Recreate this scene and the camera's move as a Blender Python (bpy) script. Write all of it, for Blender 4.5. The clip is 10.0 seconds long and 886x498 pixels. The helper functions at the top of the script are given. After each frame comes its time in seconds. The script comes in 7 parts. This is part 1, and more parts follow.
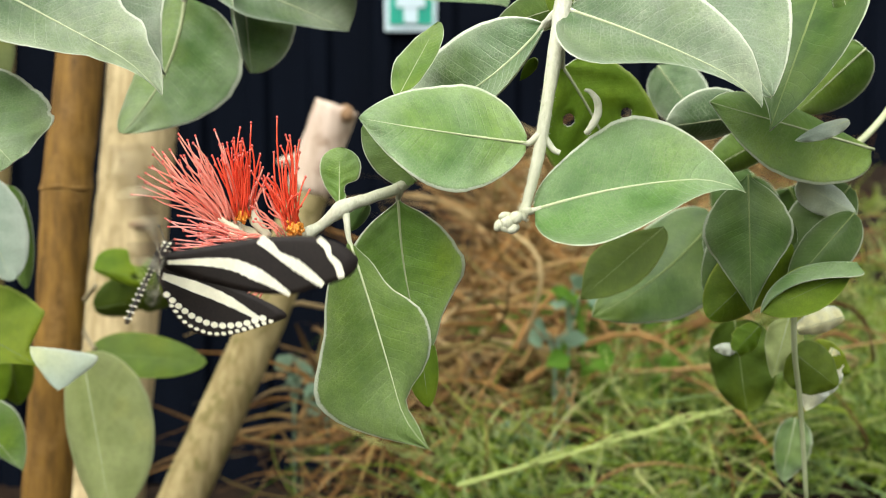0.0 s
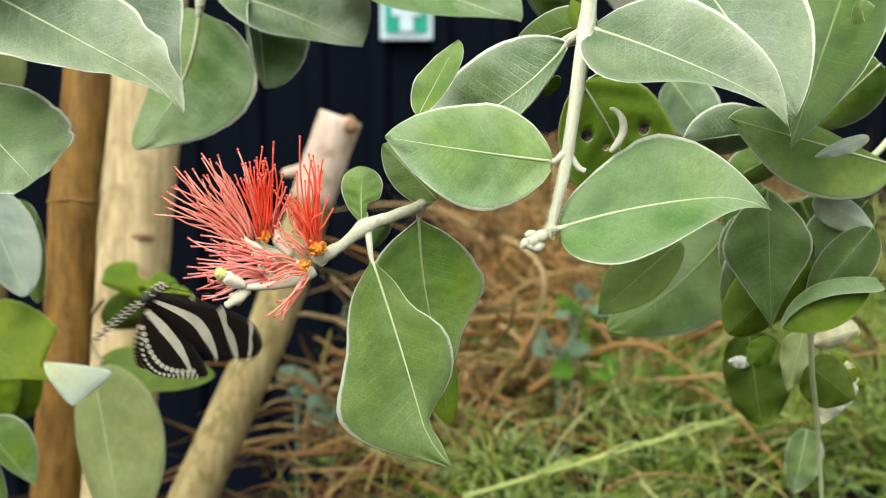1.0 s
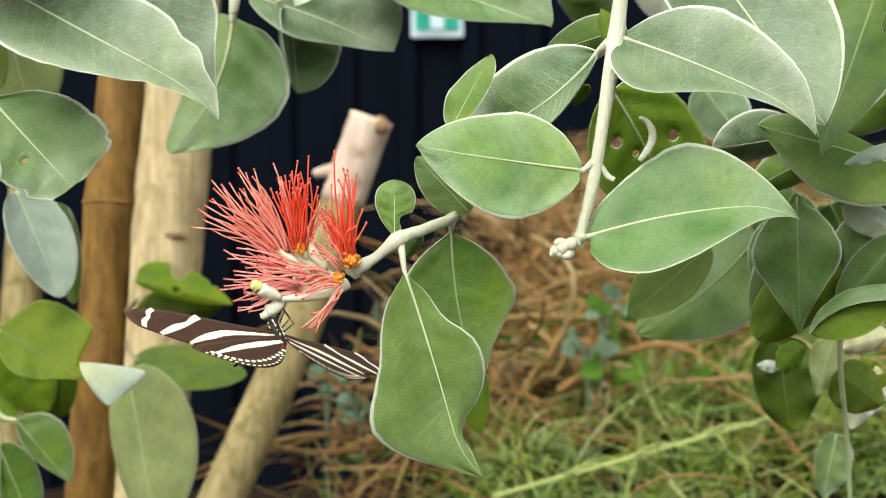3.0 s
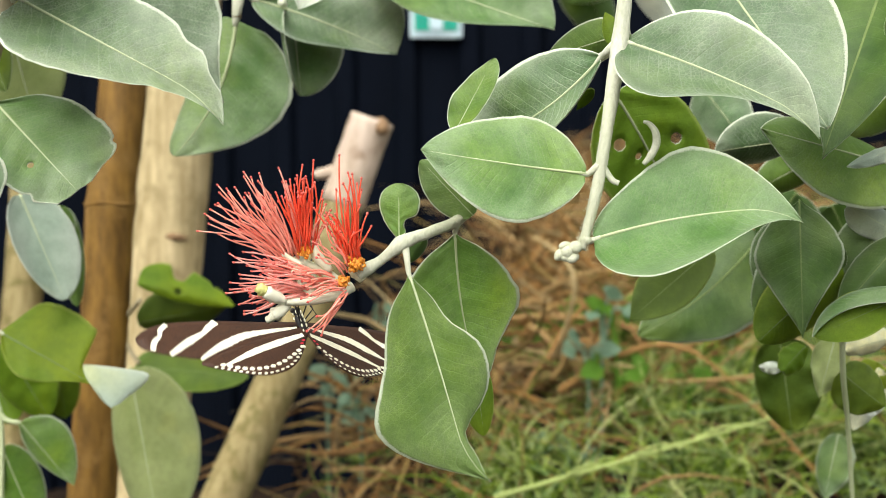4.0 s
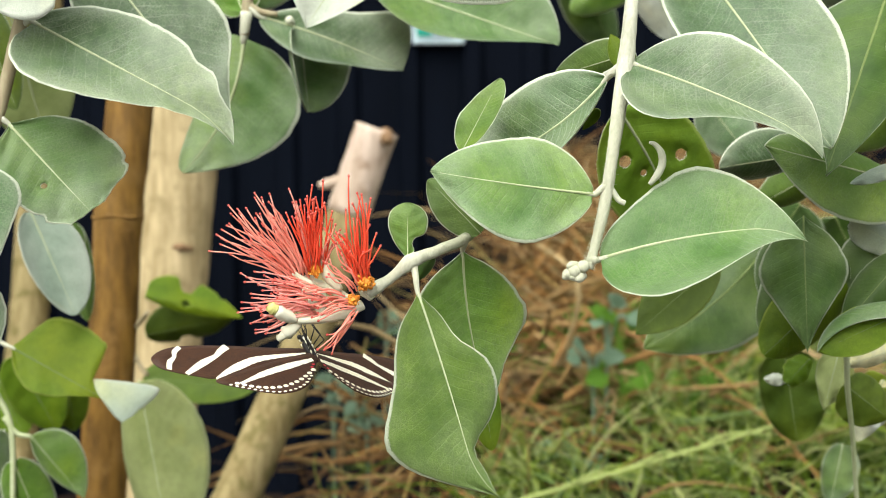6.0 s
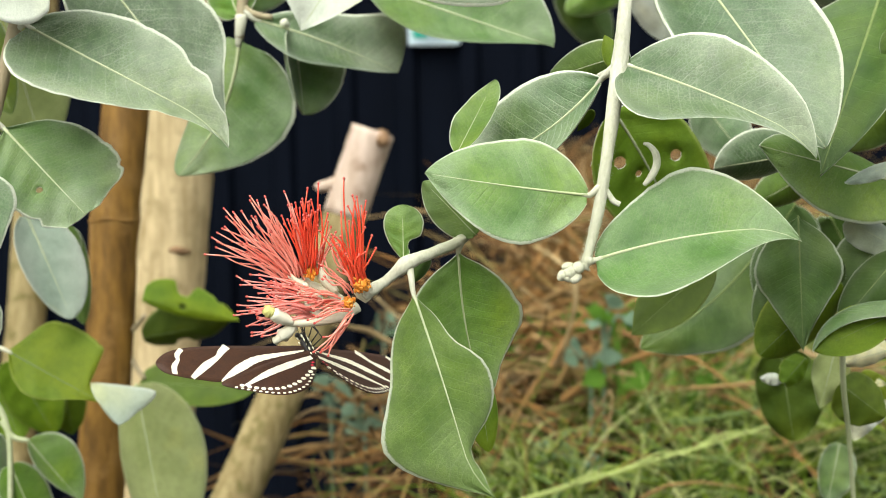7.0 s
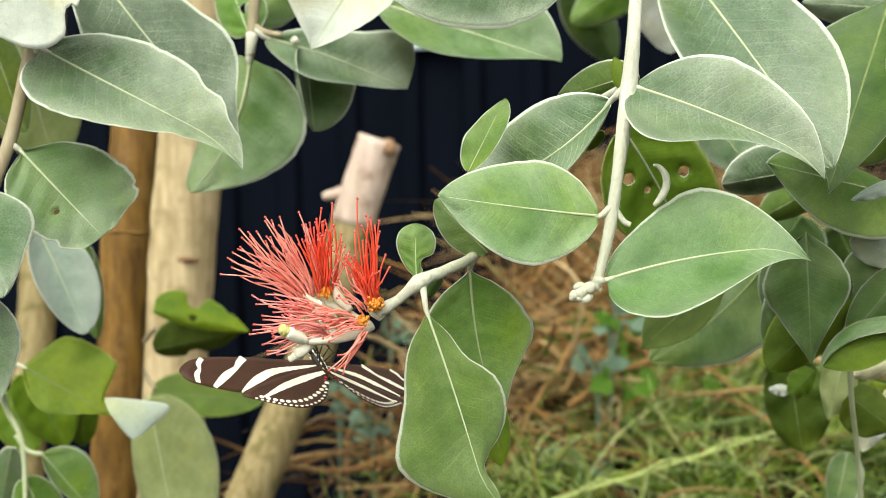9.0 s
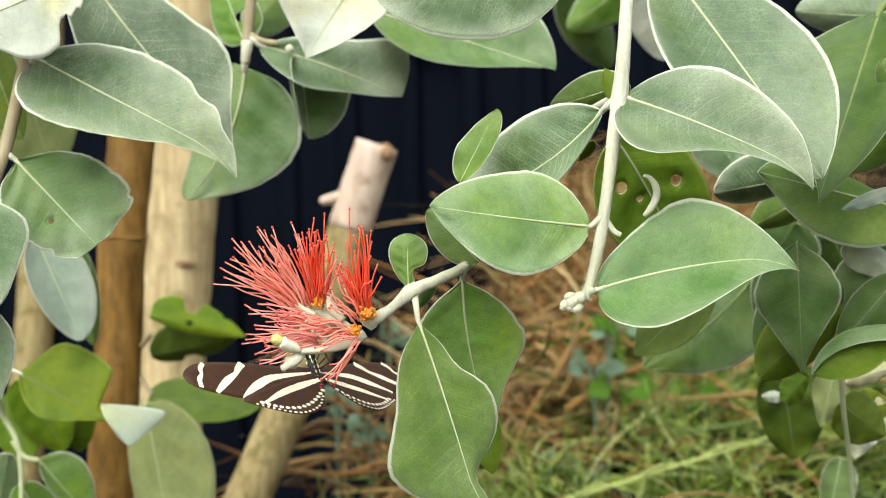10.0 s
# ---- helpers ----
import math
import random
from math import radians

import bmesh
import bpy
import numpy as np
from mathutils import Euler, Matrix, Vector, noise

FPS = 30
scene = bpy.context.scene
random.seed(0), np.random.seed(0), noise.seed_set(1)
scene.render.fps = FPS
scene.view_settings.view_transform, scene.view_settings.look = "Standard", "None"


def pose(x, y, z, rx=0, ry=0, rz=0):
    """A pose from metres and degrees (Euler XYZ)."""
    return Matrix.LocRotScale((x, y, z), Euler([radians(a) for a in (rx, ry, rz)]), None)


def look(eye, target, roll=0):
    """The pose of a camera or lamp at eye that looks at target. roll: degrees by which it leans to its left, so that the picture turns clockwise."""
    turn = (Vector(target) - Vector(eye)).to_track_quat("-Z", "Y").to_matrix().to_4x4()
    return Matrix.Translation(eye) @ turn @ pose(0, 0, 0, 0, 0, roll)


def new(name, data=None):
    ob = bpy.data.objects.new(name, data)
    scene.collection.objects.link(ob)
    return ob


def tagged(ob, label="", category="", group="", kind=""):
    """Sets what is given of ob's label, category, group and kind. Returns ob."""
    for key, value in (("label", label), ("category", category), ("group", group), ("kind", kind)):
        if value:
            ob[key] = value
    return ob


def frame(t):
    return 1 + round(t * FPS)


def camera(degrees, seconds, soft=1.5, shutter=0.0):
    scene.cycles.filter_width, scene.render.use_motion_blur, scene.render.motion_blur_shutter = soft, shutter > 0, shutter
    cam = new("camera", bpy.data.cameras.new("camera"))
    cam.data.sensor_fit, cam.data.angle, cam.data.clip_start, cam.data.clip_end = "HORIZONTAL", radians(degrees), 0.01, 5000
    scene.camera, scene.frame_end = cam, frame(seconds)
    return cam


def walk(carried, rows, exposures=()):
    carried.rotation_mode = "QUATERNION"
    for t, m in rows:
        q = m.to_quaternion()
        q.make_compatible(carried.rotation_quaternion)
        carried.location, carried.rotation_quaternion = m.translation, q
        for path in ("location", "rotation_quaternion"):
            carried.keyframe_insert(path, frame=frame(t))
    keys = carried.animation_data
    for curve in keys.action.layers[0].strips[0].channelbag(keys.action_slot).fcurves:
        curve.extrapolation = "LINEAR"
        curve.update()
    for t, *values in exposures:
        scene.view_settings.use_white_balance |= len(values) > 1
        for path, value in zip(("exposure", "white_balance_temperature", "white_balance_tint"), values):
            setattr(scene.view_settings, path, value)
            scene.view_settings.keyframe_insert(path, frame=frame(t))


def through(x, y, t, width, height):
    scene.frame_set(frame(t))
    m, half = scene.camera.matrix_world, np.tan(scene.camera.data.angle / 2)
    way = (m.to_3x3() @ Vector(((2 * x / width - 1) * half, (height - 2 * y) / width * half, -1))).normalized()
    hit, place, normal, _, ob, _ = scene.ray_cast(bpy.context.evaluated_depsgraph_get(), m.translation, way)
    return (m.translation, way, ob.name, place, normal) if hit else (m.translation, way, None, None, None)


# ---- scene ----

# ---------------------------------------------------------------- camera
cam = camera(40, 10.0, soft=0.9, shutter=0.4)
cam.data.dof.use_dof = True
cam.data.dof.focus_distance = 0.335
cam.data.dof.aperture_fstop = 20.0
PATH = [
    (0.0, pose(0.0082, 0.0031, 0.8457, 84.856, -0.046, -1.084)),
    (0.5, pose(0.0032, 0.0023, 0.8485, 85.101, -0.072, -1.528)),
    (1.0, pose(-0.0005, 0.0027, 0.8488, 85.168, 0.109, -1.442)),
    (1.5, pose(-0.0044, 0.0010, 0.8499, 85.219, 0.010, -0.898)),
    (2.0, pose(-0.0032, 0.0010, 0.8477, 85.152, -0.169, -0.247)),
    (2.5, pose(0.0000, 0.0000, 0.8500, 85.000, -0.000, 0.000)),
    (4.0, pose(-0.0024, -0.0022, 0.8532, 84.980, 0.123, -0.103)),
    (4.5, pose(-0.0023, -0.0027, 0.8535, 84.967, 0.059, -0.125)),
    (5.0, pose(-0.0057, -0.0037, 0.8548, 84.928, 0.095, -0.147)),
    (5.5, pose(-0.0050, -0.0058, 0.8575, 85.039, 0.274, -0.054)),
    (7.0, pose(-0.0036, -0.0068, 0.8582, 85.201, 0.734, -0.155)),
    (7.5, pose(-0.0064, -0.0072, 0.8588, 85.129, 0.950, -0.185)),
    (8.0, pose(-0.0062, -0.0076, 0.8612, 85.040, 0.932, -0.056)),
    (8.5, pose(-0.0037, -0.0084, 0.8620, 85.140, 1.021, 0.005)),
    (9.0, pose(-0.0060, -0.0110, 0.8641, 85.246, 1.121, -0.001)),
    (9.5, pose(-0.0055, -0.0115, 0.8639, 85.275, 0.984, 0.103)),
    (10.0, pose(-0.0036, -0.0129, 0.8665, 85.327, 1.121, 0.003)),
]
walk(cam, PATH, exposures=[(0.0, 0.97), (10.0, 0.97)])

# ---------------------------------------------------------------- light: bright overcast day
world = bpy.data.worlds.new("overcast_sky")
scene.world = world
world.use_nodes = True
wn, wl = world.node_tree.nodes, world.node_tree.links
sky = wn.new("ShaderNodeTexSky")
sky.sky_type = "NISHITA"
sky.sun_disc = False
sky.sun_elevation = radians(54)
sky.sun_rotation = radians(205)
sky.air_density = 1.0
sky.dust_density = 4.0
veil = wn.new("ShaderNodeHueSaturation")
veil.inputs["Saturation"].default_value = 0.12
wl.new(sky.outputs[0], veil.inputs["Color"])
wl.new(veil.outputs[0], wn["Background"].inputs["Color"])
wn["Background"].inputs["Strength"].default_value = 0.13

sun = new("sun", bpy.data.lights.new("sun", "SUN"))
sun.data.energy = 1.5
sun.data.angle = radians(80)
sun.data.color = (1.0, 0.96, 0.88)
sun.matrix_world = look((-0.35, -0.75, 1.15), (0, 0, 0))


# ---------------------------------------------------------------- materials
def material(name, rough=0.6, spec=0.4):
    m = bpy.data.materials.new(name)
    m.use_nodes = True
    b = m.node_tree.nodes["Principled BSDF"]
    b.inputs["Roughness"].default_value = rough
    b.inputs["Specular IOR Level"].default_value = spec
    return m, m.node_tree.nodes, m.node_tree.links, b


def noise_tex(n, l, scale, detail=4.0, coord="Object", stretch=None, rough=0.6):
    tc = n.new("ShaderNodeTexCoord")
    mp = n.new("ShaderNodeMapping")
    if stretch:
        mp.inputs["Scale"].default_value = stretch
    k = n.new("ShaderNodeTexNoise")
    k.inputs["Scale"].default_value = scale
    k.inputs["Detail"].default_value = detail
    k.inputs["Roughness"].default_value = rough
    l.new(tc.outputs[coord], mp.inputs[0])
    l.new(mp.outputs[0], k.inputs["Vector"])
    return k.outputs["Fac"]


def ramp(n, l, fac, lo, hi, a=(0, 0, 0), b=(1, 1, 1)):
    k = n.new("ShaderNodeValToRGB")
    k.color_ramp.elements[0].position, k.color_ramp.elements[1].position = lo, hi
    k.color_ramp.elements[0].color, k.color_ramp.elements[1].color = (*a, 1), (*b, 1)
    l.new(fac, k.inputs[0])
    return k.outputs[0]


def mix(n, l, fac, a, b, kind="MIX"):
    k = n.new("ShaderNodeMix")
    k.data_type, k.blend_type = "RGBA", kind
    if isinstance(fac, float):
        k.inputs[0].default_value = fac
    else:
        l.new(fac, k.inputs[0])
    for sock, v in ((k.inputs[6], a), (k.inputs[7], b)):
        if isinstance(v, tuple):
            sock.default_value = (*v, 1)
        else:
            l.new(v, sock)
    return k.outputs[2]


def calc(n, l, op, a, b=0.0, c=None):
    k = n.new("ShaderNodeMath")
    k.operation = op
    for i, v in enumerate((a, b) if c is None else (a, b, c)):
        if isinstance(v, (int, float)):
            k.inputs[i].default_value = v
        else:
            l.new(v, k.inputs[i])
    return k.outputs[0]


def bump(n, l, b, height, strength, dist):
    k = n.new("ShaderNodeBump")
    k.inputs["Strength"].default_value = strength
    k.inputs["Distance"].default_value = dist
    l.new(height, k.inputs["Height"])
    l.new(k.outputs[0], b.inputs["Normal"])


def leaf_material(name, dark, light, felt, felt_amount, rough, spec, through, sheen, vein_amount=0.5, rim=0.95, tip_glare=0.0):
    """Leathery leaf: blade coloured in blotches, faint branching veins, felted margin, a glare painted on the tip, some
    light through it.
    The blade's map: u across from -1 to 1 (stored 0 to 1), v along from base to tip."""
    m, n, l, b = material(name, rough, spec)
    uv = n.new("ShaderNodeUVMap")
    sep = n.new("ShaderNodeSeparateXYZ")
    l.new(uv.outputs[0], sep.inputs[0])
    across = calc(n, l, "ABSOLUTE", calc(n, l, "MULTIPLY_ADD", sep.outputs[0], 2.0, -1.0))
    info = n.new("ShaderNodeObjectInfo")
    blotch = noise_tex(n, l, 80.0, 5.0)
    fine = noise_tex(n, l, 900.0, 3.0)
    grain = noise_tex(n, l, 2600.0, 2.0)
    patch = noise_tex(n, l, 34.0, 3.0)
    # side veins leave the midrib at a slant, waver, fork and fade towards the margin
    drift = noise_tex(n, l, 70.0, 2.0)
    waver = calc(n, l, "MULTIPLY_ADD", drift, 0.06, calc(n, l, "MULTIPLY_ADD", across, -0.16, sep.outputs[1]))
    waver = calc(n, l, "MULTIPLY_ADD", noise_tex(n, l, 420.0, 2.0), 0.008, waver)
    tri = calc(n, l, "PINGPONG", calc(n, l, "MULTIPLY", waver, 19.0), 0.5)
    fork = calc(n, l, "MULTIPLY_ADD", drift, 0.20, calc(n, l, "MULTIPLY_ADD", across, -0.42, sep.outputs[1]))
    fork = calc(n, l, "MULTIPLY_ADD", noise_tex(n, l, 380.0, 2.0), 0.03, fork)
    tri2 = calc(n, l, "PINGPONG", calc(n, l, "MULTIPLY", fork, 9.0), 0.5)
    fade = calc(n, l, "SUBTRACT", 1.0, calc(n, l, "POWER", across, 2.0))
    vein = calc(n, l, "MULTIPLY", ramp(n, l, tri, 0.0, 0.085, (1, 1, 1), (0, 0, 0)), fade)
    vein = calc(n, l, "MULTIPLY", vein, ramp(n, l, blotch, 0.25, 0.60))
    vein2 = calc(n, l, "MULTIPLY", ramp(n, l, tri2, 0.0, 0.03, (1, 1, 1), (0, 0, 0)), ramp(n, l, patch, 0.45, 0.62))
    col = mix(n, l, ramp(n, l, blotch, 0.3, 0.7), dark, light)
    # bare yellow green patches and a fine dark mottle
    bare = ramp(n, l, noise_tex(n, l, 24.0, 2.0), 0.50, 0.68)
    col = mix(n, l, calc(n, l, "MULTIPLY", bare, 0.60), col, tuple(min(1.0, x * k) for x, k in zip(light, (1.65, 1.30, 0.55))))
    mottle = ramp(n, l, noise_tex(n, l, 330.0, 4.0), 0.44, 0.66)
    col = mix(n, l, calc(n, l, "MULTIPLY", mottle, min(0.55, 0.15 + 0.5 * vein_amount)), col, tuple(x * 0.62 for x in dark))
    shift = n.new("ShaderNodeHueSaturation")
    l.new(calc(n, l, "MULTIPLY_ADD", info.outputs["Random"], 0.012, 0.496), shift.inputs["Hue"])
    l.new(calc(n, l, "MULTIPLY_ADD", info.outputs["Random"], 0.3, 0.85), shift.inputs["Value"])
    l.new(col, shift.inputs["Color"])
    col = shift.outputs[0]
    col = mix(n, l, calc(n, l, "MULTIPLY", vein, vein_amount * 0.17), col, felt)
    col = mix(n, l, calc(n, l, "MULTIPLY", vein2, vein_amount * 0.07), col, felt)
    net = n.new("ShaderNodeTexVoronoi")
    net.feature = "DISTANCE_TO_EDGE"
    net.inputs["Scale"].default_value = 950.0
    tcn = n.new("ShaderNodeTexCoord")
    l.new(tcn.outputs["Object"], net.inputs["Vector"])
    mesh_ = calc(n, l, "MULTIPLY", ramp(n, l, net.outputs["Distance"], 0.01, 0.13, (1, 1, 1), (0, 0, 0)), ramp(n, l, blotch, 0.30, 0.62))
    col = mix(n, l, calc(n, l, "MULTIPLY", mesh_, vein_amount * 0.15), col, felt)
    # white felt: thin and grainy all over, thick on the margin
    rimward = calc(n, l, "MULTIPLY", calc(n, l, "POWER", across, 4.0), 1.3)
    # tip whitened in the colour to stand for the sky's grazing glare
    tipward = calc(n, l, "MULTIPLY", ramp(n, l, calc(n, l, "MULTIPLY_ADD", patch, 0.3, sep.outputs[1]), 0.82, 1.12), tip_glare)
    cover = calc(n, l, "ADD", calc(n, l, "MULTIPLY", ramp(n, l, patch, 0.40, 0.62), 0.75), calc(n, l, "MULTIPLY", ramp(n, l, blotch, 0.35, 0.75), 0.35))
    cover = calc(n, l, "MULTIPLY", calc(n, l, "ADD", cover, rimward), felt_amount)
    cover = calc(n, l, "ADD", cover, tipward)
    cover = calc(n, l, "MULTIPLY", cover, calc(n, l, "MULTIPLY_ADD", grain, 0.7, 0.65))
    col = mix(n, l, cover, col, felt)
    edge = ramp(n, l, calc(n, l, "MULTIPLY_ADD", grain, 0.05, across), 0.955, 0.985)
    col = mix(n, l, calc(n, l, "MULTIPLY", edge, rim), col, felt)
    pepper = calc(n, l, "MULTIPLY_ADD", grain, 0.4, 0.80)
    grey = n.new("ShaderNodeCombineColor")
    for s_ in grey.inputs[:3]:
        l.new(pepper, s_)
    col = mix(n, l, 1.0, col, grey.outputs[0], "MULTIPLY")
    # dust specks and small scars
    speck = ramp(n, l, noise_tex(n, l, 300.0, 2.0), 0.73, 0.78)
    col = mix(n, l, calc(n, l, "MULTIPLY", speck, 0.35), col, (0.10, 0.10, 0.05))
    l.new(col, b.inputs["Base Color"])
    b.inputs["Sheen Weight"].default_value = sheen
    b.inputs["Sheen Roughness"].default_value = 0.28
    b.inputs["Sheen Tint"].default_value = (0.93, 1.0, 0.95, 1)
    hgt = calc(n, l, "ADD", calc(n, l, "MULTIPLY", vein, -0.35), calc(n, l, "MULTIPLY", blotch, 1.0))
    hgt = calc(n, l, "ADD", hgt, calc(n, l, "MULTIPLY", fine, 0.22))
    hgt = calc(n, l, "ADD", hgt, calc(n, l, "MULTIPLY", mesh_, -0.12))
    bump(n, l, b, hgt, 0.5, 0.0007)
    tr = n.new("ShaderNodeBsdfTranslucent")
    l.new(mix(n, l, 1.0, col, (0.95, 1.0, 0.30), "MULTIPLY"), tr.inputs["Color"])
    mx = n.new("ShaderNodeMixShader")
    mx.inputs[0].default_value = through
    l.new(b.outputs[0], mx.inputs[1])
    l.new(tr.outputs[0], mx.inputs[2])
    l.new(mx.outputs[0], n["Material Output"].inputs["Surface"])
    return m


def grained(name, a, b_, scale, stretch, rough=0.75, strength=0.4, dist=0.001, spec=0.3, blot=8.0, c=None):
    """Wood, bark, stem: grain along z and larger blotches."""
    m, n, l, b = material(name, rough, spec)
    g = noise_tex(n, l, scale, 6.0, stretch=stretch)
    w = noise_tex(n, l, blot, 3.0)
    col = mix(n, l, ramp(n, l, g, 0.3, 0.7), a, b_)
    col = mix(n, l, ramp(n, l, w, 0.52, 0.72), col, c or tuple(x * 0.7 for x in a))
    l.new(col, b.inputs["Base Color"])
    bump(n, l, b, g, strength, dist)
    return m


FELT = (0.62, 0.68, 0.52)
M_GREY = leaf_material("leaf_silvery", (0.044, 0.112, 0.024), (0.080, 0.172, 0.044), FELT, 0.18, 0.44, 0.40, 0.12, 0.80, 1.0, tip_glare=0.22)
M_GREEN = leaf_material("leaf_green", (0.070, 0.158, 0.009), (0.148, 0.268, 0.018), FELT, 0.07, 0.48, 0.32, 0.26, 0.15, 0.30, 0.9, 0.04)
M_MID = leaf_material("leaf_grey_green", (0.055, 0.134, 0.018), (0.102, 0.208, 0.036), FELT, 0.11, 0.46, 0.36, 0.20, 0.50, 0.45, 0.9, 0.12)
M_DARK = leaf_material("leaf_dark", (0.033, 0.084, 0.008), (0.074, 0.152, 0.016), FELT, 0.06, 0.44, 0.30, 0.18, 0.06, 0.14, 0.55)
M_PALE = leaf_material("leaf_underside", (0.43, 0.48, 0.37), (0.53, 0.58, 0.47), (0.66, 0.71, 0.60), 0.35, 0.7, 0.2, 0.12, 0.2, 0.25)
M_FRESH = leaf_material("leaf_fresh", (0.088, 0.165, 0.006), (0.150, 0.242, 0.012), (0.45, 0.52, 0.12), 0.03, 0.55, 0.22, 0.38, 0.03, 0.2, 0.35)
M_LIME = leaf_material("leaf_pale_lime", (0.26, 0.32, 0.105), (0.34, 0.40, 0.145), (0.55, 0.60, 0.35), 0.1, 0.6, 0.2, 0.25, 0.05, 0.2, 0.3)
# dark olive; the shade on leaves standing deep is mixed into it
M_OLIVE = leaf_material("leaf_olive", (0.058, 0.102, 0.008), (0.090, 0.148, 0.014), (0.30, 0.36, 0.09), 0.03, 0.55, 0.2, 0.2, 0.03, 0.2, 0.25)
# brightened green: light from behind the leaf is put into its colour
M_BACKLIT = leaf_material("leaf_backlit", (0.15, 0.29, 0.015), (0.23, 0.39, 0.03), (0.50, 0.58, 0.18), 0.03, 0.5, 0.22, 0.35, 0.03, 0.25, 0.4)
M_SILVER = leaf_material("leaf_silver_back", (0.20, 0.275, 0.20), (0.28, 0.355, 0.27), (0.55, 0.61, 0.50), 0.30, 0.42, 0.40, 0.12, 0.15, 0.2)
# sage lifted in colour to replace light blocked from the rear drooping leaf
M_SAGE_LIT = leaf_material("leaf_sage_lit", (0.115, 0.240, 0.024), (0.190, 0.350, 0.042), FELT, 0.10, 0.46, 0.36, 0.28, 0.40, 0.40, 0.9, 0.10)
# darker copy of leaf_silvery; the large rear leaf's shade is in this colour
M_DUSKY = leaf_material("leaf_dusky", (0.040, 0.092, 0.026), (0.072, 0.146, 0.048), FELT, 0.12, 0.44, 0.36, 0.12, 0.40, 0.90, tip_glare=0.10)
M_RIB = grained("leaf_rib", (0.40, 0.46, 0.24), (0.50, 0.55, 0.34), 300.0, (1, 1, 1), 0.6, 0.2, 0.0002, c=(0.32, 0.38, 0.17))
M_FAINT = grained("faint_leaf_rib", (0.13, 0.19, 0.05), (0.19, 0.25, 0.08), 300.0, (1, 1, 1), 0.6, 0.2, 0.0002, c=(0.12, 0.17, 0.05))
M_STEM = grained("felted_stem", (0.50, 0.52, 0.37), (0.65, 0.66, 0.53), 900.0, (1, 1, 0.5), 0.9, 0.9, 0.0006, c=(0.44, 0.46, 0.29))
M_TWIG = grained("brown_twig", (0.28, 0.23, 0.13), (0.40, 0.36, 0.22), 300.0, (1, 1, 0.3), 0.8, 0.5, 0.0005)
# "young" is the green brightened as if lit from behind
LEAF = {"grey": M_GREY, "green": M_GREEN, "dark": M_DARK, "pale": M_PALE, "fresh": M_FRESH, "mid": M_MID, "lime": M_LIME, "silver": M_SILVER, "olive": M_OLIVE, "young": M_BACKLIT, "sage_lit": M_SAGE_LIT, "dusky": M_DUSKY}


# ---------------------------------------------------------------- building helpers
def origin(ob):
    """Where a thing's own space lies in the world (things stand unturned while they are built)."""
    o = Vector((0, 0, 0))
    while ob is not None:
        o += ob.location
        ob = ob.parent
    return o


def part(name, bm, mat, parent=None, label="", smooth=True, kind=""):
    """Links a bmesh, made in world coordinates, as one mesh object under its thing or part."""
    if parent is not None:
        bmesh.ops.translate(bm, vec=-origin(parent), verts=bm.verts)
    me = bpy.data.meshes.new(name)
    bm.to_mesh(me)
    bm.free()
    for mm in (mat if isinstance(mat, (list, tuple)) else (mat,)):
        me.materials.append(mm)
    if smooth:
        me.polygons.foreach_set("use_smooth", [True] * len(me.polygons))
    ob = new(name, me)
    ob.parent = parent
    return tagged(ob, label, kind=kind)


def thing(name, at, label, category, group="", kind=""):
    ob = new(name)
    ob.empty_display_size = 0.02
    ob.location = at
    return tagged(ob, label, category, group, kind)


def curve_points(pts, n):
    """A smooth line through points (Catmull-Rom), n steps a span."""
    p = [Vector(q) for q in pts]
    p = [p[0] * 2 - p[1]] + p + [p[-1] * 2 - p[-2]]
    out = []
    for i in range(1, len(p) - 2):
        for k in range(n):
            t = k / n
            a, b, c, d = p[i - 1], p[i], p[i + 1], p[i + 2]
            out.append(0.5 * (2 * b + (c - a) * t + (2 * a - 5 * b + 4 * c - d) * t * t + (3 * b - a - 3 * c + d) * t ** 3))
    return out + [p[-2]]


def tube(bm, line, radii, sides=8, wobble=0.0):
    """A tapered round tube along a line; radii at its two ends or at each point."""
    m = len(line)
    if len(radii) != m:
        radii = np.interp(np.linspace(0, 1, m), np.linspace(0, 1, len(radii)), radii)
    rings, side = [], None
    for i, p in enumerate(line):
        d = (line[min(i + 1, m - 1)] - line[max(i - 1, 0)]).normalized()
        if side is None:
            side = d.cross(Vector((0.3, 0.9, 0.2))).normalized()
        side = (side - d * side.dot(d)).normalized()
        up = d.cross(side)
        ring = []
        for k in range(sides):
            a = 2 * math.pi * k / sides
            r = radii[i] * (1 + wobble * noise.noise(Vector((k * 1.7, i * 0.6, p.x * 30))))
            ring.append(bm.verts.new(p + side * (r * math.cos(a)) + up * (r * math.sin(a))))
        rings.append(ring)
    for a, b in zip(rings, rings[1:]):
        for k in range(sides):
            bm.faces.new((a[k], a[(k + 1) % sides], b[(k + 1) % sides], b[k]))
    bm.faces.new(rings[0][::-1])
    bm.faces.new(rings[-1])


def stalk(name, parent, pts, radii, mat, sides=10, n=6, wobble=0.06, label=""):
    bm = bmesh.new()
    tube(bm, curve_points(pts, n), radii, sides, wobble)
    return part(name, bm, mat, parent, label)


OVATE = (0.5, 1.0, 0.65, 0.0, 1, 0.0)


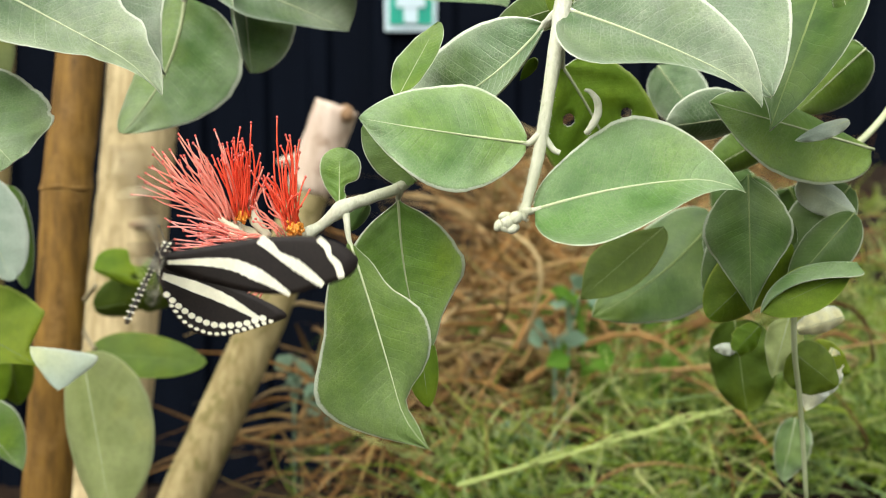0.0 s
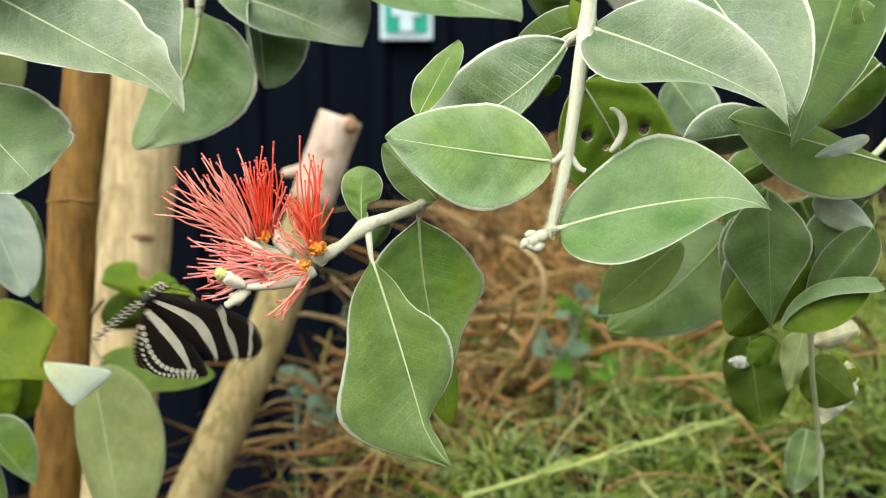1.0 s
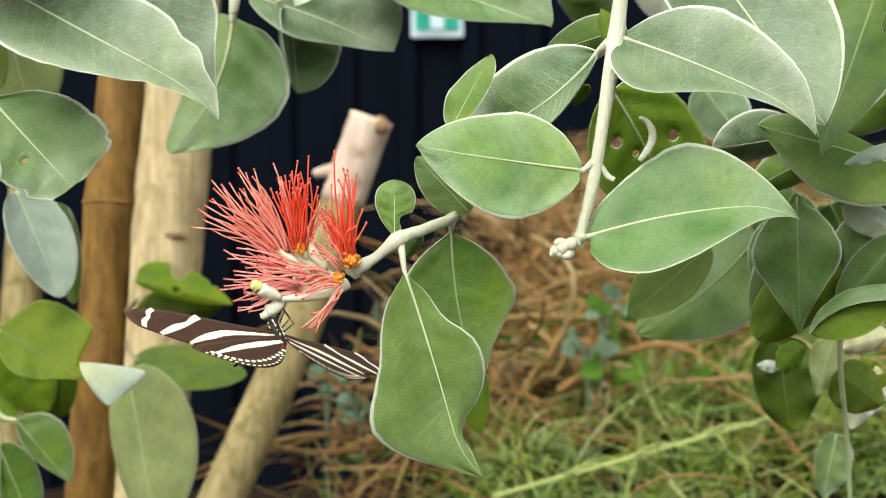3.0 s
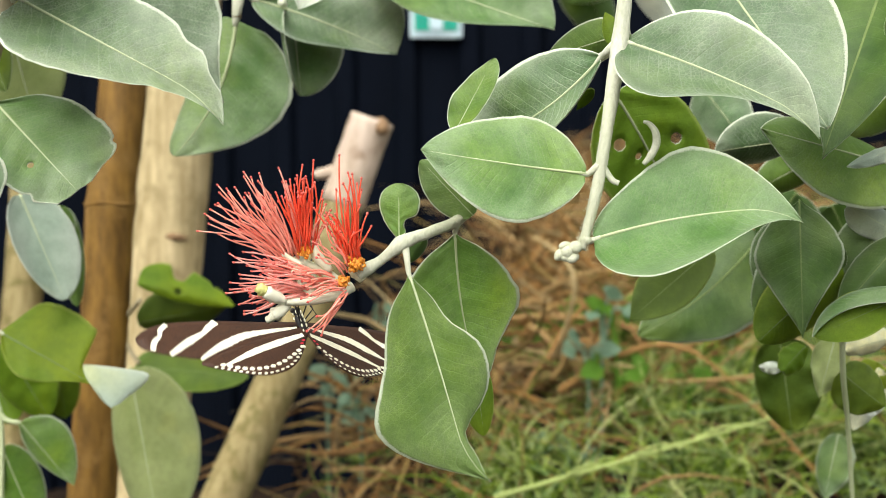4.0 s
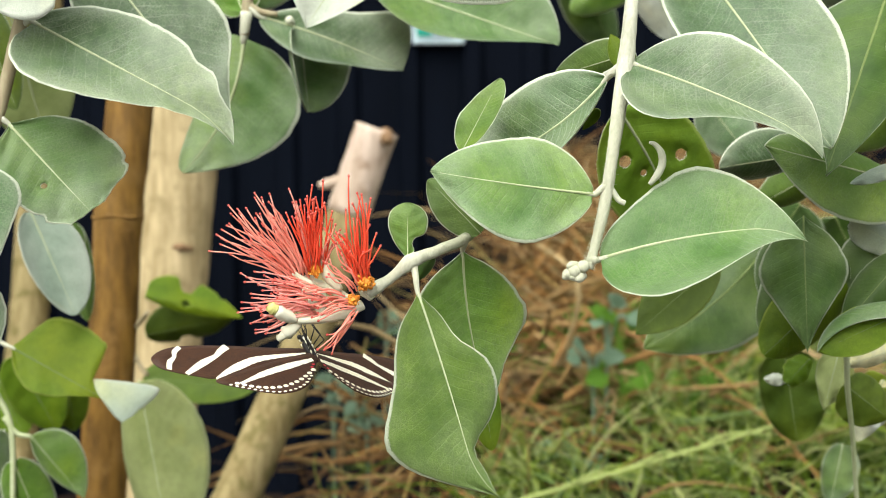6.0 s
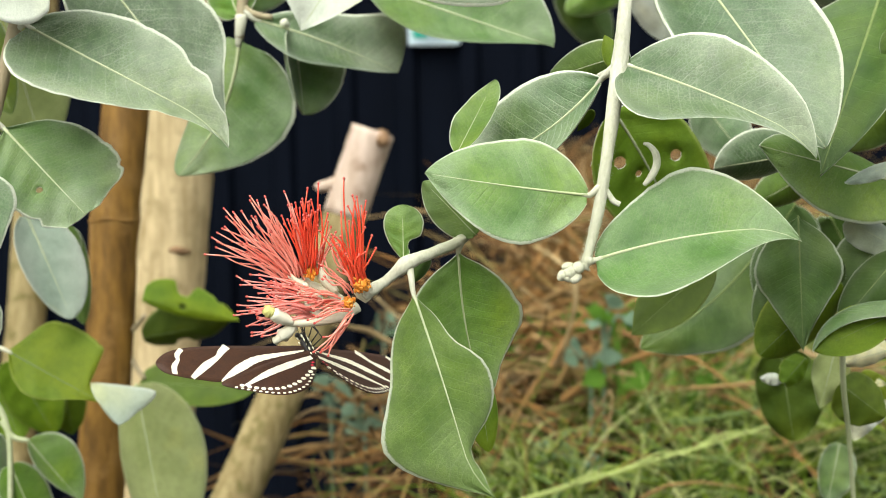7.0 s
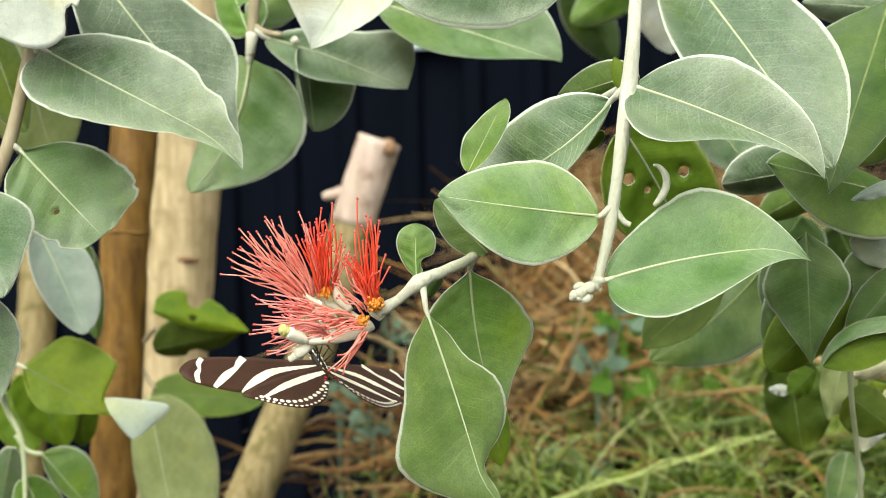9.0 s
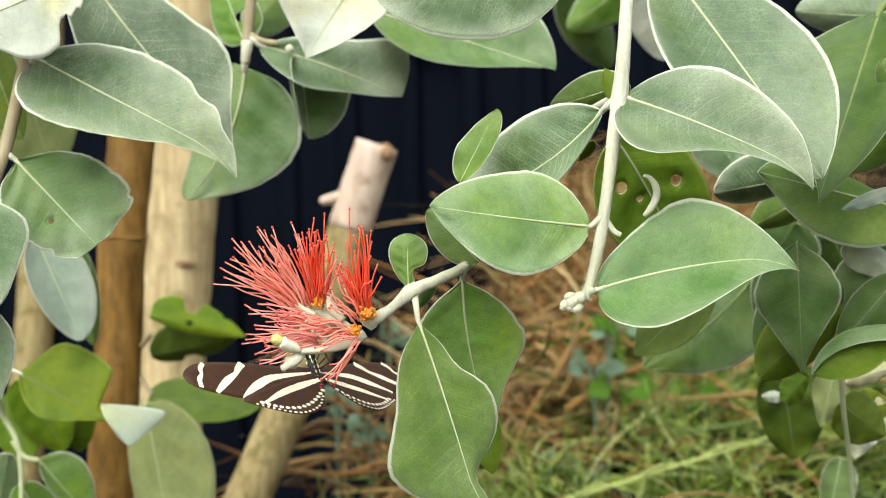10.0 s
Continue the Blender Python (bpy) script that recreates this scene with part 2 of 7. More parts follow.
def leaf(parent, base, tip, face, half, left, right, look_="grey", forms=(OVATE, OVATE), bow=0.0, sweep=0.0, hook=0.0,
         wave=0.0, waves=3.0, petiole=None, holes=(), bites=(), thick=0.0005, phase=0.0, rib=1.0, label="", widths=None):
    """One leaf from base to tip. face: the way its upper side looks. half: half its width when flat (or one for each side); left and right:
    degrees by which each half bends back from the face. forms: for each side the roundness of the base, the fullness
    and sharpness of the tip, and one or two scallops (depth, number, phase). bow: rise of the midrib out of the plane, sweep:
    its bend within the plane, hook: bend of the last quarter, as parts of the length. wave: ripple of the margin.
    bites: (along, side, depth, width). widths: instead of forms, each side's width at even steps from base to tip."""
    base, tip = Vector(base), Vector(tip)
    e1 = tip - base
    length = e1.length
    e1.normalize()
    nrm = Vector(face)
    nrm = (nrm - e1 * nrm.dot(e1)).normalized()
    e2 = nrm.cross(e1)
    seed_ = (base.x * 911.0 + tip.z * 577.0) % 9.0
    halves = half if isinstance(half, tuple) else (half, half)
    half = min(halves)
    steps = np.linspace(0.01, 0.99, 99)
    peak = [max((steps ** a) * (1 - steps ** m) ** b) for a, m, b, *_ in forms]

    def mid(s):
        h = max(0.0, (s - 0.75) / 0.25) ** 2
        return base + e1 * (length * s) + (e2 * sweep + nrm * bow) * (length * 4 * s * (1 - s)) + e2 * (hook * length * h)

    def place(s, u, lift=0.0):
        side = 1 if u >= 0 else -1
        k = 0 if side > 0 else 1
        a, m, b, deep_, num, ph, *more = forms[k]
        w = halves[k] * (max(s, 0) ** a) * (max(1 - s ** m, 0) ** b) / peak[k]
        if widths:
            row = widths[k]
            q = min(max(s, 0.0), 0.9999) * (len(row) - 1)
            c, r = int(q), q - int(q)
            p0, p1, p2, p3 = row[max(c - 1, 0)], row[c], row[c + 1], row[min(c + 2, len(row) - 1)]
            w = halves[k] * max(0.0, 0.5 * (2 * p1 + (p2 - p0) * r + (2 * p0 - 5 * p1 + 4 * p2 - p3) * r * r + (3 * p1 - p0 - 3 * p2 + p3) * r ** 3))
        for deep2, num2, ph2 in ([more] if more and not widths else []):
            w *= 1 + deep2 * math.sin(2 * math.pi * num2 * s + ph2)
        w *= 1 + (0 if widths else deep_) * math.sin(2 * math.pi * num * s + ph) + 0.022 * noise.noise(Vector((s * 17, seed_, side * 3.1))) + 0.012 * noise.noise(Vector((s * 55, seed_, side * 7.7)))
        for at, sd, deep, wide in bites:
            if sd == side:
                w *= 1 - deep * math.exp(-((s - at) / wide) ** 4) * (1 + 0.12 * math.sin(120 * s))
        w = max(w, 0.0002)
        ang = radians((left if side > 0 else right) * (0.55 + 0.45 * abs(u)))
        out = e2 * (side * math.cos(ang)) - nrm * math.sin(ang)
        ripple = wave * half * u * u * math.sin(2 * math.pi * waves * s + phase + (1.3 if side > 0 else 0))
        quilt = 0.020 * half * math.sin(math.pi * abs(u)) * math.sin(2 * math.pi * (4.5 * s - 1.1 * abs(u)) + seed_ + side)
        quilt += 0.05 * half * noise.noise(Vector((s * 3.5, u * 1.6, seed_)))
        return mid(s) + out * (w * abs(u)) + nrm * (ripple + lift + quilt)

    ns, nu = 26, 7
    if bites:
        ns = 56
    if holes:
        ns, nu = 56, 16
    bm = bmesh.new()
    uvl = bm.loops.layers.uv.new("UVMap")
    us = [-1 + i / nu for i in range(2 * nu + 1)]
    us = [math.copysign(abs(u) ** 0.8, u) for u in us]
    ss = [0.004 + 0.992 * (0.5 - 0.5 * math.cos(math.pi * (0.06 + 0.94 * i / ns))) for i in range(ns + 1)]
    grid, inside = {}, {}
    for lay in (0, 1):
        for i, s in enumerate(ss):
            for j, u in enumerate(us):
                th = thick * (0.5 - lay) * (1.0 if abs(u) < 0.98 else 0.6)
                grid[lay, i, j] = bm.verts.new(place(s, u, th))
    gone = set()
    for hs, hu, hr in holes:
        ci = min(range(1, ns), key=lambda i: abs(ss[i] - hs))
        cj = min(range(1, 2 * nu), key=lambda j: abs(us[j] - hu))
        c = place(ss[ci], us[cj])
        gone |= {(ci, cj), (ci - 1, cj), (ci, cj - 1), (ci - 1, cj - 1)}
        rim = {(ci + p, cj + q) for p in (-1, 0, 1) for q in (-1, 0, 1)}
        for (lay, gi, gj), v in grid.items():
            d = v.co - c
            flat = d - nrm * d.dot(nrm)
            q = flat.length
            if (gi, gj) in rim and q > 1e-6:
                v.co = v.co + flat * (hr / q - 1)
            elif 1e-6 < q < 3.0 * hr:
                v.co = v.co + flat * ((hr + q * (2.0 / 3.0)) / q - 1)

    def put(vs, mi, uvs):
        f = bm.faces.new(vs)
        f.material_index = mi
        for lp, q in zip(f.loops, uvs):
            lp[uvl].uv = q

    for i in range(ns):
        for j in range(2 * nu):
            if (i, j) in gone:
                continue
            ids = ((i, j), (i, j + 1), (i + 1, j + 1), (i + 1, j))
            uvs = [(us[q] * 0.5 + 0.5, ss[p]) for p, q in ids]
            put([grid[0, p, q] for p, q in ids][::-1], 0, uvs[::-1])
            put([grid[1, p, q] for p, q in ids], 1, uvs)
            for (p0, q0), (p1, q1), nb in ((ids[0], ids[3], (i, j - 1)), (ids[2], ids[1], (i, j + 1)), (ids[1], ids[0], (i - 1, j)), (ids[3], ids[2], (i + 1, j))):
                if nb in gone or not (0 <= nb[0] < ns and 0 <= nb[1] < 2 * nu):
                    put([grid[0, p0, q0], grid[0, p1, q1], grid[1, p1, q1], grid[1, p0, q0]], 2, [(1, 0.5)] * 4)
    bmesh.ops.remove_doubles(bm, verts=bm.verts, dist=1e-7)
    bmesh.ops.recalc_face_normals(bm, faces=bm.faces)
    blade = part("leaf", bm, (LEAF[look_], M_PALE if look_ != "pale" else M_GREY, LEAF[look_] if look_ in ("fresh", "dark", "lime", "olive") else M_FELT), parent, label)
    bm = bmesh.new()
    line = [place(s, 0.0) + nrm * thick * 0.4 for s in (i / 14 for i in range(15))]
    r0 = min(0.00072, 0.028 * half) * rib
    rr = [r0 * (1 - 0.85 * i / 14) for i in range(15)]
    if petiole is not None:
        q = Vector(petiole)
        pre = curve_points((q, q.lerp(base, 0.55) + nrm * 0.0006, base, place(0.05, 0.0)), 3)
        stem = bmesh.new()
        tube(stem, pre, [r0 * k for k in np.linspace(2.9, 1.25, len(pre))], 8, 0.08)
        part("petiole", stem, M_FAINT if look_ in ("dark", "olive") else M_STEM, blade)
    tube(bm, line, rr, 6)
    part("midrib", bm, M_FAINT if look_ in ("dark", "olive", "fresh") else M_RIB, blade)
    return blade


m_, n_, l_, b_ = material("felt_margin", 0.9, 0.2)
b_.inputs["Base Color"].default_value = (0.80, 0.83, 0.68, 1)
b_.inputs["Sheen Weight"].default_value = 0.3
M_FELT = m_
# ---------------------------------------------------------------- branches and leaves
def bud(parent, a, b, r):
    """A small felted bud from a to b."""
    bm = bmesh.new()
    a, b = Vector(a), Vector(b)
    line = [a.lerp(b, i / 6) for i in range(-2, 9)]
    tube(bm, line, [r * math.sqrt(max(0.02, 1 - ((i - 3) / 5.2) ** 2)) for i in range(-2, 9)], 10, 0.15)
    return part("bud", bm, M_STEM, parent, "felted white bud")


front = thing("leafy_branch", (0.0444, 0.3229, 0.8787), "hanging silvery green branch with felted stem, leaves and a white bud", "branch")
stalk("stem", front, ((0.0539, 0.3548, 0.9427), (0.0500, 0.3391, 0.9143), (0.0476, 0.3308, 0.8946), (0.0457, 0.3295, 0.8782), (0.0416, 0.3211, 0.8573), (0.0391, 0.3198, 0.8420), (0.0361, 0.3188, 0.8298), (0.0345, 0.3184, 0.8249)), (0.00188, 0.00188, 0.00188, 0.00243, 0.00165, 0.00165, 0.00126, 0.00141), M_STEM, n=8, wobble=0.14, sides=12)
leaf(front, (0.0364, 0.3200, 0.8447), (-0.0077, 0.3205, 0.8512), (-0.061, -0.997, 0.049), 0.0157, -19, 32, "mid", bow=0.03, wave=0.05, forms=((0.64, 1.33, 1.03, 0.02, 1.81, 2.96), (0.75, 0.7, 0.79, 0.07, 1.07, 6.24)), sweep=0.009, petiole=(0.0408, 0.3203, 0.8481))
leaf(front, (0.0373, 0.3186, 0.8272), (0.0902, 0.3104, 0.8361), (-0.209, -0.973, 0.097), (0.0182, 0.0228), 19, -55, "mid", bow=0.04, hook=-0.07, forms=((0.55, 2.16, 0.85, 0.08, 1.35, 3.2), (0.5, 1.02, 1.29, 0.03, 1.4, 4.26)), sweep=0.04, petiole=(0.0351, 0.3186, 0.8272))
leaf(front, (0.0415, 0.3326, 0.8764), (0.0017, 0.3605, 0.8522), (-0.077, -0.997, -0.001), 0.0162, -65, 19, "grey", bow=0.03, forms=((0.61, 1.86, 1.55, 0.0, 2.38, 5.87), (0.9, 0.72, 0.89, 0.0, 1.13, 6.23)), sweep=0.086, petiole=(0.0451, 0.3296, 0.8798))
leaf(front, (0.0473, 0.3296, 0.8801), (0.0963, 0.3115, 0.8569), (-0.229, -0.973, -0.013), (0.0168, 0.0188), 19, -57, "grey", bow=0.04, hook=-0.06, forms=((0.76, 0.7, 0.8, 0.07, 1.15, 6.28), (0.43, 0.7, 1.6, 0.22, 1.46, 5.19)), sweep=0.023, petiole=(0.0455, 0.3297, 0.8806))
leaf(front, (0.0617, 0.3668, 0.9266), (0.0987, 0.3161, 0.8563), (-0.237, -0.969, -0.075), 0.0219, 19, -43, "dusky", forms=((1.0, 1.86, 0.93, 0.0, 1.37, 0.61), (0.91, 1.28, 0.88, 0.0, 1.81, 4.21)), sweep=0.007, petiole=(0.0525, 0.3471, 0.9299))
leaf(front, (0.1385, 0.3853, 0.9087), (0.1089, 0.3537, 0.8483), (-0.323, -0.946, -0.036), 0.0236, -51, 19, "dark", forms=((1.0, 0.91, 0.91, 0.0, 1.67, 0.93), (1.0, 0.83, 1.6, 0.0, 1.1, 3.2)), petiole=(0.1531, 0.393, 0.9202))
# holed leaf, in the green with backlight painted in
leaf(front, (0.0544, 0.4019, 0.8697), (0.0814, 0.4179, 0.8209), (-0.173, -0.984, 0.044), 0.0206, 19, -22, "young", holes=((0.293, -0.4, 0.0022), (0.45, 0.5, 0.0021), (0.413, -0.22, 0.0012)), forms=((0.39, 0.99, 0.39, 0.0, 1.53, 6.24), (0.59, 1.7, 1.24, 0.0, 1.91, 5.15)), sweep=0.034, petiole=(0.0452, 0.3324, 0.8737))
leaf(front, (0.0456, 0.3329, 0.8792), (0.0433, 0.3403, 0.8889), (-0.143, -0.988, -0.057), 0.0030, 31, 16, "fresh", forms=((0.7, 1.0, 0.8, 0.0, 1, 0.0), (0.7, 1.0, 0.8, 0.0, 1, 0.0)))
leaf(front, (0.0530, 0.3567, 0.8852), (0.0298, 0.3727, 0.8787), (-0.125, -0.991, -0.047), 0.0072, 44, 16, "green", forms=((0.6, 1.0, 0.8, 0.0, 1, 0.0), (0.6, 1.0, 0.8, 0.0, 1, 0.0)))
leaf(front, (0.0404, 0.3419, 0.8680), (0.0365, 0.3481, 0.8623), (-0.124, -0.992, -0.003), 0.0017, 16, 16, "fresh", forms=((0.6, 1.0, 0.9, 0.0, 1, 0.0), (0.6, 1.0, 0.9, 0.0, 1, 0.0)))
stalk("curled_leaf", front, ((0.0512, 0.3202, 0.8473), (0.0529, 0.3194, 0.8495), (0.0542, 0.3187, 0.8525), (0.0538, 0.3176, 0.8556), (0.0521, 0.3171, 0.8578), (0.0505, 0.3165, 0.8584)), (0.00061, 0.00099, 0.00107, 0.00099, 0.00069, 0.00038), M_STEM, label='small rolled felted leaf')
stalk("petiole", front, ((0.0407, 0.3201, 0.8463), (0.0428, 0.3199, 0.8432), (0.0446, 0.3198, 0.8422)), (0.00092, 0.00077), M_STEM)
def fuzz(parent, pts, r, count, seed, reach=0.0008):
    """Short white hairs standing off a felted stem, joined."""
    rnd = random.Random(seed)
    line = curve_points(pts, 8)
    bm = bmesh.new()
    for _ in range(count):
        q = rnd.uniform(0, len(line) - 1.001)
        c, t = int(q), q - int(q)
        d = (line[c + 1] - line[c]).normalized()
        out = Matrix.Rotation(rnd.uniform(0, 2 * math.pi), 3, d) @ d.orthogonal().normalized()
        root = line[c].lerp(line[c + 1], t) + out * (r * 0.9)
        end = root + (out + d * rnd.uniform(-0.8, 0.8)).normalized() * (reach * rnd.uniform(0.5, 1.2))
        side = d * 0.00005
        vs = [bm.verts.new(p) for p in (root - side, root + side, end)]
        bm.faces.new(vs)
        top = bm.verts.new(root + out.cross(d) * 0.00006)
        bm.faces.new((vs[0], top, vs[2]))
        bm.faces.new((top, vs[1], vs[2]))
    return part("felt_hair", bm, M_STEM, parent, "fine white hairs", kind="stuff")


fuzz(front, ((0.0539, 0.3548, 0.9427), (0.0500, 0.3391, 0.9143), (0.0476, 0.3308, 0.8946), (0.0457, 0.3295, 0.8782), (0.0416, 0.3211, 0.8573), (0.0391, 0.3198, 0.8420), (0.0361, 0.3188, 0.8298), (0.0345, 0.3184, 0.8249)), 0.0017, 1400, 71)
# bud cluster at the tip
bud(front, (0.0337, 0.3168, 0.8258), (0.0321, 0.3151, 0.8254), 0.00169)
bud(front, (0.0316, 0.3167, 0.8247), (0.0295, 0.3150, 0.8242), 0.00200)
bud(front, (0.0299, 0.3166, 0.8239), (0.0282, 0.3149, 0.8236), 0.00154)
bud(front, (0.0330, 0.3166, 0.8233), (0.0314, 0.3148, 0.8225), 0.00138)
bud(front, (0.0311, 0.3168, 0.8260), (0.0292, 0.3151, 0.8259), 0.00123)
bud(front, (0.0290, 0.3166, 0.8234), (0.0279, 0.3149, 0.8230), 0.00108)
bud(front, (0.0318, 0.3165, 0.8231), (0.0297, 0.3149, 0.8230), 0.00123)

flowering = thing("flowering_twig", (0.0480, 0.3395, 0.8794), "pale felted twig carrying a red brush flower and drooping leaves", "branch")
stalk("twig", flowering, ((0.0480, 0.3395, 0.8794), (0.0390, 0.3623, 0.8738), (0.0246, 0.3781, 0.8638), (0.0129, 0.3635, 0.8484), (0.0052, 0.3390, 0.8333), (-0.0051, 0.3253, 0.8287), (-0.0098, 0.3202, 0.8274), (-0.0126, 0.3184, 0.8261), (-0.0157, 0.3182, 0.8236), (-0.0183, 0.3180, 0.8216), (-0.0212, 0.3162, 0.8199), (-0.0240, 0.3160, 0.8180)), (0.00129, 0.00129, 0.00137, 0.00145, 0.00153, 0.00153, 0.00177, 0.00241, 0.00153, 0.00137, 0.00177, 0.00145), M_STEM, wobble=0.16)
leaf(flowering, (-0.0106, 0.3155, 0.8186), (0.0058, 0.3030, 0.7647), (-0.012, -0.976, 0.215), (0.0140, 0.0222), 24, 20, "green", wave=0.06, waves=1.6, phase=2.6, rib=0.95, sweep=0.01, hook=0.085, widths=((0, 0.29, 0.47, 0.92, 1, 0.77, 0.17, 0.16, 0), (0, 0.36, 0.55, 0.67, 0.85, 1, 0.84, 0.43, 0)), petiole=(-0.0116, 0.3184, 0.8258))
leaf(flowering, (0.0018, 0.3353, 0.8280), (0.0098, 0.3415, 0.7821), (-0.038, -0.900, 0.430), (0.0178, 0.0155), 14, 14, "sage_lit", wave=0.05, waves=1.3, rib=1.0, sweep=-0.04, widths=((0, 0.42, 0.74, 0.92, 1, 0.74, 0.45, 0.26, 0), (0, 0.55, 0.9, 1, 0.9, 0.8, 0.6, 0.35, 0)), petiole=(0.0027, 0.3322, 0.8323))
leaf(flowering, (0.0071, 0.3388, 0.7919), (0.0101, 0.3403, 0.7690), (-0.041, -0.972, 0.232), 0.0055, 39, 16, "young", forms=((0.5, 1.0, 0.6, 0.0, 1, 0.0), (0.5, 1.0, 0.6, 0.0, 1, 0.0)))
leaf(flowering, (-0.0132, 0.3185, 0.8271), (-0.0134, 0.3230, 0.8420), (0.022, -0.996, 0.089), 0.0060, 28, 19, "green", bites=((0.3, -1, 0.6, 0.12),), forms=((0.95, 0.98, 0.43, 0.0, 1.9, 0.08), (1.0, 1.49, 0.51, 0.0, 1.39, 2.6)), petiole=(-0.0116, 0.3184, 0.8264))
leaf(flowering, (0.0069, 0.3340, 0.8325), (-0.0078, 0.3360, 0.8479), (-0.016, -0.990, 0.10), (0.0064, 0.0062), 16, 24, "green", wave=0.05, forms=((0.5, 1.3, 0.7, 0.0, 1, 0.0), (0.5, 1.3, 0.7, 0.0, 1, 0.0)))
leaf(flowering, (0.0016, 0.3375, 0.8552), (0.0129, 0.3426, 0.8763), (-0.038, -0.999, -0.005), 0.0057, 19, -43, "green", wave=0.15, forms=((0.66, 0.84, 0.97, 0.05, 1.95, 3.1), (0.66, 0.97, 0.51, 0.0, 2.56, 1.25)))
leaf(flowering, (-0.0067, 0.3351, 0.8265), (-0.0114, 0.3377, 0.8189), (0.009, -0.993, 0.118), 0.0030, 50, 16, "dark", forms=((0.5, 1.0, 0.6, 0.0, 1, 0.0), (0.5, 1.0, 0.6, 0.0, 1, 0.0)))

left = thing("leafy_branch", (-0.1444, 0.3781, 0.8671), "silvery leaved branch hanging beside the brown trunk", "branch")
stalk("stem", left, ((-0.1302, 0.4114, 0.9474), (-0.1340, 0.3924, 0.9185), (-0.1377, 0.3840, 0.8978), (-0.1434, 0.3784, 0.8707), (-0.1486, 0.3700, 0.8496), (-0.1488, 0.3578, 0.8226)), (0.00236, 0.00218, 0.00199), M_TWIG)
leaf(left, (-0.1346, 0.3841, 0.8984), (-0.0670, 0.3735, 0.8627), (0.236, -0.971, -0.041), (0.0188, 0.0211), 19, -42, "grey", bow=0.03, wave=0.03, waves=6, bites=((0.69, -1, 0.12, 0.04), (0.7, 1, 0.1, 0.05), (0.86, 1, 0.16, 0.045)), hook=-0.06, forms=((0.64, 1.22, 0.82, 0.0, 2.49, 1.56), (0.51, 0.8, 1.6, 0.0, 1.99, 5.58)), petiole=(-0.1377, 0.3839, 0.8969))
leaf(left, (-0.1324, 0.4174, 0.9390), (-0.0731, 0.3991, 0.8661), (0.224, -0.971, -0.089), 0.0229, 19, -45, "dusky", wave=0.06, waves=5, forms=((0.84, 2.29, 1.39, 0.14, 1.62, 0.87), (0.94, 1.15, 1.03, 0.04, 2.59, 1.31)), sweep=-0.021, petiole=(-0.1338, 0.401, 0.9418))
leaf(left, (-0.1405, 0.3780, 0.8657), (-0.1137, 0.3710, 0.8384), (0.303, -0.940, 0.10), (0.0222, 0.0165), 17, -18, "mid", holes=((0.60, -0.30, 0.0011),), bites=((0.80, 1, 0.05, 0.02), (0.93, 1, 0.10, 0.02), (0.82, -1, 0.10, 0.03)), wave=0.05, waves=3, widths=((0, 0.56, 0.78, 0.90, 0.97, 1, 0.98, 0.83, 0.25), (0, 0.57, 0.85, 1, 1, 0.95, 0.86, 0.75, 0.45)), petiole=(-0.1444, 0.3782, 0.8686))
leaf(left, (-0.1507, 0.3538, 0.8546), (-0.1363, 0.3445, 0.8226), (0.356, -0.932, 0.066), 0.0150, 12, 8, "grey", forms=((0.56, 0.77, 0.79, 0.15, 1.07, 5.49), (0.56, 0.77, 0.79, 0.15, 1.07, 5.49)), petiole=(-0.1528, 0.3642, 0.8604))
leaf(left, (-0.1492, 0.3548, 0.8264), (-0.1419, 0.3482, 0.7870), (0.355, -0.923, 0.146), 0.0110, 12, 8, "grey", forms=((1.0, 0.72, 1.1, 0.07, 1.1, 5.34), (1.0, 0.72, 1.1, 0.07, 1.1, 5.34)))
leaf(left, (-0.1107, 0.3662, 0.9231), (-0.1532, 0.3715, 0.9075), (0.312, -0.942, -0.127), 0.0184, -19, 55, "pale", bites=((0.30, 1, 0.35, 0.06), (0.20, 1, 0.2, 0.03)), forms=((1.0, 1.12, 1.04, 0.03, 1.67, 2.15), (1.0, 1.12, 1.04, 0.03, 1.67, 2.15)))
# paler lime here replaces light shining through this leaf
leaf(left, (-0.1929, 0.5258, 0.9246), (-0.1851, 0.5535, 0.8577), (0.315, -0.850, 0.400), 0.0224, 6, 8, "lime", forms=((0.6, 1.0, 0.7, 0.0, 1, 0.0), (0.6, 1.0, 0.7, 0.0, 1, 0.0)))
leaf(left, (-0.1866, 0.4755, 0.9192), (-0.1764, 0.4883, 0.8736), (0.335, -0.940, -0.062), 0.0130, 46, 16, "green", forms=((0.6, 1.0, 0.7, 0.0, 1, 0.0), (0.6, 1.0, 0.7, 0.0, 1, 0.0)))

behind = thing("leafy_branch", (-0.0833, 0.4917, 0.9120), "grey green branch with broad leaves before the dark wall", "branch")
stalk("stem", behind, ((-0.0764, 0.4967, 0.9717), (-0.0806, 0.4936, 0.9350), (-0.0830, 0.4919, 0.9143), (-0.0840, 0.4909, 0.9029)), (0.00254, 0.00231, 0.00185), M_TWIG)
stalk("stem", behind, ((-0.0830, 0.4920, 0.9155), (-0.0775, 0.4917, 0.9124), (-0.0706, 0.4916, 0.9113)), (0.00185, 0.00115), M_TWIG)
leaf(behind, (-0.0842, 0.4909, 0.9029), (-0.1093, 0.4863, 0.8477), (0.179, -0.984, -0.022), 0.0294, -19, 66, "mid", rib=1.3, forms=((0.3, 1.82, 0.91, 0.0, 2.27, 2.73), (0.33, 0.99, 0.51, 0.0, 1.46, 6.2)), sweep=0.091, petiole=(-0.0831, 0.4917, 0.912))
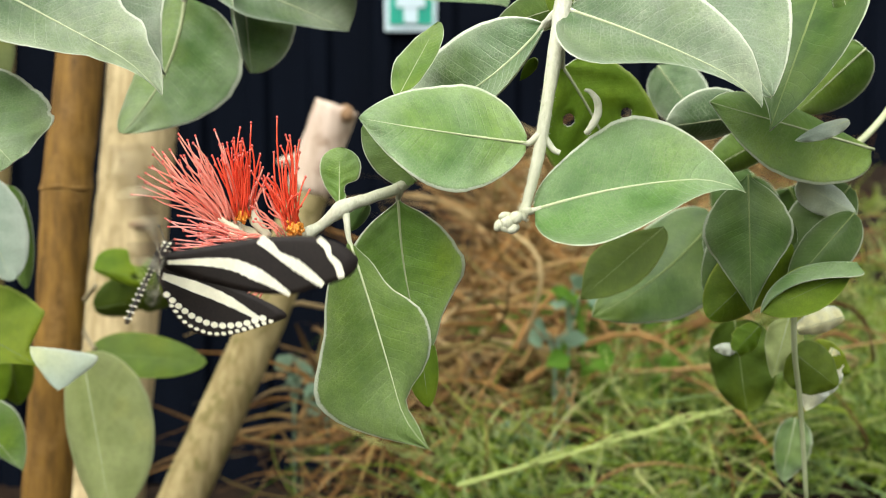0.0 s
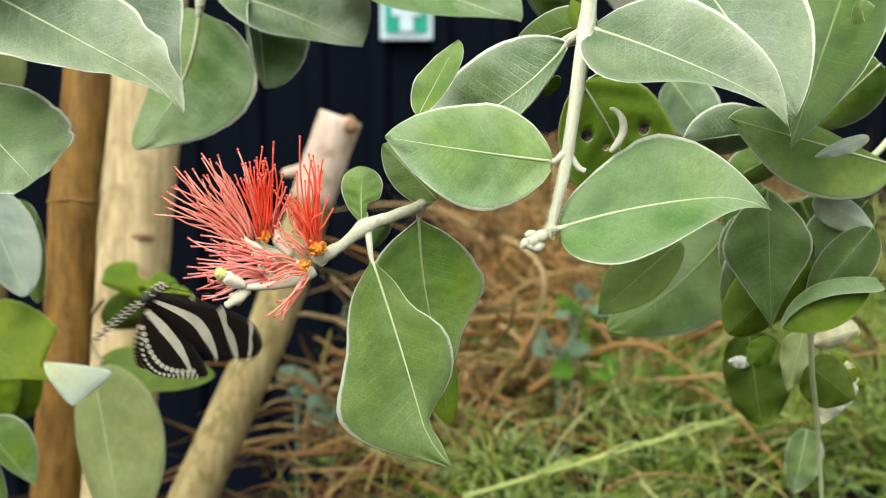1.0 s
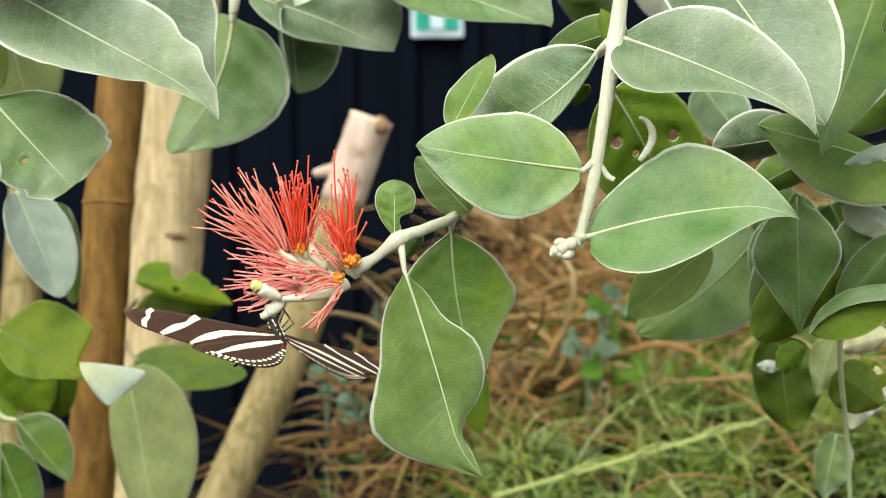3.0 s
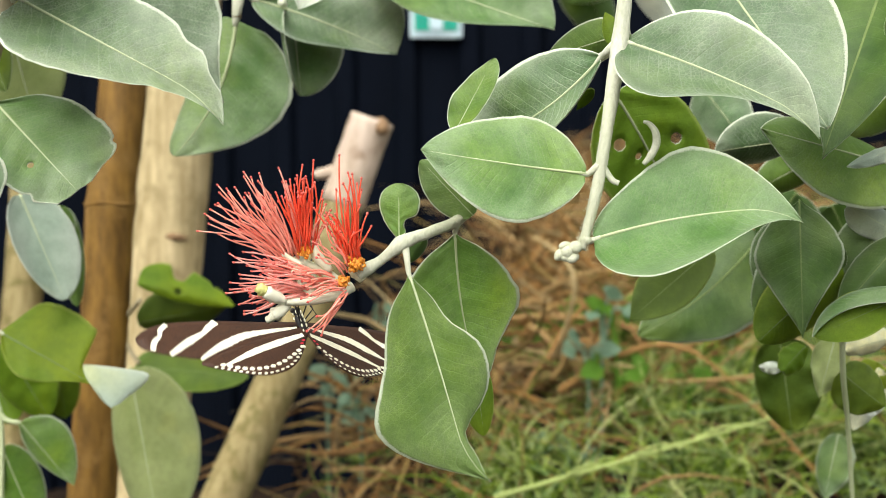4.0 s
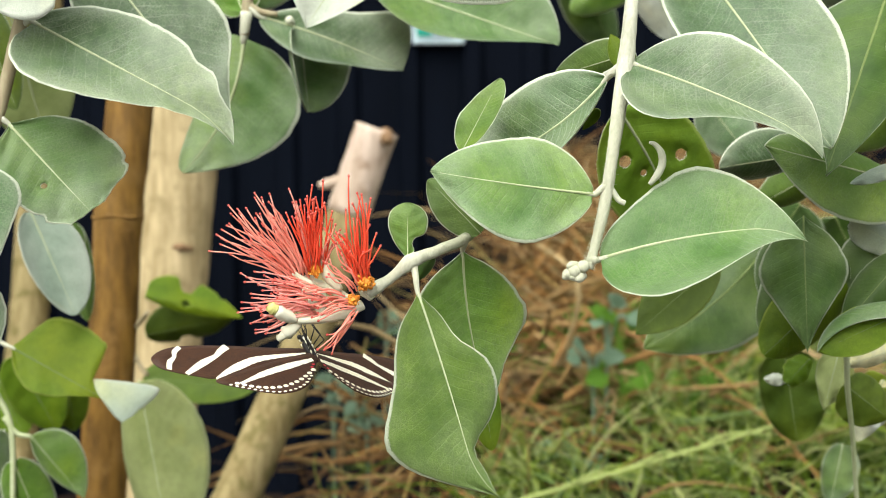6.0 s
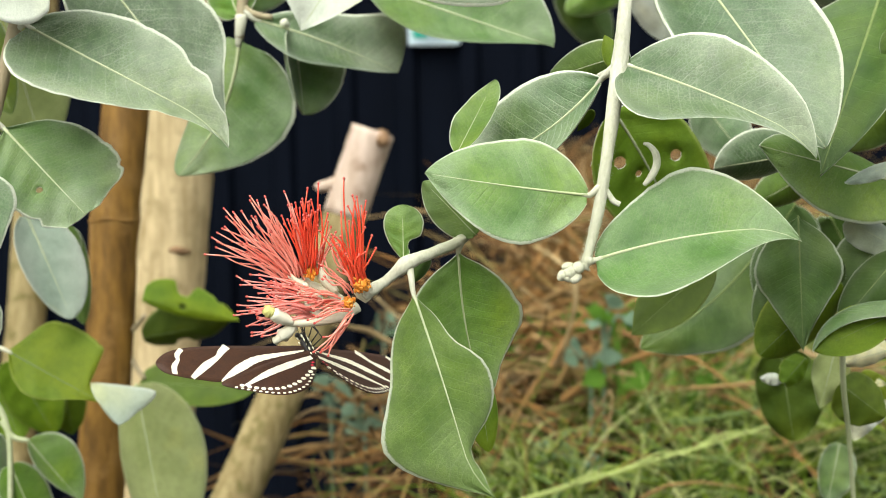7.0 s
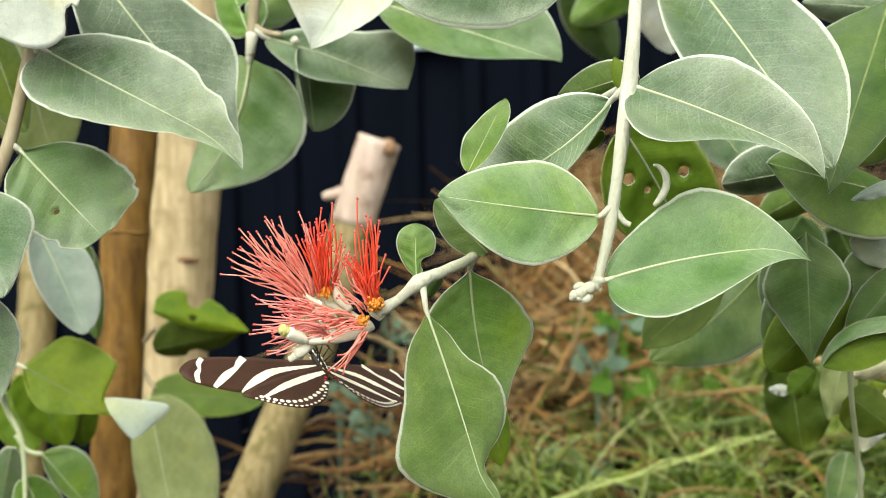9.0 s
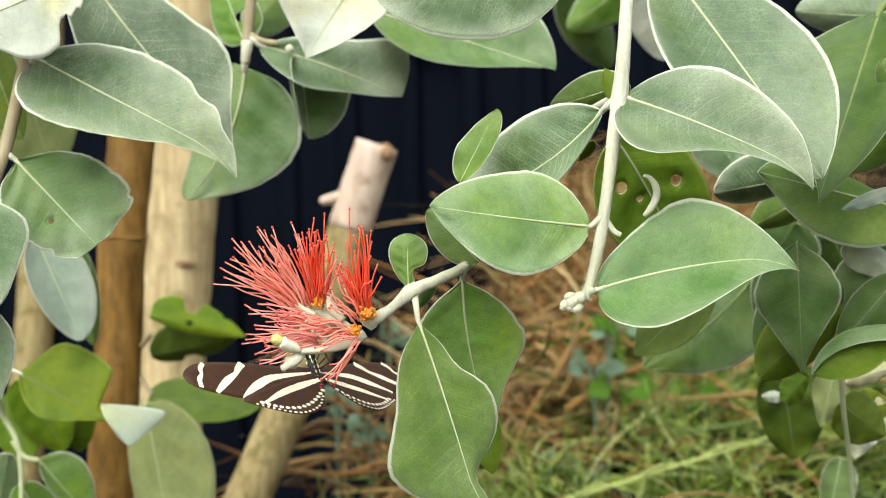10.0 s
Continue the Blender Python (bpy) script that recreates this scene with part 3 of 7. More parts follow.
leaf(behind, (-0.0627, 0.5011, 0.9044), (-0.0590, 0.4950, 0.8719), (0.107, -0.993, -0.047), 0.0210, 19, -80, "mid", forms=((0.3, 0.7, 0.51, 0.0, 1.0, 0.46), (0.3, 0.7, 0.47, 0.0, 2.58, 0.65)), petiole=(-0.0661, 0.4915, 0.9094))
leaf(behind, (-0.0780, 0.4916, 0.9106), (-0.0200, 0.4965, 0.8886), (0.085, -0.994, -0.070), 0.0216, 19, -63, "grey", forms=((1.0, 3.51, 0.43, 0.21, 1.0, 1.24), (0.67, 0.88, 1.04, 0.07, 1.65, 3.84)), sweep=0.024, petiole=(-0.0821, 0.4919, 0.9143))
leaf(behind, (-0.0298, 0.4541, 0.9390), (-0.0557, 0.4577, 0.9024), (0.078, -0.990, -0.120), 0.0310, -60, 19, "pale", forms=((0.3, 0.8, 0.94, 0.0, 1.02, 1.95), (1.0, 1.62, 1.42, 0.0, 1.21, 6.25)))
leaf(behind, (-0.0350, 0.4995, 0.9257), (0.0438, 0.4974, 0.8985), (-0.020, -0.995, -0.094), 0.0266, 19, -64, "mid", forms=((0.98, 1.01, 0.67, 0.0, 1.76, 2.19), (1.0, 0.9, 1.6, 0.0, 1.03, 4.27)))
leaf(behind, (0.0342, 0.3526, 0.9166), (-0.0256, 0.3525, 0.9170), (-0.028, -0.989, -0.143), 0.0189, -19, 52, "grey", forms=((0.65, 0.71, 0.65, 0.01, 2.13, 3.4), (0.65, 0.71, 0.65, 0.01, 2.13, 3.4)))
leaf(behind, (-0.0845, 0.4917, 0.9121), (-0.0973, 0.5108, 0.9424), (0.162, -0.979, -0.121), 0.0117, 33, 16, "green", holes=((0.35, -0.25, 0.003),), forms=((0.5, 1.0, 0.6, 0.0, 1, 0.0), (0.5, 1.0, 0.6, 0.0, 1, 0.0)))
leaf(behind, (-0.0871, 0.5256, 0.9201), (-0.0628, 0.5620, 0.9569), (0.122, -0.984, -0.132), 0.0127, 37, 16, "dark", forms=((0.5, 1.0, 0.6, 0.0, 1, 0.0), (0.5, 1.0, 0.6, 0.0, 1, 0.0)))
leaf(behind, (0.0912, 0.5609, 0.9409), (0.1042, 0.5747, 0.9067), (-0.175, -0.979, -0.101), 0.0138, 16, 30, "pale", forms=((0.5, 1.0, 0.6, 0.0, 1, 0.0), (0.5, 1.0, 0.6, 0.0, 1, 0.0)))
leaf(behind, (0.0760, 0.7627, 0.9690), (0.1081, 0.7917, 0.9178), (-0.123, -0.987, -0.099), 0.0188, 40, 16, "dark", forms=((0.5, 1.0, 0.6, 0.0, 1, 0.0), (0.5, 1.0, 0.6, 0.0, 1, 0.0)))
leaf(behind, (0.1200, 0.7296, 0.9702), (0.0755, 0.7603, 0.9408), (-0.135, -0.984, -0.119), 0.0162, 16, 31, "green", forms=((0.5, 1.0, 0.6, 0.0, 1, 0.0), (0.5, 1.0, 0.6, 0.0, 1, 0.0)))

low = thing("leafy_branch", (-0.2107, 0.5444, 0.7487), "young branch with bright green leaves low by the trunk", "branch")
stalk("stem", low, ((-0.2152, 0.5150, 0.7950), (-0.2095, 0.5293, 0.7673), (-0.2102, 0.5443, 0.7474), (-0.2028, 0.5427, 0.7277), (-0.2030, 0.5383, 0.6755)), (0.00165, 0.00140, 0.00120), M_RIB)
stalk("stem", low, ((-0.2063, 0.5433, 0.7356), (-0.2007, 0.5427, 0.7281), (-0.1939, 0.5426, 0.7264)), (0.00131, 0.00105), M_RIB)
leaf(low, (-0.1908, 0.5120, 0.7731), (-0.1486, 0.5060, 0.7508), (0.300, -0.936, 0.181), (0.0234, 0.0130), 14, -20, "fresh", wave=0.04, rib=1.2, bites=((0.84, 1, 0.75, 0.09),), widths=((0, 0.80, 0.96, 1, 1, 0.95, 0.86, 0.42, 0), (0, 0.5, 0.85, 1, 0.93, 0.7, 0.4, 0.15, 0)), petiole=(-0.2106, 0.5203, 0.7791))
leaf(low, (-0.1529, 0.5030, 0.7606), (-0.1399, 0.4970, 0.7431), (0.255, -0.960, -0.060), (0.0232, 0.0016), 30, 10, "silver", rib=0.3, bow=0.06, wave=0.5, waves=1.0, widths=((0, 0.18, 0.36, 0.54, 0.70, 0.85, 0.95, 0.80, 0.2), (0, 0.6, 0.9, 1, 1, 1, 0.9, 0.6, 0)))
leaf(low, (-0.1944, 0.5426, 0.7267), (-0.1718, 0.5467, 0.6959), (0.294, -0.922, 0.253), 0.0156, 19, -72, "sage_lit", forms=((0.66, 0.7, 0.85, 0.0, 1.8, 2.83), (0.87, 0.98, 1.37, 0.0, 2.32, 0.91)))
leaf(low, (-0.2025, 0.5417, 0.7159), (-0.1894, 0.5451, 0.6770), (0.312, -0.910, 0.275), 0.0123, 16, 31, "green", forms=((0.5, 1.0, 0.6, 0.0, 1, 0.0), (0.5, 1.0, 0.6, 0.0, 1, 0.0)))
leaf(low, (-0.2144, 0.5592, 0.7264), (-0.2296, 0.5716, 0.6758), (0.339, -0.905, 0.256), 0.0085, 16, 16, "grey", forms=((0.5, 1.0, 0.6, 0.0, 1, 0.0), (0.5, 1.0, 0.6, 0.0, 1, 0.0)))
leaf(low, (-0.1570, 0.5939, 0.7428), (-0.1389, 0.5710, 0.6671), (0.225, -0.941, 0.252), (0.0290, 0.0239), 16, 54, "lime", rib=0.5, forms=((0.45, 1.0, 0.55, 0.0, 1, 0.0), (0.45, 1.0, 0.55, 0.0, 1, 0.0)))
leaf(low, (-0.1824, 0.5181, 0.8317), (-0.1631, 0.5143, 0.7862), (0.300, -0.949, 0.099), 0.0159, 16, -49, "silver", forms=((0.5, 1.0, 0.6, 0.0, 1, 0.0), (0.5, 1.0, 0.6, 0.0, 1, 0.0)))
leaf(low, (-0.1703, 0.5343, 0.8260), (-0.1737, 0.5327, 0.8071), (0.291, -0.953, 0.083), 0.0084, 16, 26, "green", forms=((0.5, 1.0, 0.6, 0.0, 1, 0.0), (0.5, 1.0, 0.6, 0.0, 1, 0.0)))
leaf(low, (-0.1707, 0.5441, 0.8240), (-0.1678, 0.5470, 0.7791), (0.280, -0.954, 0.107), 0.0070, 36, 16, "green", forms=((0.5, 1.0, 0.6, 0.0, 1, 0.0), (0.5, 1.0, 0.6, 0.0, 1, 0.0)))
leaf(low, (-0.2315, 0.6276, 0.7495), (-0.2134, 0.6406, 0.7062), (0.312, -0.930, 0.196), 0.0174, 16, 38, "fresh", bites=((0.5, 1, 0.5, 0.1),), forms=((0.5, 1.0, 0.6, 0.0, 1, 0.0), (0.5, 1.0, 0.6, 0.0, 1, 0.0)))
leaf(low, (-0.2467, 0.6432, 0.7375), (-0.2320, 0.6404, 0.7035), (0.330, -0.922, 0.203), 0.0144, 16, 16, "fresh", forms=((0.5, 1.0, 0.6, 0.0, 1, 0.0), (0.5, 1.0, 0.6, 0.0, 1, 0.0)))
leaf(low, (-0.2097, 0.6434, 0.7398), (-0.2092, 0.6569, 0.7021), (0.288, -0.936, 0.203), 0.0113, 16, 16, "fresh", forms=((0.5, 1.0, 0.6, 0.0, 1, 0.0), (0.5, 1.0, 0.6, 0.0, 1, 0.0)))

mid = thing("leafy_branch", (-0.1925, 0.7106, 0.7469), "small green leaves, one eaten at the edge, before a pale post", "branch")
stalk("stem", mid, ((-0.1925, 0.7106, 0.7469), (-0.1816, 0.6981, 0.7569), (-0.1748, 0.6887, 0.7635)), (0.00166, 0.00133), M_TWIG)
stalk("stem", mid, ((-0.1925, 0.7106, 0.7469), (-0.1860, 0.7029, 0.7345), (-0.1771, 0.6922, 0.7263)), (0.00167, 0.00134), M_TWIG)
leaf(mid, (-0.1769, 0.6900, 0.7732), (-0.1223, 0.7000, 0.7583), (0.198, -0.950, 0.242), (0.0180, 0.0050), 24, 30, "fresh", bites=((0.40, 1, 0.55, 0.09), (0.75, 1, 0.15, 0.03)), holes=((0.42, 0.12, 0.0022),), rib=0.6, forms=((0.3, 1.5, 0.9, 0.0, 2.18, 0.96), (0.6, 1.5, 0.9, 0.0, 2.22, 3.33)))
# lower leaf: the shadow on it is given by the olive colour
leaf(mid, (-0.1820, 0.7100, 0.7470), (-0.1297, 0.7100, 0.7570), (0.198, -0.93, -0.30), (0.0170, 0.0150), 20, 30, "olive", rib=0.6, bites=((0.42, -1, 0.45, 0.09),), wave=0.05, forms=((0.5, 1.2, 0.7, 0.0, 2.18, 0.96), (0.5, 1.2, 0.7, 0.0, 2.22, 3.33)))
leaf(mid, (-0.1801, 0.6921, 0.7244), (-0.1134, 0.6917, 0.7191), (0.193, -0.962, 0.195), 0.0147, 19, -35, "olive", rib=0.5, forms=((0.49, 0.73, 0.7, 0.0, 2.44, 1.26), (0.51, 1.16, 0.61, 0.0, 1.09, 2.68)))

right = thing("leafy_branch", (0.1311, 0.4022, 0.8311), "dense branch of dark grey green leaves at the bank", "branch")
stalk("stem", right, ((0.2198, 0.4905, 0.8923), (0.1808, 0.4605, 0.8521), (0.1448, 0.4253, 0.8291), (0.1355, 0.4101, 0.8067), (0.1367, 0.4142, 0.7760), (0.1442, 0.4287, 0.7498), (0.1517, 0.4421, 0.7111)), (0.00147, 0.00105, 0.00084), M_RIB)
stalk("stem", right, ((0.1369, 0.4202, 0.8477), (0.1349, 0.4091, 0.8344), (0.1368, 0.4022, 0.8310)), (0.00137, 0.00118), M_TWIG)
leaf(right, (0.1210, 0.4140, 0.8541), (0.0895, 0.4070, 0.8498), (-0.255, -0.966, 0.028), 0.0118, 60, 16, "grey", forms=((0.5, 1.0, 0.7, 0.0, 1, 0.0), (0.5, 1.0, 0.7, 0.0, 1, 0.0)))
leaf(right, (0.1543, 0.3932, 0.8426), (0.0979, 0.3810, 0.8573), (-0.315, -0.949, 0.034), 0.0173, -19, 65, "green", forms=((0.34, 2.99, 1.18, 0.0, 1.22, 6.0), (1.0, 2.3, 0.97, 0.0, 1.0, 0.74)))
leaf(right, (0.1369, 0.3673, 0.8515), (0.1211, 0.3688, 0.8454), (-0.335, -0.941, 0.039), 0.0030, 16, 47, "silver", wave=0.2, forms=((0.5, 1.0, 0.8, 0.0, 1, 0.0), (0.5, 1.0, 0.8, 0.0, 1, 0.0)))
leaf(right, (0.1100, 0.3792, 0.8350), (0.1106, 0.3739, 0.7919), (-0.285, -0.950, 0.124), 0.0150, 28, 19, "dark", rib=0.8, bow=0.04, wave=0.06, widths=((0, 0.55, 0.85, 1, 0.92, 0.64, 0.38, 0.16, 0), (0, 0.55, 0.85, 1, 0.95, 0.70, 0.45, 0.20, 0)))
leaf(right, (0.1297, 0.3979, 0.8200), (0.1010, 0.3959, 0.7958), (-0.283, -0.950, 0.131), 0.0159, 44, 16, "dark", wave=0.12, forms=((0.5, 1.0, 0.8, 0.0, 1, 0.0), (0.5, 1.0, 0.8, 0.0, 1, 0.0)))
leaf(right, (0.1274, 0.3907, 0.8132), (0.1006, 0.3886, 0.7885), (-0.284, -0.947, 0.150), 0.0121, 46, 16, "fresh", wave=0.08, forms=((0.5, 1.0, 0.6, 0.0, 1, 0.0), (0.5, 1.0, 0.6, 0.0, 1, 0.0)))
leaf(right, (0.1390, 0.3668, 0.8060), (0.1112, 0.3648, 0.7939), (-0.325, -0.932, 0.159), 0.0084, -37, 19, "fresh", rib=0.7, forms=((0.94, 1.0, 0.74, 0.0, 1.91, 3.7), (0.7, 1.49, 0.94, 0.0, 1.04, 2.59)))
leaf(right, (0.1396, 0.3638, 0.8091), (0.1103, 0.3631, 0.7939), (-0.326, -0.932, 0.156), 0.0056, -19, 62, "mid", rib=0.4, forms=((0.3, 0.7, 1.6, 0.0, 2.01, 1.4), (1.0, 1.65, 0.72, 0.0, 1.53, 0.13)), sweep=-0.138)
leaf(right, (0.1278, 0.4906, 0.8153), (0.0763, 0.4806, 0.7755), (-0.211, -0.968, 0.134), 0.0214, 0, 30, "dark", wave=0.05, forms=((0.5, 1.1, 0.9, 0.0, 2.45, 1.15), (0.5, 1.1, 0.9, 0.0, 2.45, 1.15)), sweep=0.06)
leaf(right, (0.0958, 0.4373, 0.8145), (0.0647, 0.4285, 0.7895), (-0.189, -0.973, 0.136), 0.0107, -30, 19, "olive", forms=((0.49, 2.58, 0.97, 0.0, 2.16, 5.8), (1.0, 2.08, 1.25, 0.0, 2.59, 5.33)))
leaf(right, (0.1503, 0.4022, 0.8307), (0.1263, 0.3998, 0.8024), (-0.329, -0.938, 0.108), 0.0110, 29, 16, "dark", forms=((0.5, 1.0, 0.7, 0.0, 1, 0.0), (0.5, 1.0, 0.7, 0.0, 1, 0.0)))
leaf(right, (0.1457, 0.3849, 0.8228), (0.1249, 0.3829, 0.7993), (-0.334, -0.934, 0.125), 0.0096, 16, 40, "dark", forms=((0.5, 1.0, 0.7, 0.0, 1, 0.0), (0.5, 1.0, 0.7, 0.0, 1, 0.0)))
leaf(right, (0.1279, 0.5498, 0.8072), (0.1039, 0.5479, 0.7842), (-0.211, -0.970, 0.119), 0.0122, 16, 31, "dark", forms=((0.5, 1.0, 0.7, 0.0, 1, 0.0), (0.5, 1.0, 0.7, 0.0, 1, 0.0)))
leaf(right, (0.1212, 0.4349, 0.8247), (0.1128, 0.4328, 0.8001), (-0.265, -0.958, 0.111), 0.0086, 16, 16, "dark", forms=((0.5, 1.0, 0.7, 0.0, 1, 0.0), (0.5, 1.0, 0.7, 0.0, 1, 0.0)))
leaf(right, (0.1333, 0.4806, 0.7744), (0.1383, 0.4775, 0.7375), (-0.272, -0.940, 0.207), 0.0150, 16, 36, "olive", wave=0.12, forms=((0.4, 1.0, 0.5, 0.0, 1, 0.0), (0.4, 1.0, 0.5, 0.0, 1, 0.0)))
leaf(right, (0.1356, 0.4541, 0.7757), (0.1248, 0.4467, 0.7675), (-0.278, -0.942, 0.189), 0.0059, 42, 16, "fresh", wave=0.2, forms=((0.5, 1.0, 0.7, 0.0, 1, 0.0), (0.5, 1.0, 0.7, 0.0, 1, 0.0)))
leaf(right, (0.1470, 0.4544, 0.7788), (0.1388, 0.4459, 0.7575), (-0.302, -0.933, 0.194), 0.0077, 16, 30, "lime", wave=0.3, waves=2, forms=((0.5, 1.0, 1.1, 0.0, 1, 0.0), (0.5, 1.0, 1.1, 0.0, 1, 0.0)))
leaf(right, (0.1342, 0.4796, 0.7629), (0.1250, 0.4796, 0.7631), (-0.261, -0.945, 0.195), 0.0029, 16, 37, "pale", wave=0.3, forms=((0.5, 1.0, 0.8, 0.0, 1, 0.0), (0.5, 1.0, 0.8, 0.0, 1, 0.0)))
leaf(right, (0.1586, 0.4281, 0.7832), (0.1405, 0.4244, 0.7790), (-0.330, -0.927, 0.176), 0.0064, 59, 16, "pale", wave=0.25, forms=((0.5, 1.0, 0.8, 0.0, 1, 0.0), (0.5, 1.0, 0.8, 0.0, 1, 0.0)))
leaf(right, (0.1518, 0.4469, 0.7691), (0.1677, 0.4461, 0.7591), (-0.334, -0.921, 0.201), 0.0067, 16, 16, "fresh", wave=0.15, forms=((0.5, 1.0, 0.7, 0.0, 1, 0.0), (0.5, 1.0, 0.7, 0.0, 1, 0.0)))
leaf(right, (0.1547, 0.4455, 0.7519), (0.1656, 0.4464, 0.7624), (-0.334, -0.918, 0.215), 0.0049, 16, 29, "pale", wave=0.2, forms=((0.5, 1.0, 0.8, 0.0, 1, 0.0), (0.5, 1.0, 0.8, 0.0, 1, 0.0)))
leaf(right, (0.1409, 0.4304, 0.7705), (0.1573, 0.4294, 0.7578), (-0.325, -0.922, 0.209), 0.0108, 38, 16, "olive", wave=0.1, forms=((0.5, 1.0, 0.6, 0.0, 1, 0.0), (0.5, 1.0, 0.6, 0.0, 1, 0.0)))
leaf(right, (0.1615, 0.4469, 0.7689), (0.1513, 0.4450, 0.7455), (-0.327, -0.920, 0.215), 0.0078, 34, 16, "pale", wave=0.2, forms=((0.5, 1.0, 0.8, 0.0, 1, 0.0), (0.5, 1.0, 0.8, 0.0, 1, 0.0)))
leaf(right, (0.1310, 0.3973, 0.8324), (0.1495, 0.3948, 0.8218), (-0.337, -0.938, 0.085), 0.0067, 43, 16, "silver", wave=0.15, forms=((0.5, 1.0, 0.7, 0.0, 1, 0.0), (0.5, 1.0, 0.7, 0.0, 1, 0.0)))
leaf(right, (0.1371, 0.4533, 0.8467), (0.1174, 0.4688, 0.8332), (-0.271, -0.961, 0.049), 0.0091, 44, 16, "green", forms=((0.5, 1.0, 0.7, 0.0, 1, 0.0), (0.5, 1.0, 0.7, 0.0, 1, 0.0)))
leaf(right, (0.1340, 0.3632, 0.8824), (0.1316, 0.3640, 0.8919), (-0.334, -0.941, -0.058), 0.0045, 40, 16, "green", forms=((0.5, 1.0, 0.7, 0.0, 1, 0.0), (0.5, 1.0, 0.7, 0.0, 1, 0.0)))
leaf(right, (0.1793, 0.4589, 0.9124), (0.1370, 0.4759, 0.9184), (-0.323, -0.941, -0.101), 0.0137, 50, 16, "grey", forms=((0.5, 1.0, 0.6, 0.0, 1, 0.0), (0.5, 1.0, 0.6, 0.0, 1, 0.0)))
leaf(right, (0.1090, 0.5223, 0.8770), (0.1282, 0.5203, 0.8521), (-0.228, -0.974, -0.001), 0.0128, 16, 16, "grey", forms=((0.5, 1.0, 0.6, 0.0, 1, 0.0), (0.5, 1.0, 0.6, 0.0, 1, 0.0)))
leaf(right, (0.1615, 0.4227, 0.8771), (0.1426, 0.4375, 0.8554), (-0.337, -0.941, -0.005), 0.0127, 37, 16, "green", forms=((0.5, 1.0, 0.6, 0.0, 1, 0.0), (0.5, 1.0, 0.6, 0.0, 1, 0.0)))
leaf(right, (0.1597, 0.5518, 0.8301), (0.1479, 0.5663, 0.8052), (-0.269, -0.960, 0.078), 0.0193, 16, 34, "dark", forms=((0.5, 1.0, 0.6, 0.0, 1, 0.0), (0.5, 1.0, 0.6, 0.0, 1, 0.0)))
leaf(right, (0.1753, 0.5513, 0.8245), (0.1961, 0.5652, 0.7909), (-0.318, -0.944, 0.093), 0.0193, 16, 34, "dark", forms=((0.5, 1.0, 0.6, 0.0, 1, 0.0), (0.5, 1.0, 0.6, 0.0, 1, 0.0)))
leaf(right, (0.1785, 0.5427, 0.7202), (0.1722, 0.5403, 0.6916), (-0.301, -0.917, 0.262), 0.0098, 16, 42, "mid", wave=0.1, forms=((0.5, 1.0, 0.7, 0.0, 1, 0.0), (0.5, 1.0, 0.7, 0.0, 1, 0.0)))

# ---------------------------------------------------------------- ground, wall, trunks
M_WALL = grained("dark_sheet_metal", (0.0010, 0.0022, 0.0050), (0.0024, 0.0042, 0.0085), 12.0, (1, 1, 0.15), 0.8, 0.15, 0.002, 0.05, 3.0, (0.0016, 0.0028, 0.0055))
M_SOIL = grained("litter_soil", (0.008, 0.006, 0.004), (0.028, 0.016, 0.009), 30.0, (1, 1, 1), 0.95, 0.8, 0.01, 0.1, 4.0)


def ground_height(x, y):
    """Flat soil with a bank that rises to the right and in front of the wall."""
    rise = 1 / (1 + math.exp(-(x + 0.20 - 0.16 * (y - 1.2)) * 15))
    back = 1 / (1 + math.exp(-(y - 0.62) * 10))
    top = 0.60 + 0.13 * min(max(y - 1.1, 0), 1.4)
    return rise * back * top + 0.012 * noise.noise(Vector((x * 6, y * 6, 0)))


bm = bmesh.new()
xs = [-400, -60, -12, -4, -2] + [-1.4 + 0.06 * i for i in range(61)] + [3, 5, 12, 60, 400]
ys = [-400, -60, -12, -4, -1] + [-0.6 + 0.06 * i for i in range(61)] + [4, 6, 12, 60, 400]
vs = [[bm.verts.new((x, y, ground_height(x, y) if abs(x) < 3 and -1 < y < 4 else 0.0)) for x in xs] for y in ys]
for r0, r1 in zip(vs, vs[1:]):
    for k in range(len(xs) - 1):
        bm.faces.new((r0[k], r0[k + 1], r1[k + 1], r1[k]))
ground = tagged(part("ground", bm, M_SOIL), "bank of bare soil under dry needles and grass", "ground", kind="structure")

# ribbed dark wall
bm = bmesh.new()
prof, x = [], -3.5
while x < 3.5:
    for dx, dy in ((0, 0), (0.085, 0), (0.10, -0.022), (0.135, -0.022), (0.15, 0)):
        prof.append((x + dx, 2.95 + dy))
    x += 0.15
lo = [bm.verts.new((px, py, 0.0)) for px, py in prof]
hi = [bm.verts.new((px, py, 2.3)) for px, py in prof]
for k in range(len(prof) - 1):
    bm.faces.new((lo[k], lo[k + 1], hi[k + 1], hi[k]))
g = bmesh.ops.extrude_face_region(bm, geom=list(bm.faces))
bmesh.ops.translate(bm, vec=(0, 0.03, 0), verts=[v for v in g["geom"] if isinstance(v, bmesh.types.BMVert)])
bmesh.ops.recalc_face_normals(bm, faces=bm.faces)
wall_back = tagged(part("wall_back", bm, M_WALL, smooth=False), "dark navy ribbed metal wall behind the planting", "wall", kind="structure")

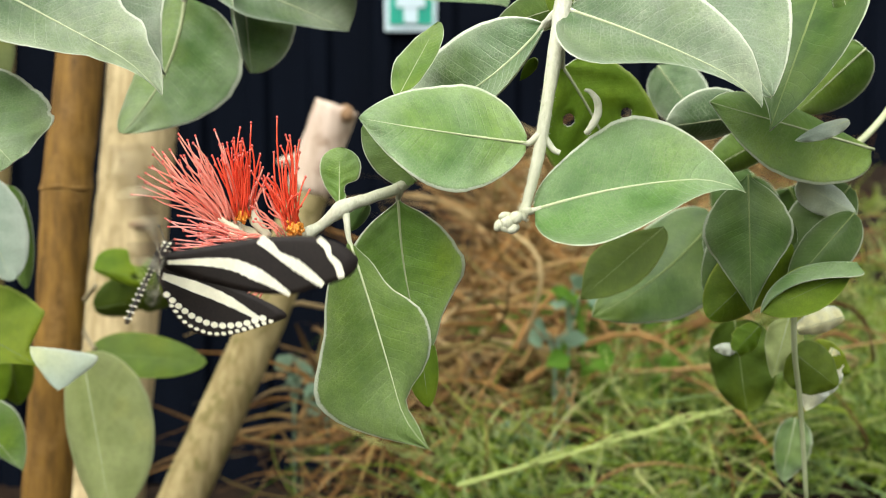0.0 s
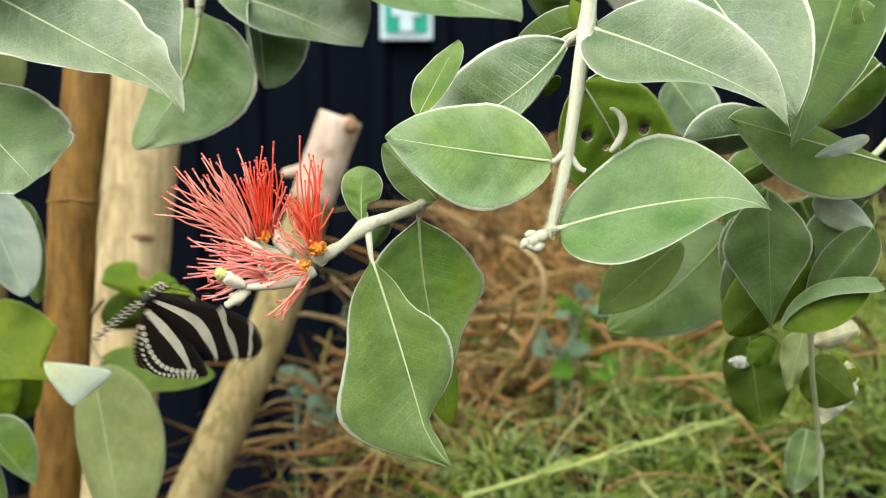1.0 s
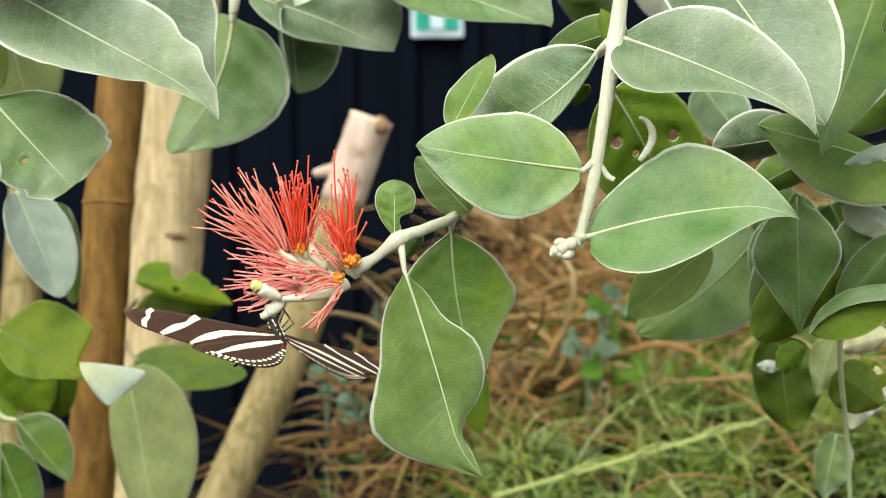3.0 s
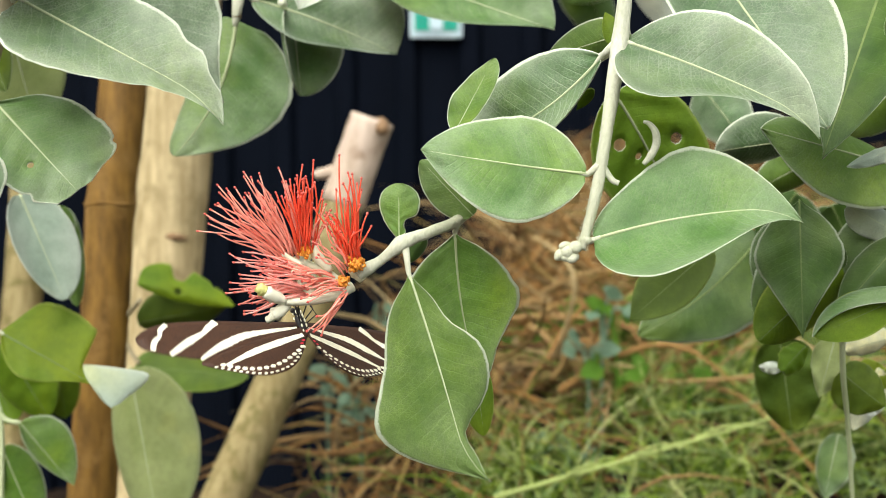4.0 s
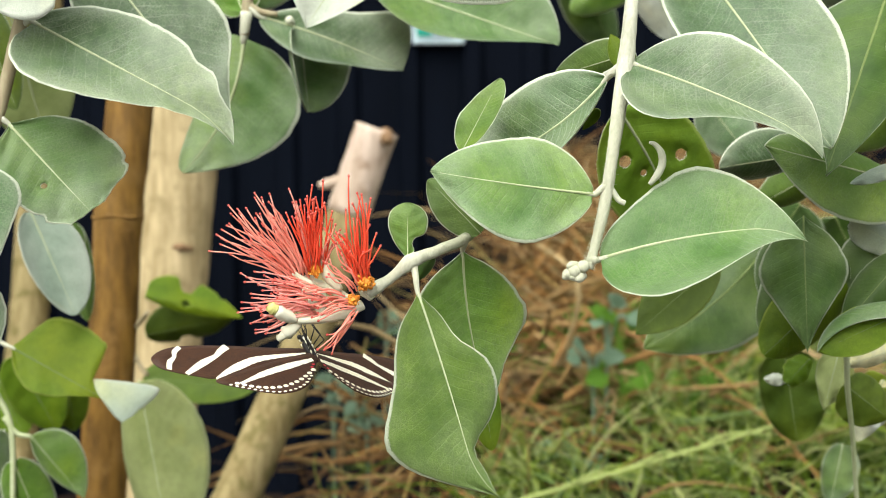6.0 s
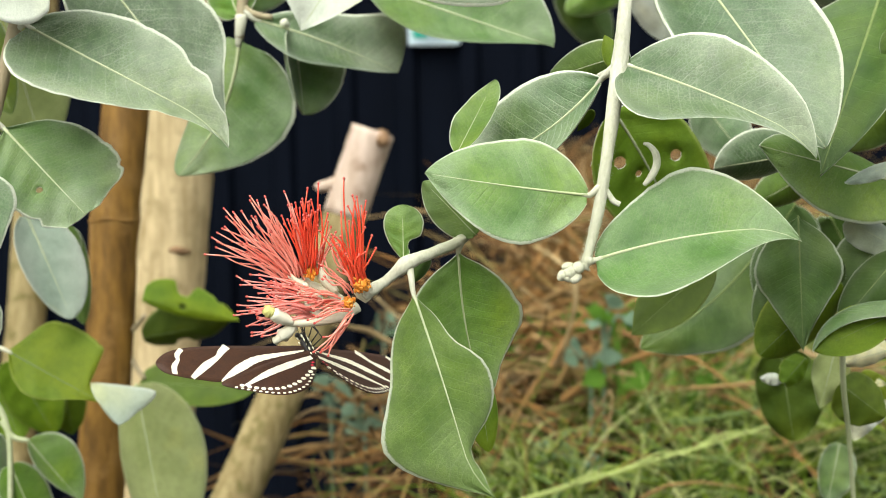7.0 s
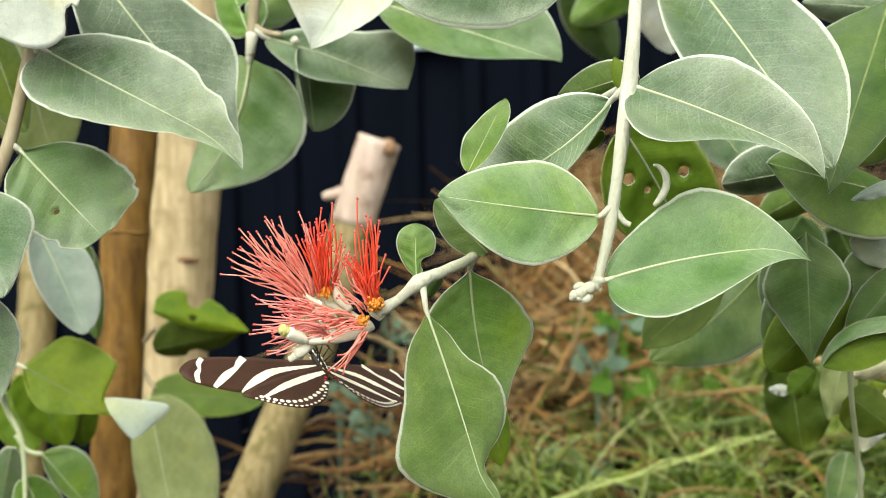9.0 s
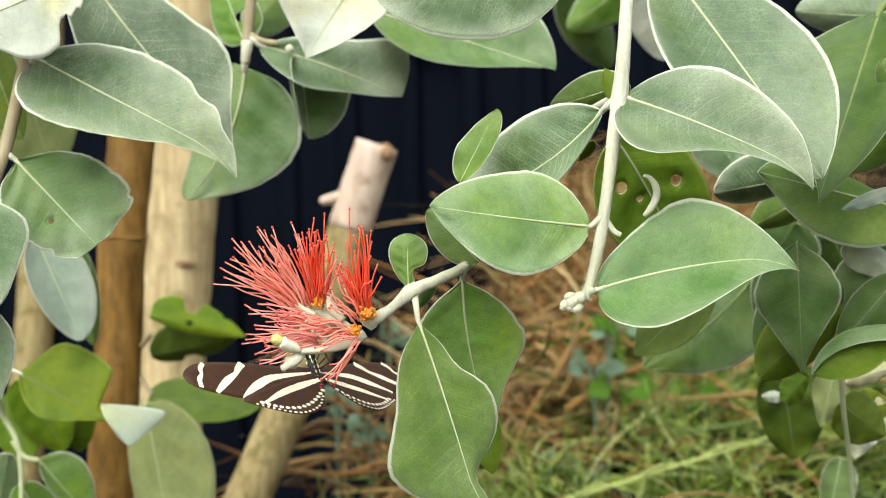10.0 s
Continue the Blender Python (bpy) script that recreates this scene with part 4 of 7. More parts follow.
M_BARK = grained("smooth_brown_bark", (0.080, 0.041, 0.007), (0.250, 0.136, 0.024), 150.0, (1, 1, 0.22), 0.6, 0.6, 0.002, 0.25, 55.0, (0.245, 0.140, 0.036))
M_POST = grained("weathered_pale_wood", (0.28, 0.215, 0.098), (0.60, 0.490, 0.275), 120.0, (1, 1, 0.16), 0.85, 0.8, 0.003, 0.2, 48.0, (0.27, 0.215, 0.10))
M_STUMP = grained("greyed_branch_wood", (0.17, 0.130, 0.046), (0.40, 0.330, 0.160), 130.0, (1, 1, 0.20), 0.85, 0.8, 0.003, 0.2, 80.0, (0.15, 0.130, 0.042))


def trunk(name, pts, radii, mat, label, category, knots=()):
    ob = thing(name, pts[0], label, category)
    bm = bmesh.new()
    line = curve_points(pts, 14)
    m = len(line)
    rr = []
    for i, p in enumerate(line):
        r = radii[0] + (radii[1] - radii[0]) * i / (m - 1)
        r *= 1 + 0.025 * noise.noise(p * 14)
        for kz in knots:
            r *= 1 + 0.05 * math.exp(-((p.z - kz) / 0.006) ** 2)
        rr.append(r)
    tube(bm, line, rr, 20, 0.05)
    part("trunk", bm, mat, ob)
    return ob


def knot(parent, at, out, r, mat, name="knot"):
    """A short stub or scar on a trunk."""
    bm = bmesh.new()
    a, o = Vector(at), Vector(out)
    tube(bm, [a - o * 0.4, a, a + o * 0.6, a + o * 0.9, a + o], (r * 1.5, r * 1.2, r, r * 0.8, r * 0.3), 10, 0.2)
    return part(name, bm, mat, parent)


def ring_scar(parent, at, r):
    """A thin raised ring round a trunk."""
    bm = bmesh.new()
    c = Vector(at)
    line = [c + Vector((r * 0.985 * math.cos(a), r * 0.985 * math.sin(a), 0.0008 * math.sin(3 * a))) for a in np.linspace(0, 2 * math.pi, 33)]
    tube(bm, line, [0.0011 * (1 + 0.4 * math.sin(5 * i)) for i in range(33)], 6)
    return part("ring_scar", bm, M_BARK, parent)


M_BARE = grained("bare_pinkish_wood", (0.42, 0.32, 0.23), (0.66, 0.54, 0.43), 130.0, (1, 1, 0.14), 0.85, 0.7, 0.003, 0.2, 60.0, (0.36, 0.26, 0.18))
M_SCAR = grained("knot_wood", (0.16, 0.09, 0.04), (0.30, 0.19, 0.10), 200.0, (1, 1, 1), 0.9, 0.6, 0.002)
stem_trunk = trunk("tree_trunk", ((-0.2596, 0.6392, -0.0300), (-0.2059, 0.6967, 0.6607), (-0.1951, 0.7085, 0.8184), (-0.1880, 0.7157, 0.8883), (-0.1783, 0.7392, 1.0908)), (0.0144, 0.0134), M_BARK, "smooth brown upright trunk with a faint ring scar", "trunk", knots=(0.818,))
pale_trunk = trunk("tree_trunk", ((-0.2977, 0.9318, -0.0300), (-0.2466, 0.9824, 0.5778), (-0.2271, 0.9992, 0.7801), (-0.2168, 1.0090, 0.8973), (-0.2011, 1.0500, 1.2301)), (0.0311, 0.0282), M_POST, "pale weathered trunk with a small dark knot", "trunk")
side_trunk = trunk("tree_trunk", ((-0.4182, 0.9449, -0.0300), (-0.3665, 0.9954, 0.5764), (-0.3496, 1.0105, 0.7576), (-0.3402, 1.0263, 0.9476), (-0.3274, 1.0500, 1.2326)), (0.0162, 0.0153), M_STUMP, "slim pale trunk behind the leaves", "trunk")
stump = trunk("cut_branch", ((-0.4380, 0.7003, -0.0300), (-0.1594, 0.8980, 0.6008), (-0.1071, 0.9245, 0.7183), (-0.0790, 0.9416, 0.8045), (-0.0554, 0.9449, 0.8716)), (0.0177, 0.0159), M_STUMP, "leaning pale branch sawn off at the top", "branch")
# a flat healed scar across the pale trunk
bm = bmesh.new()
tube(bm, curve_points(((-0.2275, 0.9722, 0.7770), (-0.2200, 0.9714, 0.7782), (-0.2140, 0.9722, 0.7776), (-0.2060, 0.9762, 0.7764)), 4), (0.0006, 0.0020, 0.0031, 0.0026, 0.0005), 10, 0.3)
part("knot", bm, M_SCAR, pale_trunk)
knot(side_trunk, (-0.3419, 0.9952, 0.7733), (0.0013, -0.0040, 0.0004), 0.0042, M_SCAR)
ring_scar(stem_trunk, (-0.1951, 0.7085, 0.8184), 0.0144)
# the sawn end is bare of bark
top_line = [q for q in curve_points(((-0.1071, 0.9245, 0.7183), (-0.0790, 0.9416, 0.8045), (-0.0554, 0.9449, 0.8716)), 14) if q.z > 0.800]
bm = bmesh.new()
tube(bm, top_line, [0.0170 * (1 + 0.02 * noise.noise(q * 60)) for q in top_line], 20, 0.04)
part("bare_end", bm, M_BARE, stump, "bare pinkish grey wood")
knot(stump, (-0.0879, 0.9405, 0.8304), (-0.0133, -0.0002, -0.0024), 0.0040, M_BARE)
knot(stump, (-0.0637, 0.9403, 0.8286), (0.0098, 0.0003, 0.0033), 0.0040, M_BARE)
knot(stump, (-0.0479, 0.9334, 0.8649), (0.0021, -0.0102, -0.0026), 0.0048, M_SCAR)


# ---------------------------------------------------------------- flower
def petal_material(name, a, b, rough=0.55, through=0.25):
    m, n, l, bs = material(name, rough, 0.5)
    info = n.new("ShaderNodeObjectInfo")
    col = mix(n, l, info.outputs["Random"], a, b)
    col = mix(n, l, noise_tex(n, l, 400.0, 2.0), col, tuple(min(1, x * 1.15) for x in b))
    l.new(col, bs.inputs["Base Color"])
    tr = n.new("ShaderNodeBsdfTranslucent")
    l.new(col, tr.inputs["Color"])
    mx = n.new("ShaderNodeMixShader")
    mx.inputs[0].default_value = through
    l.new(bs.outputs[0], mx.inputs[1])
    l.new(tr.outputs[0], mx.inputs[2])
    l.new(mx.outputs[0], n["Material Output"].inputs["Surface"])
    return m


M_RED = petal_material("red_filament", (0.84, 0.040, 0.016), (0.94, 0.13, 0.06), 0.35)
# pale ends of coral and pink hold the filaments' rim-lit highlights as colour
M_CORAL = petal_material("coral_filament", (0.92, 0.12, 0.06), (0.97, 0.42, 0.32), 0.35)
M_PINK = petal_material("pink_filament", (0.92, 0.15, 0.11), (0.97, 0.44, 0.37), 0.35)
M_ANTHER = petal_material("anther", (0.45, 0.03, 0.03), (0.75, 0.16, 0.12))
M_CUP = petal_material("orange_cup", (0.62, 0.17, 0.01), (0.75, 0.30, 0.03), 0.4, 0.1)
M_CALYX = petal_material("felted_calyx", (0.58, 0.58, 0.38), (0.72, 0.72, 0.55), 0.8, 0.1)
M_BUDTIP = petal_material("yellow_bud_tip", (0.52, 0.52, 0.10), (0.60, 0.60, 0.2), 0.6, 0.1)


def stamens(parent, base, axis, spread, count, length, mat, seed, r=0.00024, root=0.0016, curl=0.14, flat=1.0):
    """A brush of filaments from a flower's mouth, each ending in an anther."""
    rnd = random.Random(seed)
    base, axis = Vector(base), Vector(axis).normalized()
    s1 = axis.cross(Vector((0, 1, 0.05))).normalized()
    s2 = axis.cross(s1)
    for _ in range(count):
        a, q = rnd.uniform(0, 2 * math.pi), math.sqrt(rnd.random())
        off = s1 * math.cos(a) + s2 * (math.sin(a) * flat)
        d = (axis + off * (math.tan(radians(spread)) * q)).normalized()
        ln = length * rnd.uniform(0.62, 1.03)
        p0 = base + off * (root * q) + d * rnd.uniform(-0.001, 0.003)
        bend = (s1 * rnd.uniform(-1.6, 1.6) + s2 * rnd.uniform(-1.6, 1.6) + off * -0.6) * (curl * ln)
        sway = rnd.uniform(0.3, 1.0)
        line = [p0 + d * (ln * k / 7) + bend * ((k / 7) * (1 - k / 7) * 2) + Vector((0, 0, 0.0008)) * math.sin(k * sway) for k in range(8)]
        bm = bmesh.new()
        tube(bm, line, (r * 1.15, r * 0.8), 5)
        tip, body = line[-1], len(bm.faces)
        tube(bm, [tip - d * 0.0003, tip, tip + d * 0.0004], (r * 0.8, r * 1.6, r * 0.8), 6)
        for i, f in enumerate(bm.faces):
            f.material_index = 0 if i < body else 1
        part("stamen", bm, (mat, M_ANTHER), parent)


def cup(parent, a, b, r0, r1, mat, name="cup", label=""):
    """A swelling from a to b with a rounded end."""
    bm = bmesh.new()
    a, b = Vector(a), Vector(b)
    d = (b - a).normalized()
    line = [a.lerp(b, i / 6) for i in range(7)] + [b + d * r1 * k for k in (0.35, 0.6, 0.75)]
    rr = [r0 + (r1 - r0) * math.sin(i / 6 * math.pi / 2) for i in range(7)] + [r1 * 0.9, r1 * 0.65, r1 * 0.25]
    tube(bm, line, rr, 12, 0.35)
    return part(name, bm, mat, parent, label)


def nectar_cup(parent, at, r, seed):
    """The grainy orange mouth of a flower: a bowl rim of small nodules."""
    rnd = random.Random(seed)
    bm = bmesh.new()
    at = Vector(at)
    for _ in range(90):
        v = Vector((rnd.gauss(0, 1), rnd.gauss(0, 1), rnd.gauss(0, 0.8))).normalized() * (r * rnd.uniform(0.55, 1.0))
        k = r * rnd.uniform(0.10, 0.19)
        bmesh.ops.create_icosphere(bm, subdivisions=1, radius=1, matrix=Matrix.LocRotScale(at + v, None, (k, k, k * 1.3)))
    bmesh.ops.create_icosphere(bm, subdivisions=2, radius=r * 0.7, matrix=Matrix.Translation(at))
    return part("cup", bm, M_CUP, parent, "grainy orange cup")

brush_a = cup(flowering, (-0.0348, 0.3185, 0.8145), (-0.0404, 0.3185, 0.8212), 0.0011, 0.0021, M_CALYX, "flower", "red brush flower with a felted pale calyx")
nectar_cup(brush_a, (-0.0377, 0.3155, 0.8246), 0.0021, 61)
stamens(brush_a, (-0.0419, 0.3160, 0.8222), (-0.0164, -0.0030, 0.0163), 19, 34, 0.0233, M_CORAL, 11, root=0.003, curl=0.1, flat=0.8)
stamens(brush_a, (-0.0401, 0.3160, 0.8230), (-0.0091, -0.0030, 0.0204), 13, 20, 0.0225, M_CORAL, 13, root=0.0028, curl=0.1, flat=0.8)
stamens(brush_a, (-0.0379, 0.3155, 0.8250), (-0.0019, -0.0030, 0.0200), 11, 24, 0.0203, M_RED, 12, root=0.0026, curl=0.1, flat=0.8)
stamens(brush_a, (-0.0373, 0.3160, 0.8255), (0.0010, -0.0030, 0.0179), 8, 12, 0.0182, M_RED, 14, root=0.0022, curl=0.1, flat=0.8)
stamens(brush_a, (-0.0366, 0.3160, 0.8252), (0.0040, -0.0030, 0.0100), 10, 6, 0.0111, M_CORAL, 15, root=0.0018, curl=0.1, flat=0.8)
brush_b = cup(flowering, (-0.0314, 0.3170, 0.8125), (-0.0369, 0.3170, 0.8159), 0.0010, 0.0018, M_CALYX, "flower", "pink brush flower with a felted pale calyx")
stamens(brush_b, (-0.0362, 0.3145, 0.8158), (-0.0190, -0.0030, 0.0042), 11, 30, 0.0197, M_PINK, 21, root=0.0026, curl=0.1, flat=1.2)
stamens(brush_b, (-0.0366, 0.3135, 0.8146), (-0.0166, -0.0030, -0.0035), 7, 14, 0.0172, M_PINK, 22, root=0.0018, curl=0.1, flat=0.8)
stamens(brush_b, (-0.0343, 0.3135, 0.8167), (-0.0130, -0.0030, 0.0033), 14, 10, 0.0138, M_CORAL, 23, root=0.0022, curl=0.1, flat=0.8)
brush_c = cup(flowering, (-0.0228, 0.3170, 0.8165), (-0.0251, 0.3170, 0.8196), 0.0011, 0.0018, M_CALYX, "flower", "red brush flower with grainy orange cup")
nectar_cup(brush_c, (-0.0244, 0.3125, 0.8214), 0.0026, 62)
nectar_cup(brush_c, (-0.0276, 0.3120, 0.8169), 0.0019, 63)
stamens(brush_c, (-0.0254, 0.3125, 0.8227), (-0.0005, -0.0030, 0.0230), 5, 13, 0.0232, M_RED, 31, root=0.0022, curl=0.1, flat=0.8)
stamens(brush_c, (-0.0259, 0.3125, 0.8224), (-0.0044, -0.0030, 0.0130), 10, 13, 0.0141, M_RED, 32, root=0.0026, curl=0.1, flat=0.8)
stamens(brush_c, (-0.0239, 0.3120, 0.8227), (0.0021, -0.0030, 0.0089), 7, 6, 0.0096, M_RED, 33, root=0.0014, curl=0.3, flat=0.8)
stamens(brush_c, (-0.0266, 0.3115, 0.8195), (-0.0070, -0.0030, 0.0079), 16, 10, 0.0110, M_CORAL, 34, root=0.0022, curl=0.1, flat=0.8)
stamens(brush_c, (-0.0282, 0.3115, 0.8165), (-0.0101, -0.0030, -0.0002), 13, 16, 0.0106, M_CORAL, 35, root=0.0022, curl=0.1, flat=0.8)
stamens(brush_c, (-0.0263, 0.3115, 0.8141), (-0.0076, -0.0030, -0.0093), 10, 7, 0.0124, M_CORAL, 36, root=0.0008, curl=0.1, flat=0.8)
stalk("pedicel", flowering, ((-0.0256, 0.3176, 0.8149), (-0.0303, 0.3150, 0.8126), (-0.0366, 0.3125, 0.8117), (-0.0428, 0.3110, 0.8117)), (0.0015, 0.0012, 0.0010), M_CALYX)
stalk("pedicel", flowering, ((-0.0271, 0.3176, 0.8145), (-0.0331, 0.3180, 0.8188), (-0.0388, 0.3182, 0.8212)), (0.0014, 0.0011), M_CALYX)
stalk("pedicel", flowering, ((-0.0312, 0.3170, 0.8189), (-0.0347, 0.3168, 0.8232), (-0.0355, 0.3165, 0.8269)), (0.0010, 0.0016, 0.0009), M_CALYX)
cup(flowering, (-0.0424, 0.3110, 0.8117), (-0.0468, 0.3090, 0.8142), 0.0010, 0.0018, M_CALYX, "flower_bud", "felted bud with a yellow green tip")
cup(flowering, (-0.0476, 0.3090, 0.8148), (-0.0487, 0.3085, 0.8155), 0.0018, 0.0016, M_BUDTIP, "bud_tip")
cup(flowering, (-0.0418, 0.3125, 0.8109), (-0.0451, 0.3115, 0.8084), 0.0012, 0.0018, M_CALYX, "flower_bud", "felted white bud")
cup(flowering, (-0.0451, 0.3115, 0.8084), (-0.0470, 0.3110, 0.8070), 0.0016, 0.0010, M_CALYX, "flower_bud", "felted white bud")
cup(flowering, (-0.0356, 0.3140, 0.8133), (-0.0387, 0.3130, 0.8168), 0.0013, 0.0010, M_CALYX, "calyx")
cup(flowering, (-0.0365, 0.3140, 0.8186), (-0.0405, 0.3130, 0.8195), 0.0011, 0.0009, M_CALYX, "calyx")
cup(flowering, (-0.0388, 0.3150, 0.8205), (-0.0432, 0.3140, 0.8237), 0.0012, 0.0008, M_CALYX, "calyx")


# ---------------------------------------------------------------- butterfly
def wing_material(name, a, b, rough):
    m, n, l, bs = material(name, rough, 0.25)
    g = noise_tex(n, l, 2500.0, 2.0)
    w = noise_tex(n, l, 150.0, 3.0)
    col = mix(n, l, ramp(n, l, g, 0.35, 0.65), a, b)
    col = mix(n, l, calc(n, l, "MULTIPLY", ramp(n, l, w, 0.4, 0.7), 0.35), col, tuple(x * 1.5 for x in b))
    l.new(col, bs.inputs["Base Color"])
    bs.inputs["Sheen Weight"].default_value = 0.03
    bump(n, l, bs, g, 0.2, 0.0002)
    return m


M_WING = wing_material("brown_wing_underside", (0.027, 0.0105, 0.0042), (0.056, 0.0225, 0.0080), 0.55)
M_WING_TOP = wing_material("black_wing_upperside", (0.006, 0.004, 0.003), (0.013, 0.009, 0.006), 0.6)
M_BAND = wing_material("cream_wing_scales", (0.72, 0.70, 0.50), (0.82, 0.80, 0.62), 0.7)
M_BODY = wing_material("black_body", (0.010, 0.009, 0.008), (0.02, 0.018, 0.015), 0.5)
M_SPOT = wing_material("crimson_spot", (0.45, 0.01, 0.03), (0.55, 0.03, 0.05), 0.6)
MM = 0.001


def camber(x, y):
    """Gentle arch of a wing, in millimetres."""
    return 1.2 * math.sin(min(abs(x), 47) / 47 * math.pi) - 0.004 * y * y


def smooth_loop(pts, n=5):
    p = [Vector((*q, 0)) for q in pts]
    m, out = len(p), []
    for i in range(m):
        a, b, c, d = p[i - 1], p[i], p[(i + 1) % m], p[(i + 2) % m]
        for k in range(n):
            t = k / n
            out.append(0.5 * (2 * b + (c - a) * t + (2 * a - 5 * b + 4 * c - d) * t * t + (3 * b - a - 3 * c + d) * t ** 3))
    return out


def wing_plate(bm, loop, sx, lift, thick):
    """A thin plate with the wing's arch from a closed outline in millimetres."""
    from_centre = sum(loop, Vector()) / len(loop)
    for sgn in ((1,) if thick == 0 else (1, -1)):
        rings = []
        for k in (1.0, 0.8, 0.6, 0.4, 0.2):
            ring = []
            for q in loop:
                v = from_centre.lerp(q, k)
                ring.append(bm.verts.new((sx * v.x * MM, v.y * MM, (camber(v.x, v.y) + lift + sgn * thick * 0.5) * MM)))
            rings.append(ring)
        m = len(loop)
        made = [bm.faces.new((a[i], a[(i + 1) % m], b[(i + 1) % m], b[i])) for a, b in zip(rings, rings[1:]) for i in range(m)]
        made.append(bm.faces.new(rings[-1]))
        for f in made:
            f.material_index = 1 if sgn == 1 else 0
        if sgn == 1:
            edge = rings[0]
        else:
            for i in range(m):
                bm.faces.new((edge[i], edge[(i + 1) % m], rings[0][(i + 1) % m], rings[0][i]))
    bmesh.ops.recalc_face_normals(bm, faces=bm.faces)


def ribbon(bm, pts, widths, sx, lift):
    """A pale band on both faces of a wing: a line of points with a width at each, in millimetres."""
    line = curve_points([(*p, 0) for p in pts], 6)
    ws = np.interp(np.linspace(0, 1, len(line)), np.linspace(0, 1, len(widths)), widths)
    for face in (1, -1):
        rows = []
        for i, p in enumerate(line):
            d = (line[min(i + 1, len(line) - 1)] - line[max(i - 1, 0)]).normalized()
            nn = Vector((-d.y, d.x, 0))
            jag = 0.9 + 0.07 * math.sin(i * 2.1 + p.x)
            row = []
            for k in (-0.5, -0.17, 0.17, 0.5):
                q = p + nn * (ws[i] * k * jag * (1.16 if face > 0 else 1.0))
                row.append(bm.verts.new((sx * q.x * MM, q.y * MM, (camber(q.x, q.y) + lift + face * 0.11) * MM)))
            rows.append(row)
        for a, b in zip(rows, rows[1:]):
            for k in range(3):
                bm.faces.new((a[k], a[k + 1], b[k + 1], b[k]) if face * sx > 0 else (a[k], b[k], b[k + 1], a[k + 1]))


def dots(bm, pts, r, sx, lift, stretch=1.4, faces=(1, -1)):
    """Pale or red spots on the upper (1) and under (-1) face of a wing; larger above."""
    for i, (x, y) in enumerate(pts):
        for face in faces:
            vs = []
            rf = r * (1.2 if face > 0 else 1.0)
            for k in range(8):
                a = k * math.pi / 4
                qx, qy = x + rf * stretch * math.cos(a), y + rf * math.sin(a)
                vs.append(bm.verts.new((sx * qx * MM, qy * MM, (camber(qx, qy) + lift + face * 0.12) * MM)))
            bm.faces.new(vs if face * sx > 0 else vs[::-1])


FORE = smooth_loop([(0, 1.3), (12, 3.6), (24, 5.4), (35, 5.6), (42, 4.2), (46.4, 1.2), (47, -1.2), (45.2, -3.9), (40, -5.9), (36, -7.0), (32, -8.0), (24, -7.8), (14, -5.6), (3, -2.2)])
HIND = smooth_loop([(0, -0.5), (10, -1.2), (22, -3.8), (30, -6.2), (32, -8.0), (29, -9.9), (25.5, -11.6), (21, -13.8), (16, -15.4), (11, -15.2), (7, -13.2), (4.2, -10.2), (1.5, -6), (0, -3)])


def arc_points(pts, n):
    line = curve_points([(*p, 0) for p in pts], 40)
    ln = [0.0]
    for a, b in zip(line, line[1:]):
        ln.append(ln[-1] + (b - a).length)
    return [(float(np.interp(s, ln, [p.x for p in line])), float(np.interp(s, ln, [p.y for p in line]))) for s in np.linspace(0, ln[-1], n)]


def make_wing(parent, sx, name):
    bm = bmesh.new()
    fore = name == "forewing"
    wing_plate(bm, FORE if fore else HIND, sx, 0.25 if fore else 0.0, 0.16)
    w = part(name, bm, (M_WING, M_WING_TOP), None, "wing with cream bands, black above, brown beneath")
    w.parent = parent
    lift = 0.25 if fore else 0.0
    bands = (([(2, -0.2), (10.3, -0.2), (17.5, -0.9), (23, -3.2), (27, -5.4), (31, -8.2)], (0.9, 1.7, 2.7, 3.0, 2.0, 0.9)),
             ([(24.0, 5.1), (26.4, 3.3), (28.4, 1.3), (32.5, -1.2), (36, -3.8), (38.8, -6.0)], (2.4, 2.2, 1.5, 2.6, 2.1, 1.3)),
             ([(37.8, 5.0), (39.8, 3.0), (40.4, 0.9), (42.2, -1.2), (43.2, -4.2)], (1.5, 1.6, 1.1, 1.7, 1.6))) if fore else (
             ([(1.3, -3.2), (9, -4.4), (17, -6.2), (25.6, -9.4)], (1.5, 2.6, 2.4, 0.9)),)
    for pts, ws in bands:
        bm = bmesh.new()
        ribbon(bm, pts, ws, sx, lift)
        part("pale_band", bm, M_BAND, None, "cream band").parent = w
    if not fore:
        bm = bmesh.new()
        dots(bm, arc_points([(3.0, -7.4), (6.6, -9.8), (11, -11.8), (16, -12.6), (21.5, -11.5), (26.5, -9.2)], 14), 0.62, sx, 0.0, 1.25)
        dots(bm, arc_points([(4.6, -9.8), (8, -12.9), (12, -14.4), (16.5, -14.6), (22, -12.7), (28.5, -9.6)], 17), 0.36, sx, 0.0, 1.5)
        part("spot_border", bm, M_BAND, None, "border of cream spots").parent = w
        bm = bmesh.new()
        dots(bm, [(2.0, -5.2), (2.8, -6.2)], 0.36, sx, 0.0, faces=(-1,))
        part("red_spot", bm, M_SPOT, None, "crimson spot").parent = w
    else:
        bm = bmesh.new()
        dots(bm, [(3.4, -1.9), (5.2, -2.3)], 0.42, sx, 0.25, faces=(-1,))
        part("red_spot", bm, M_SPOT, None, "crimson spot").parent = w
    return w


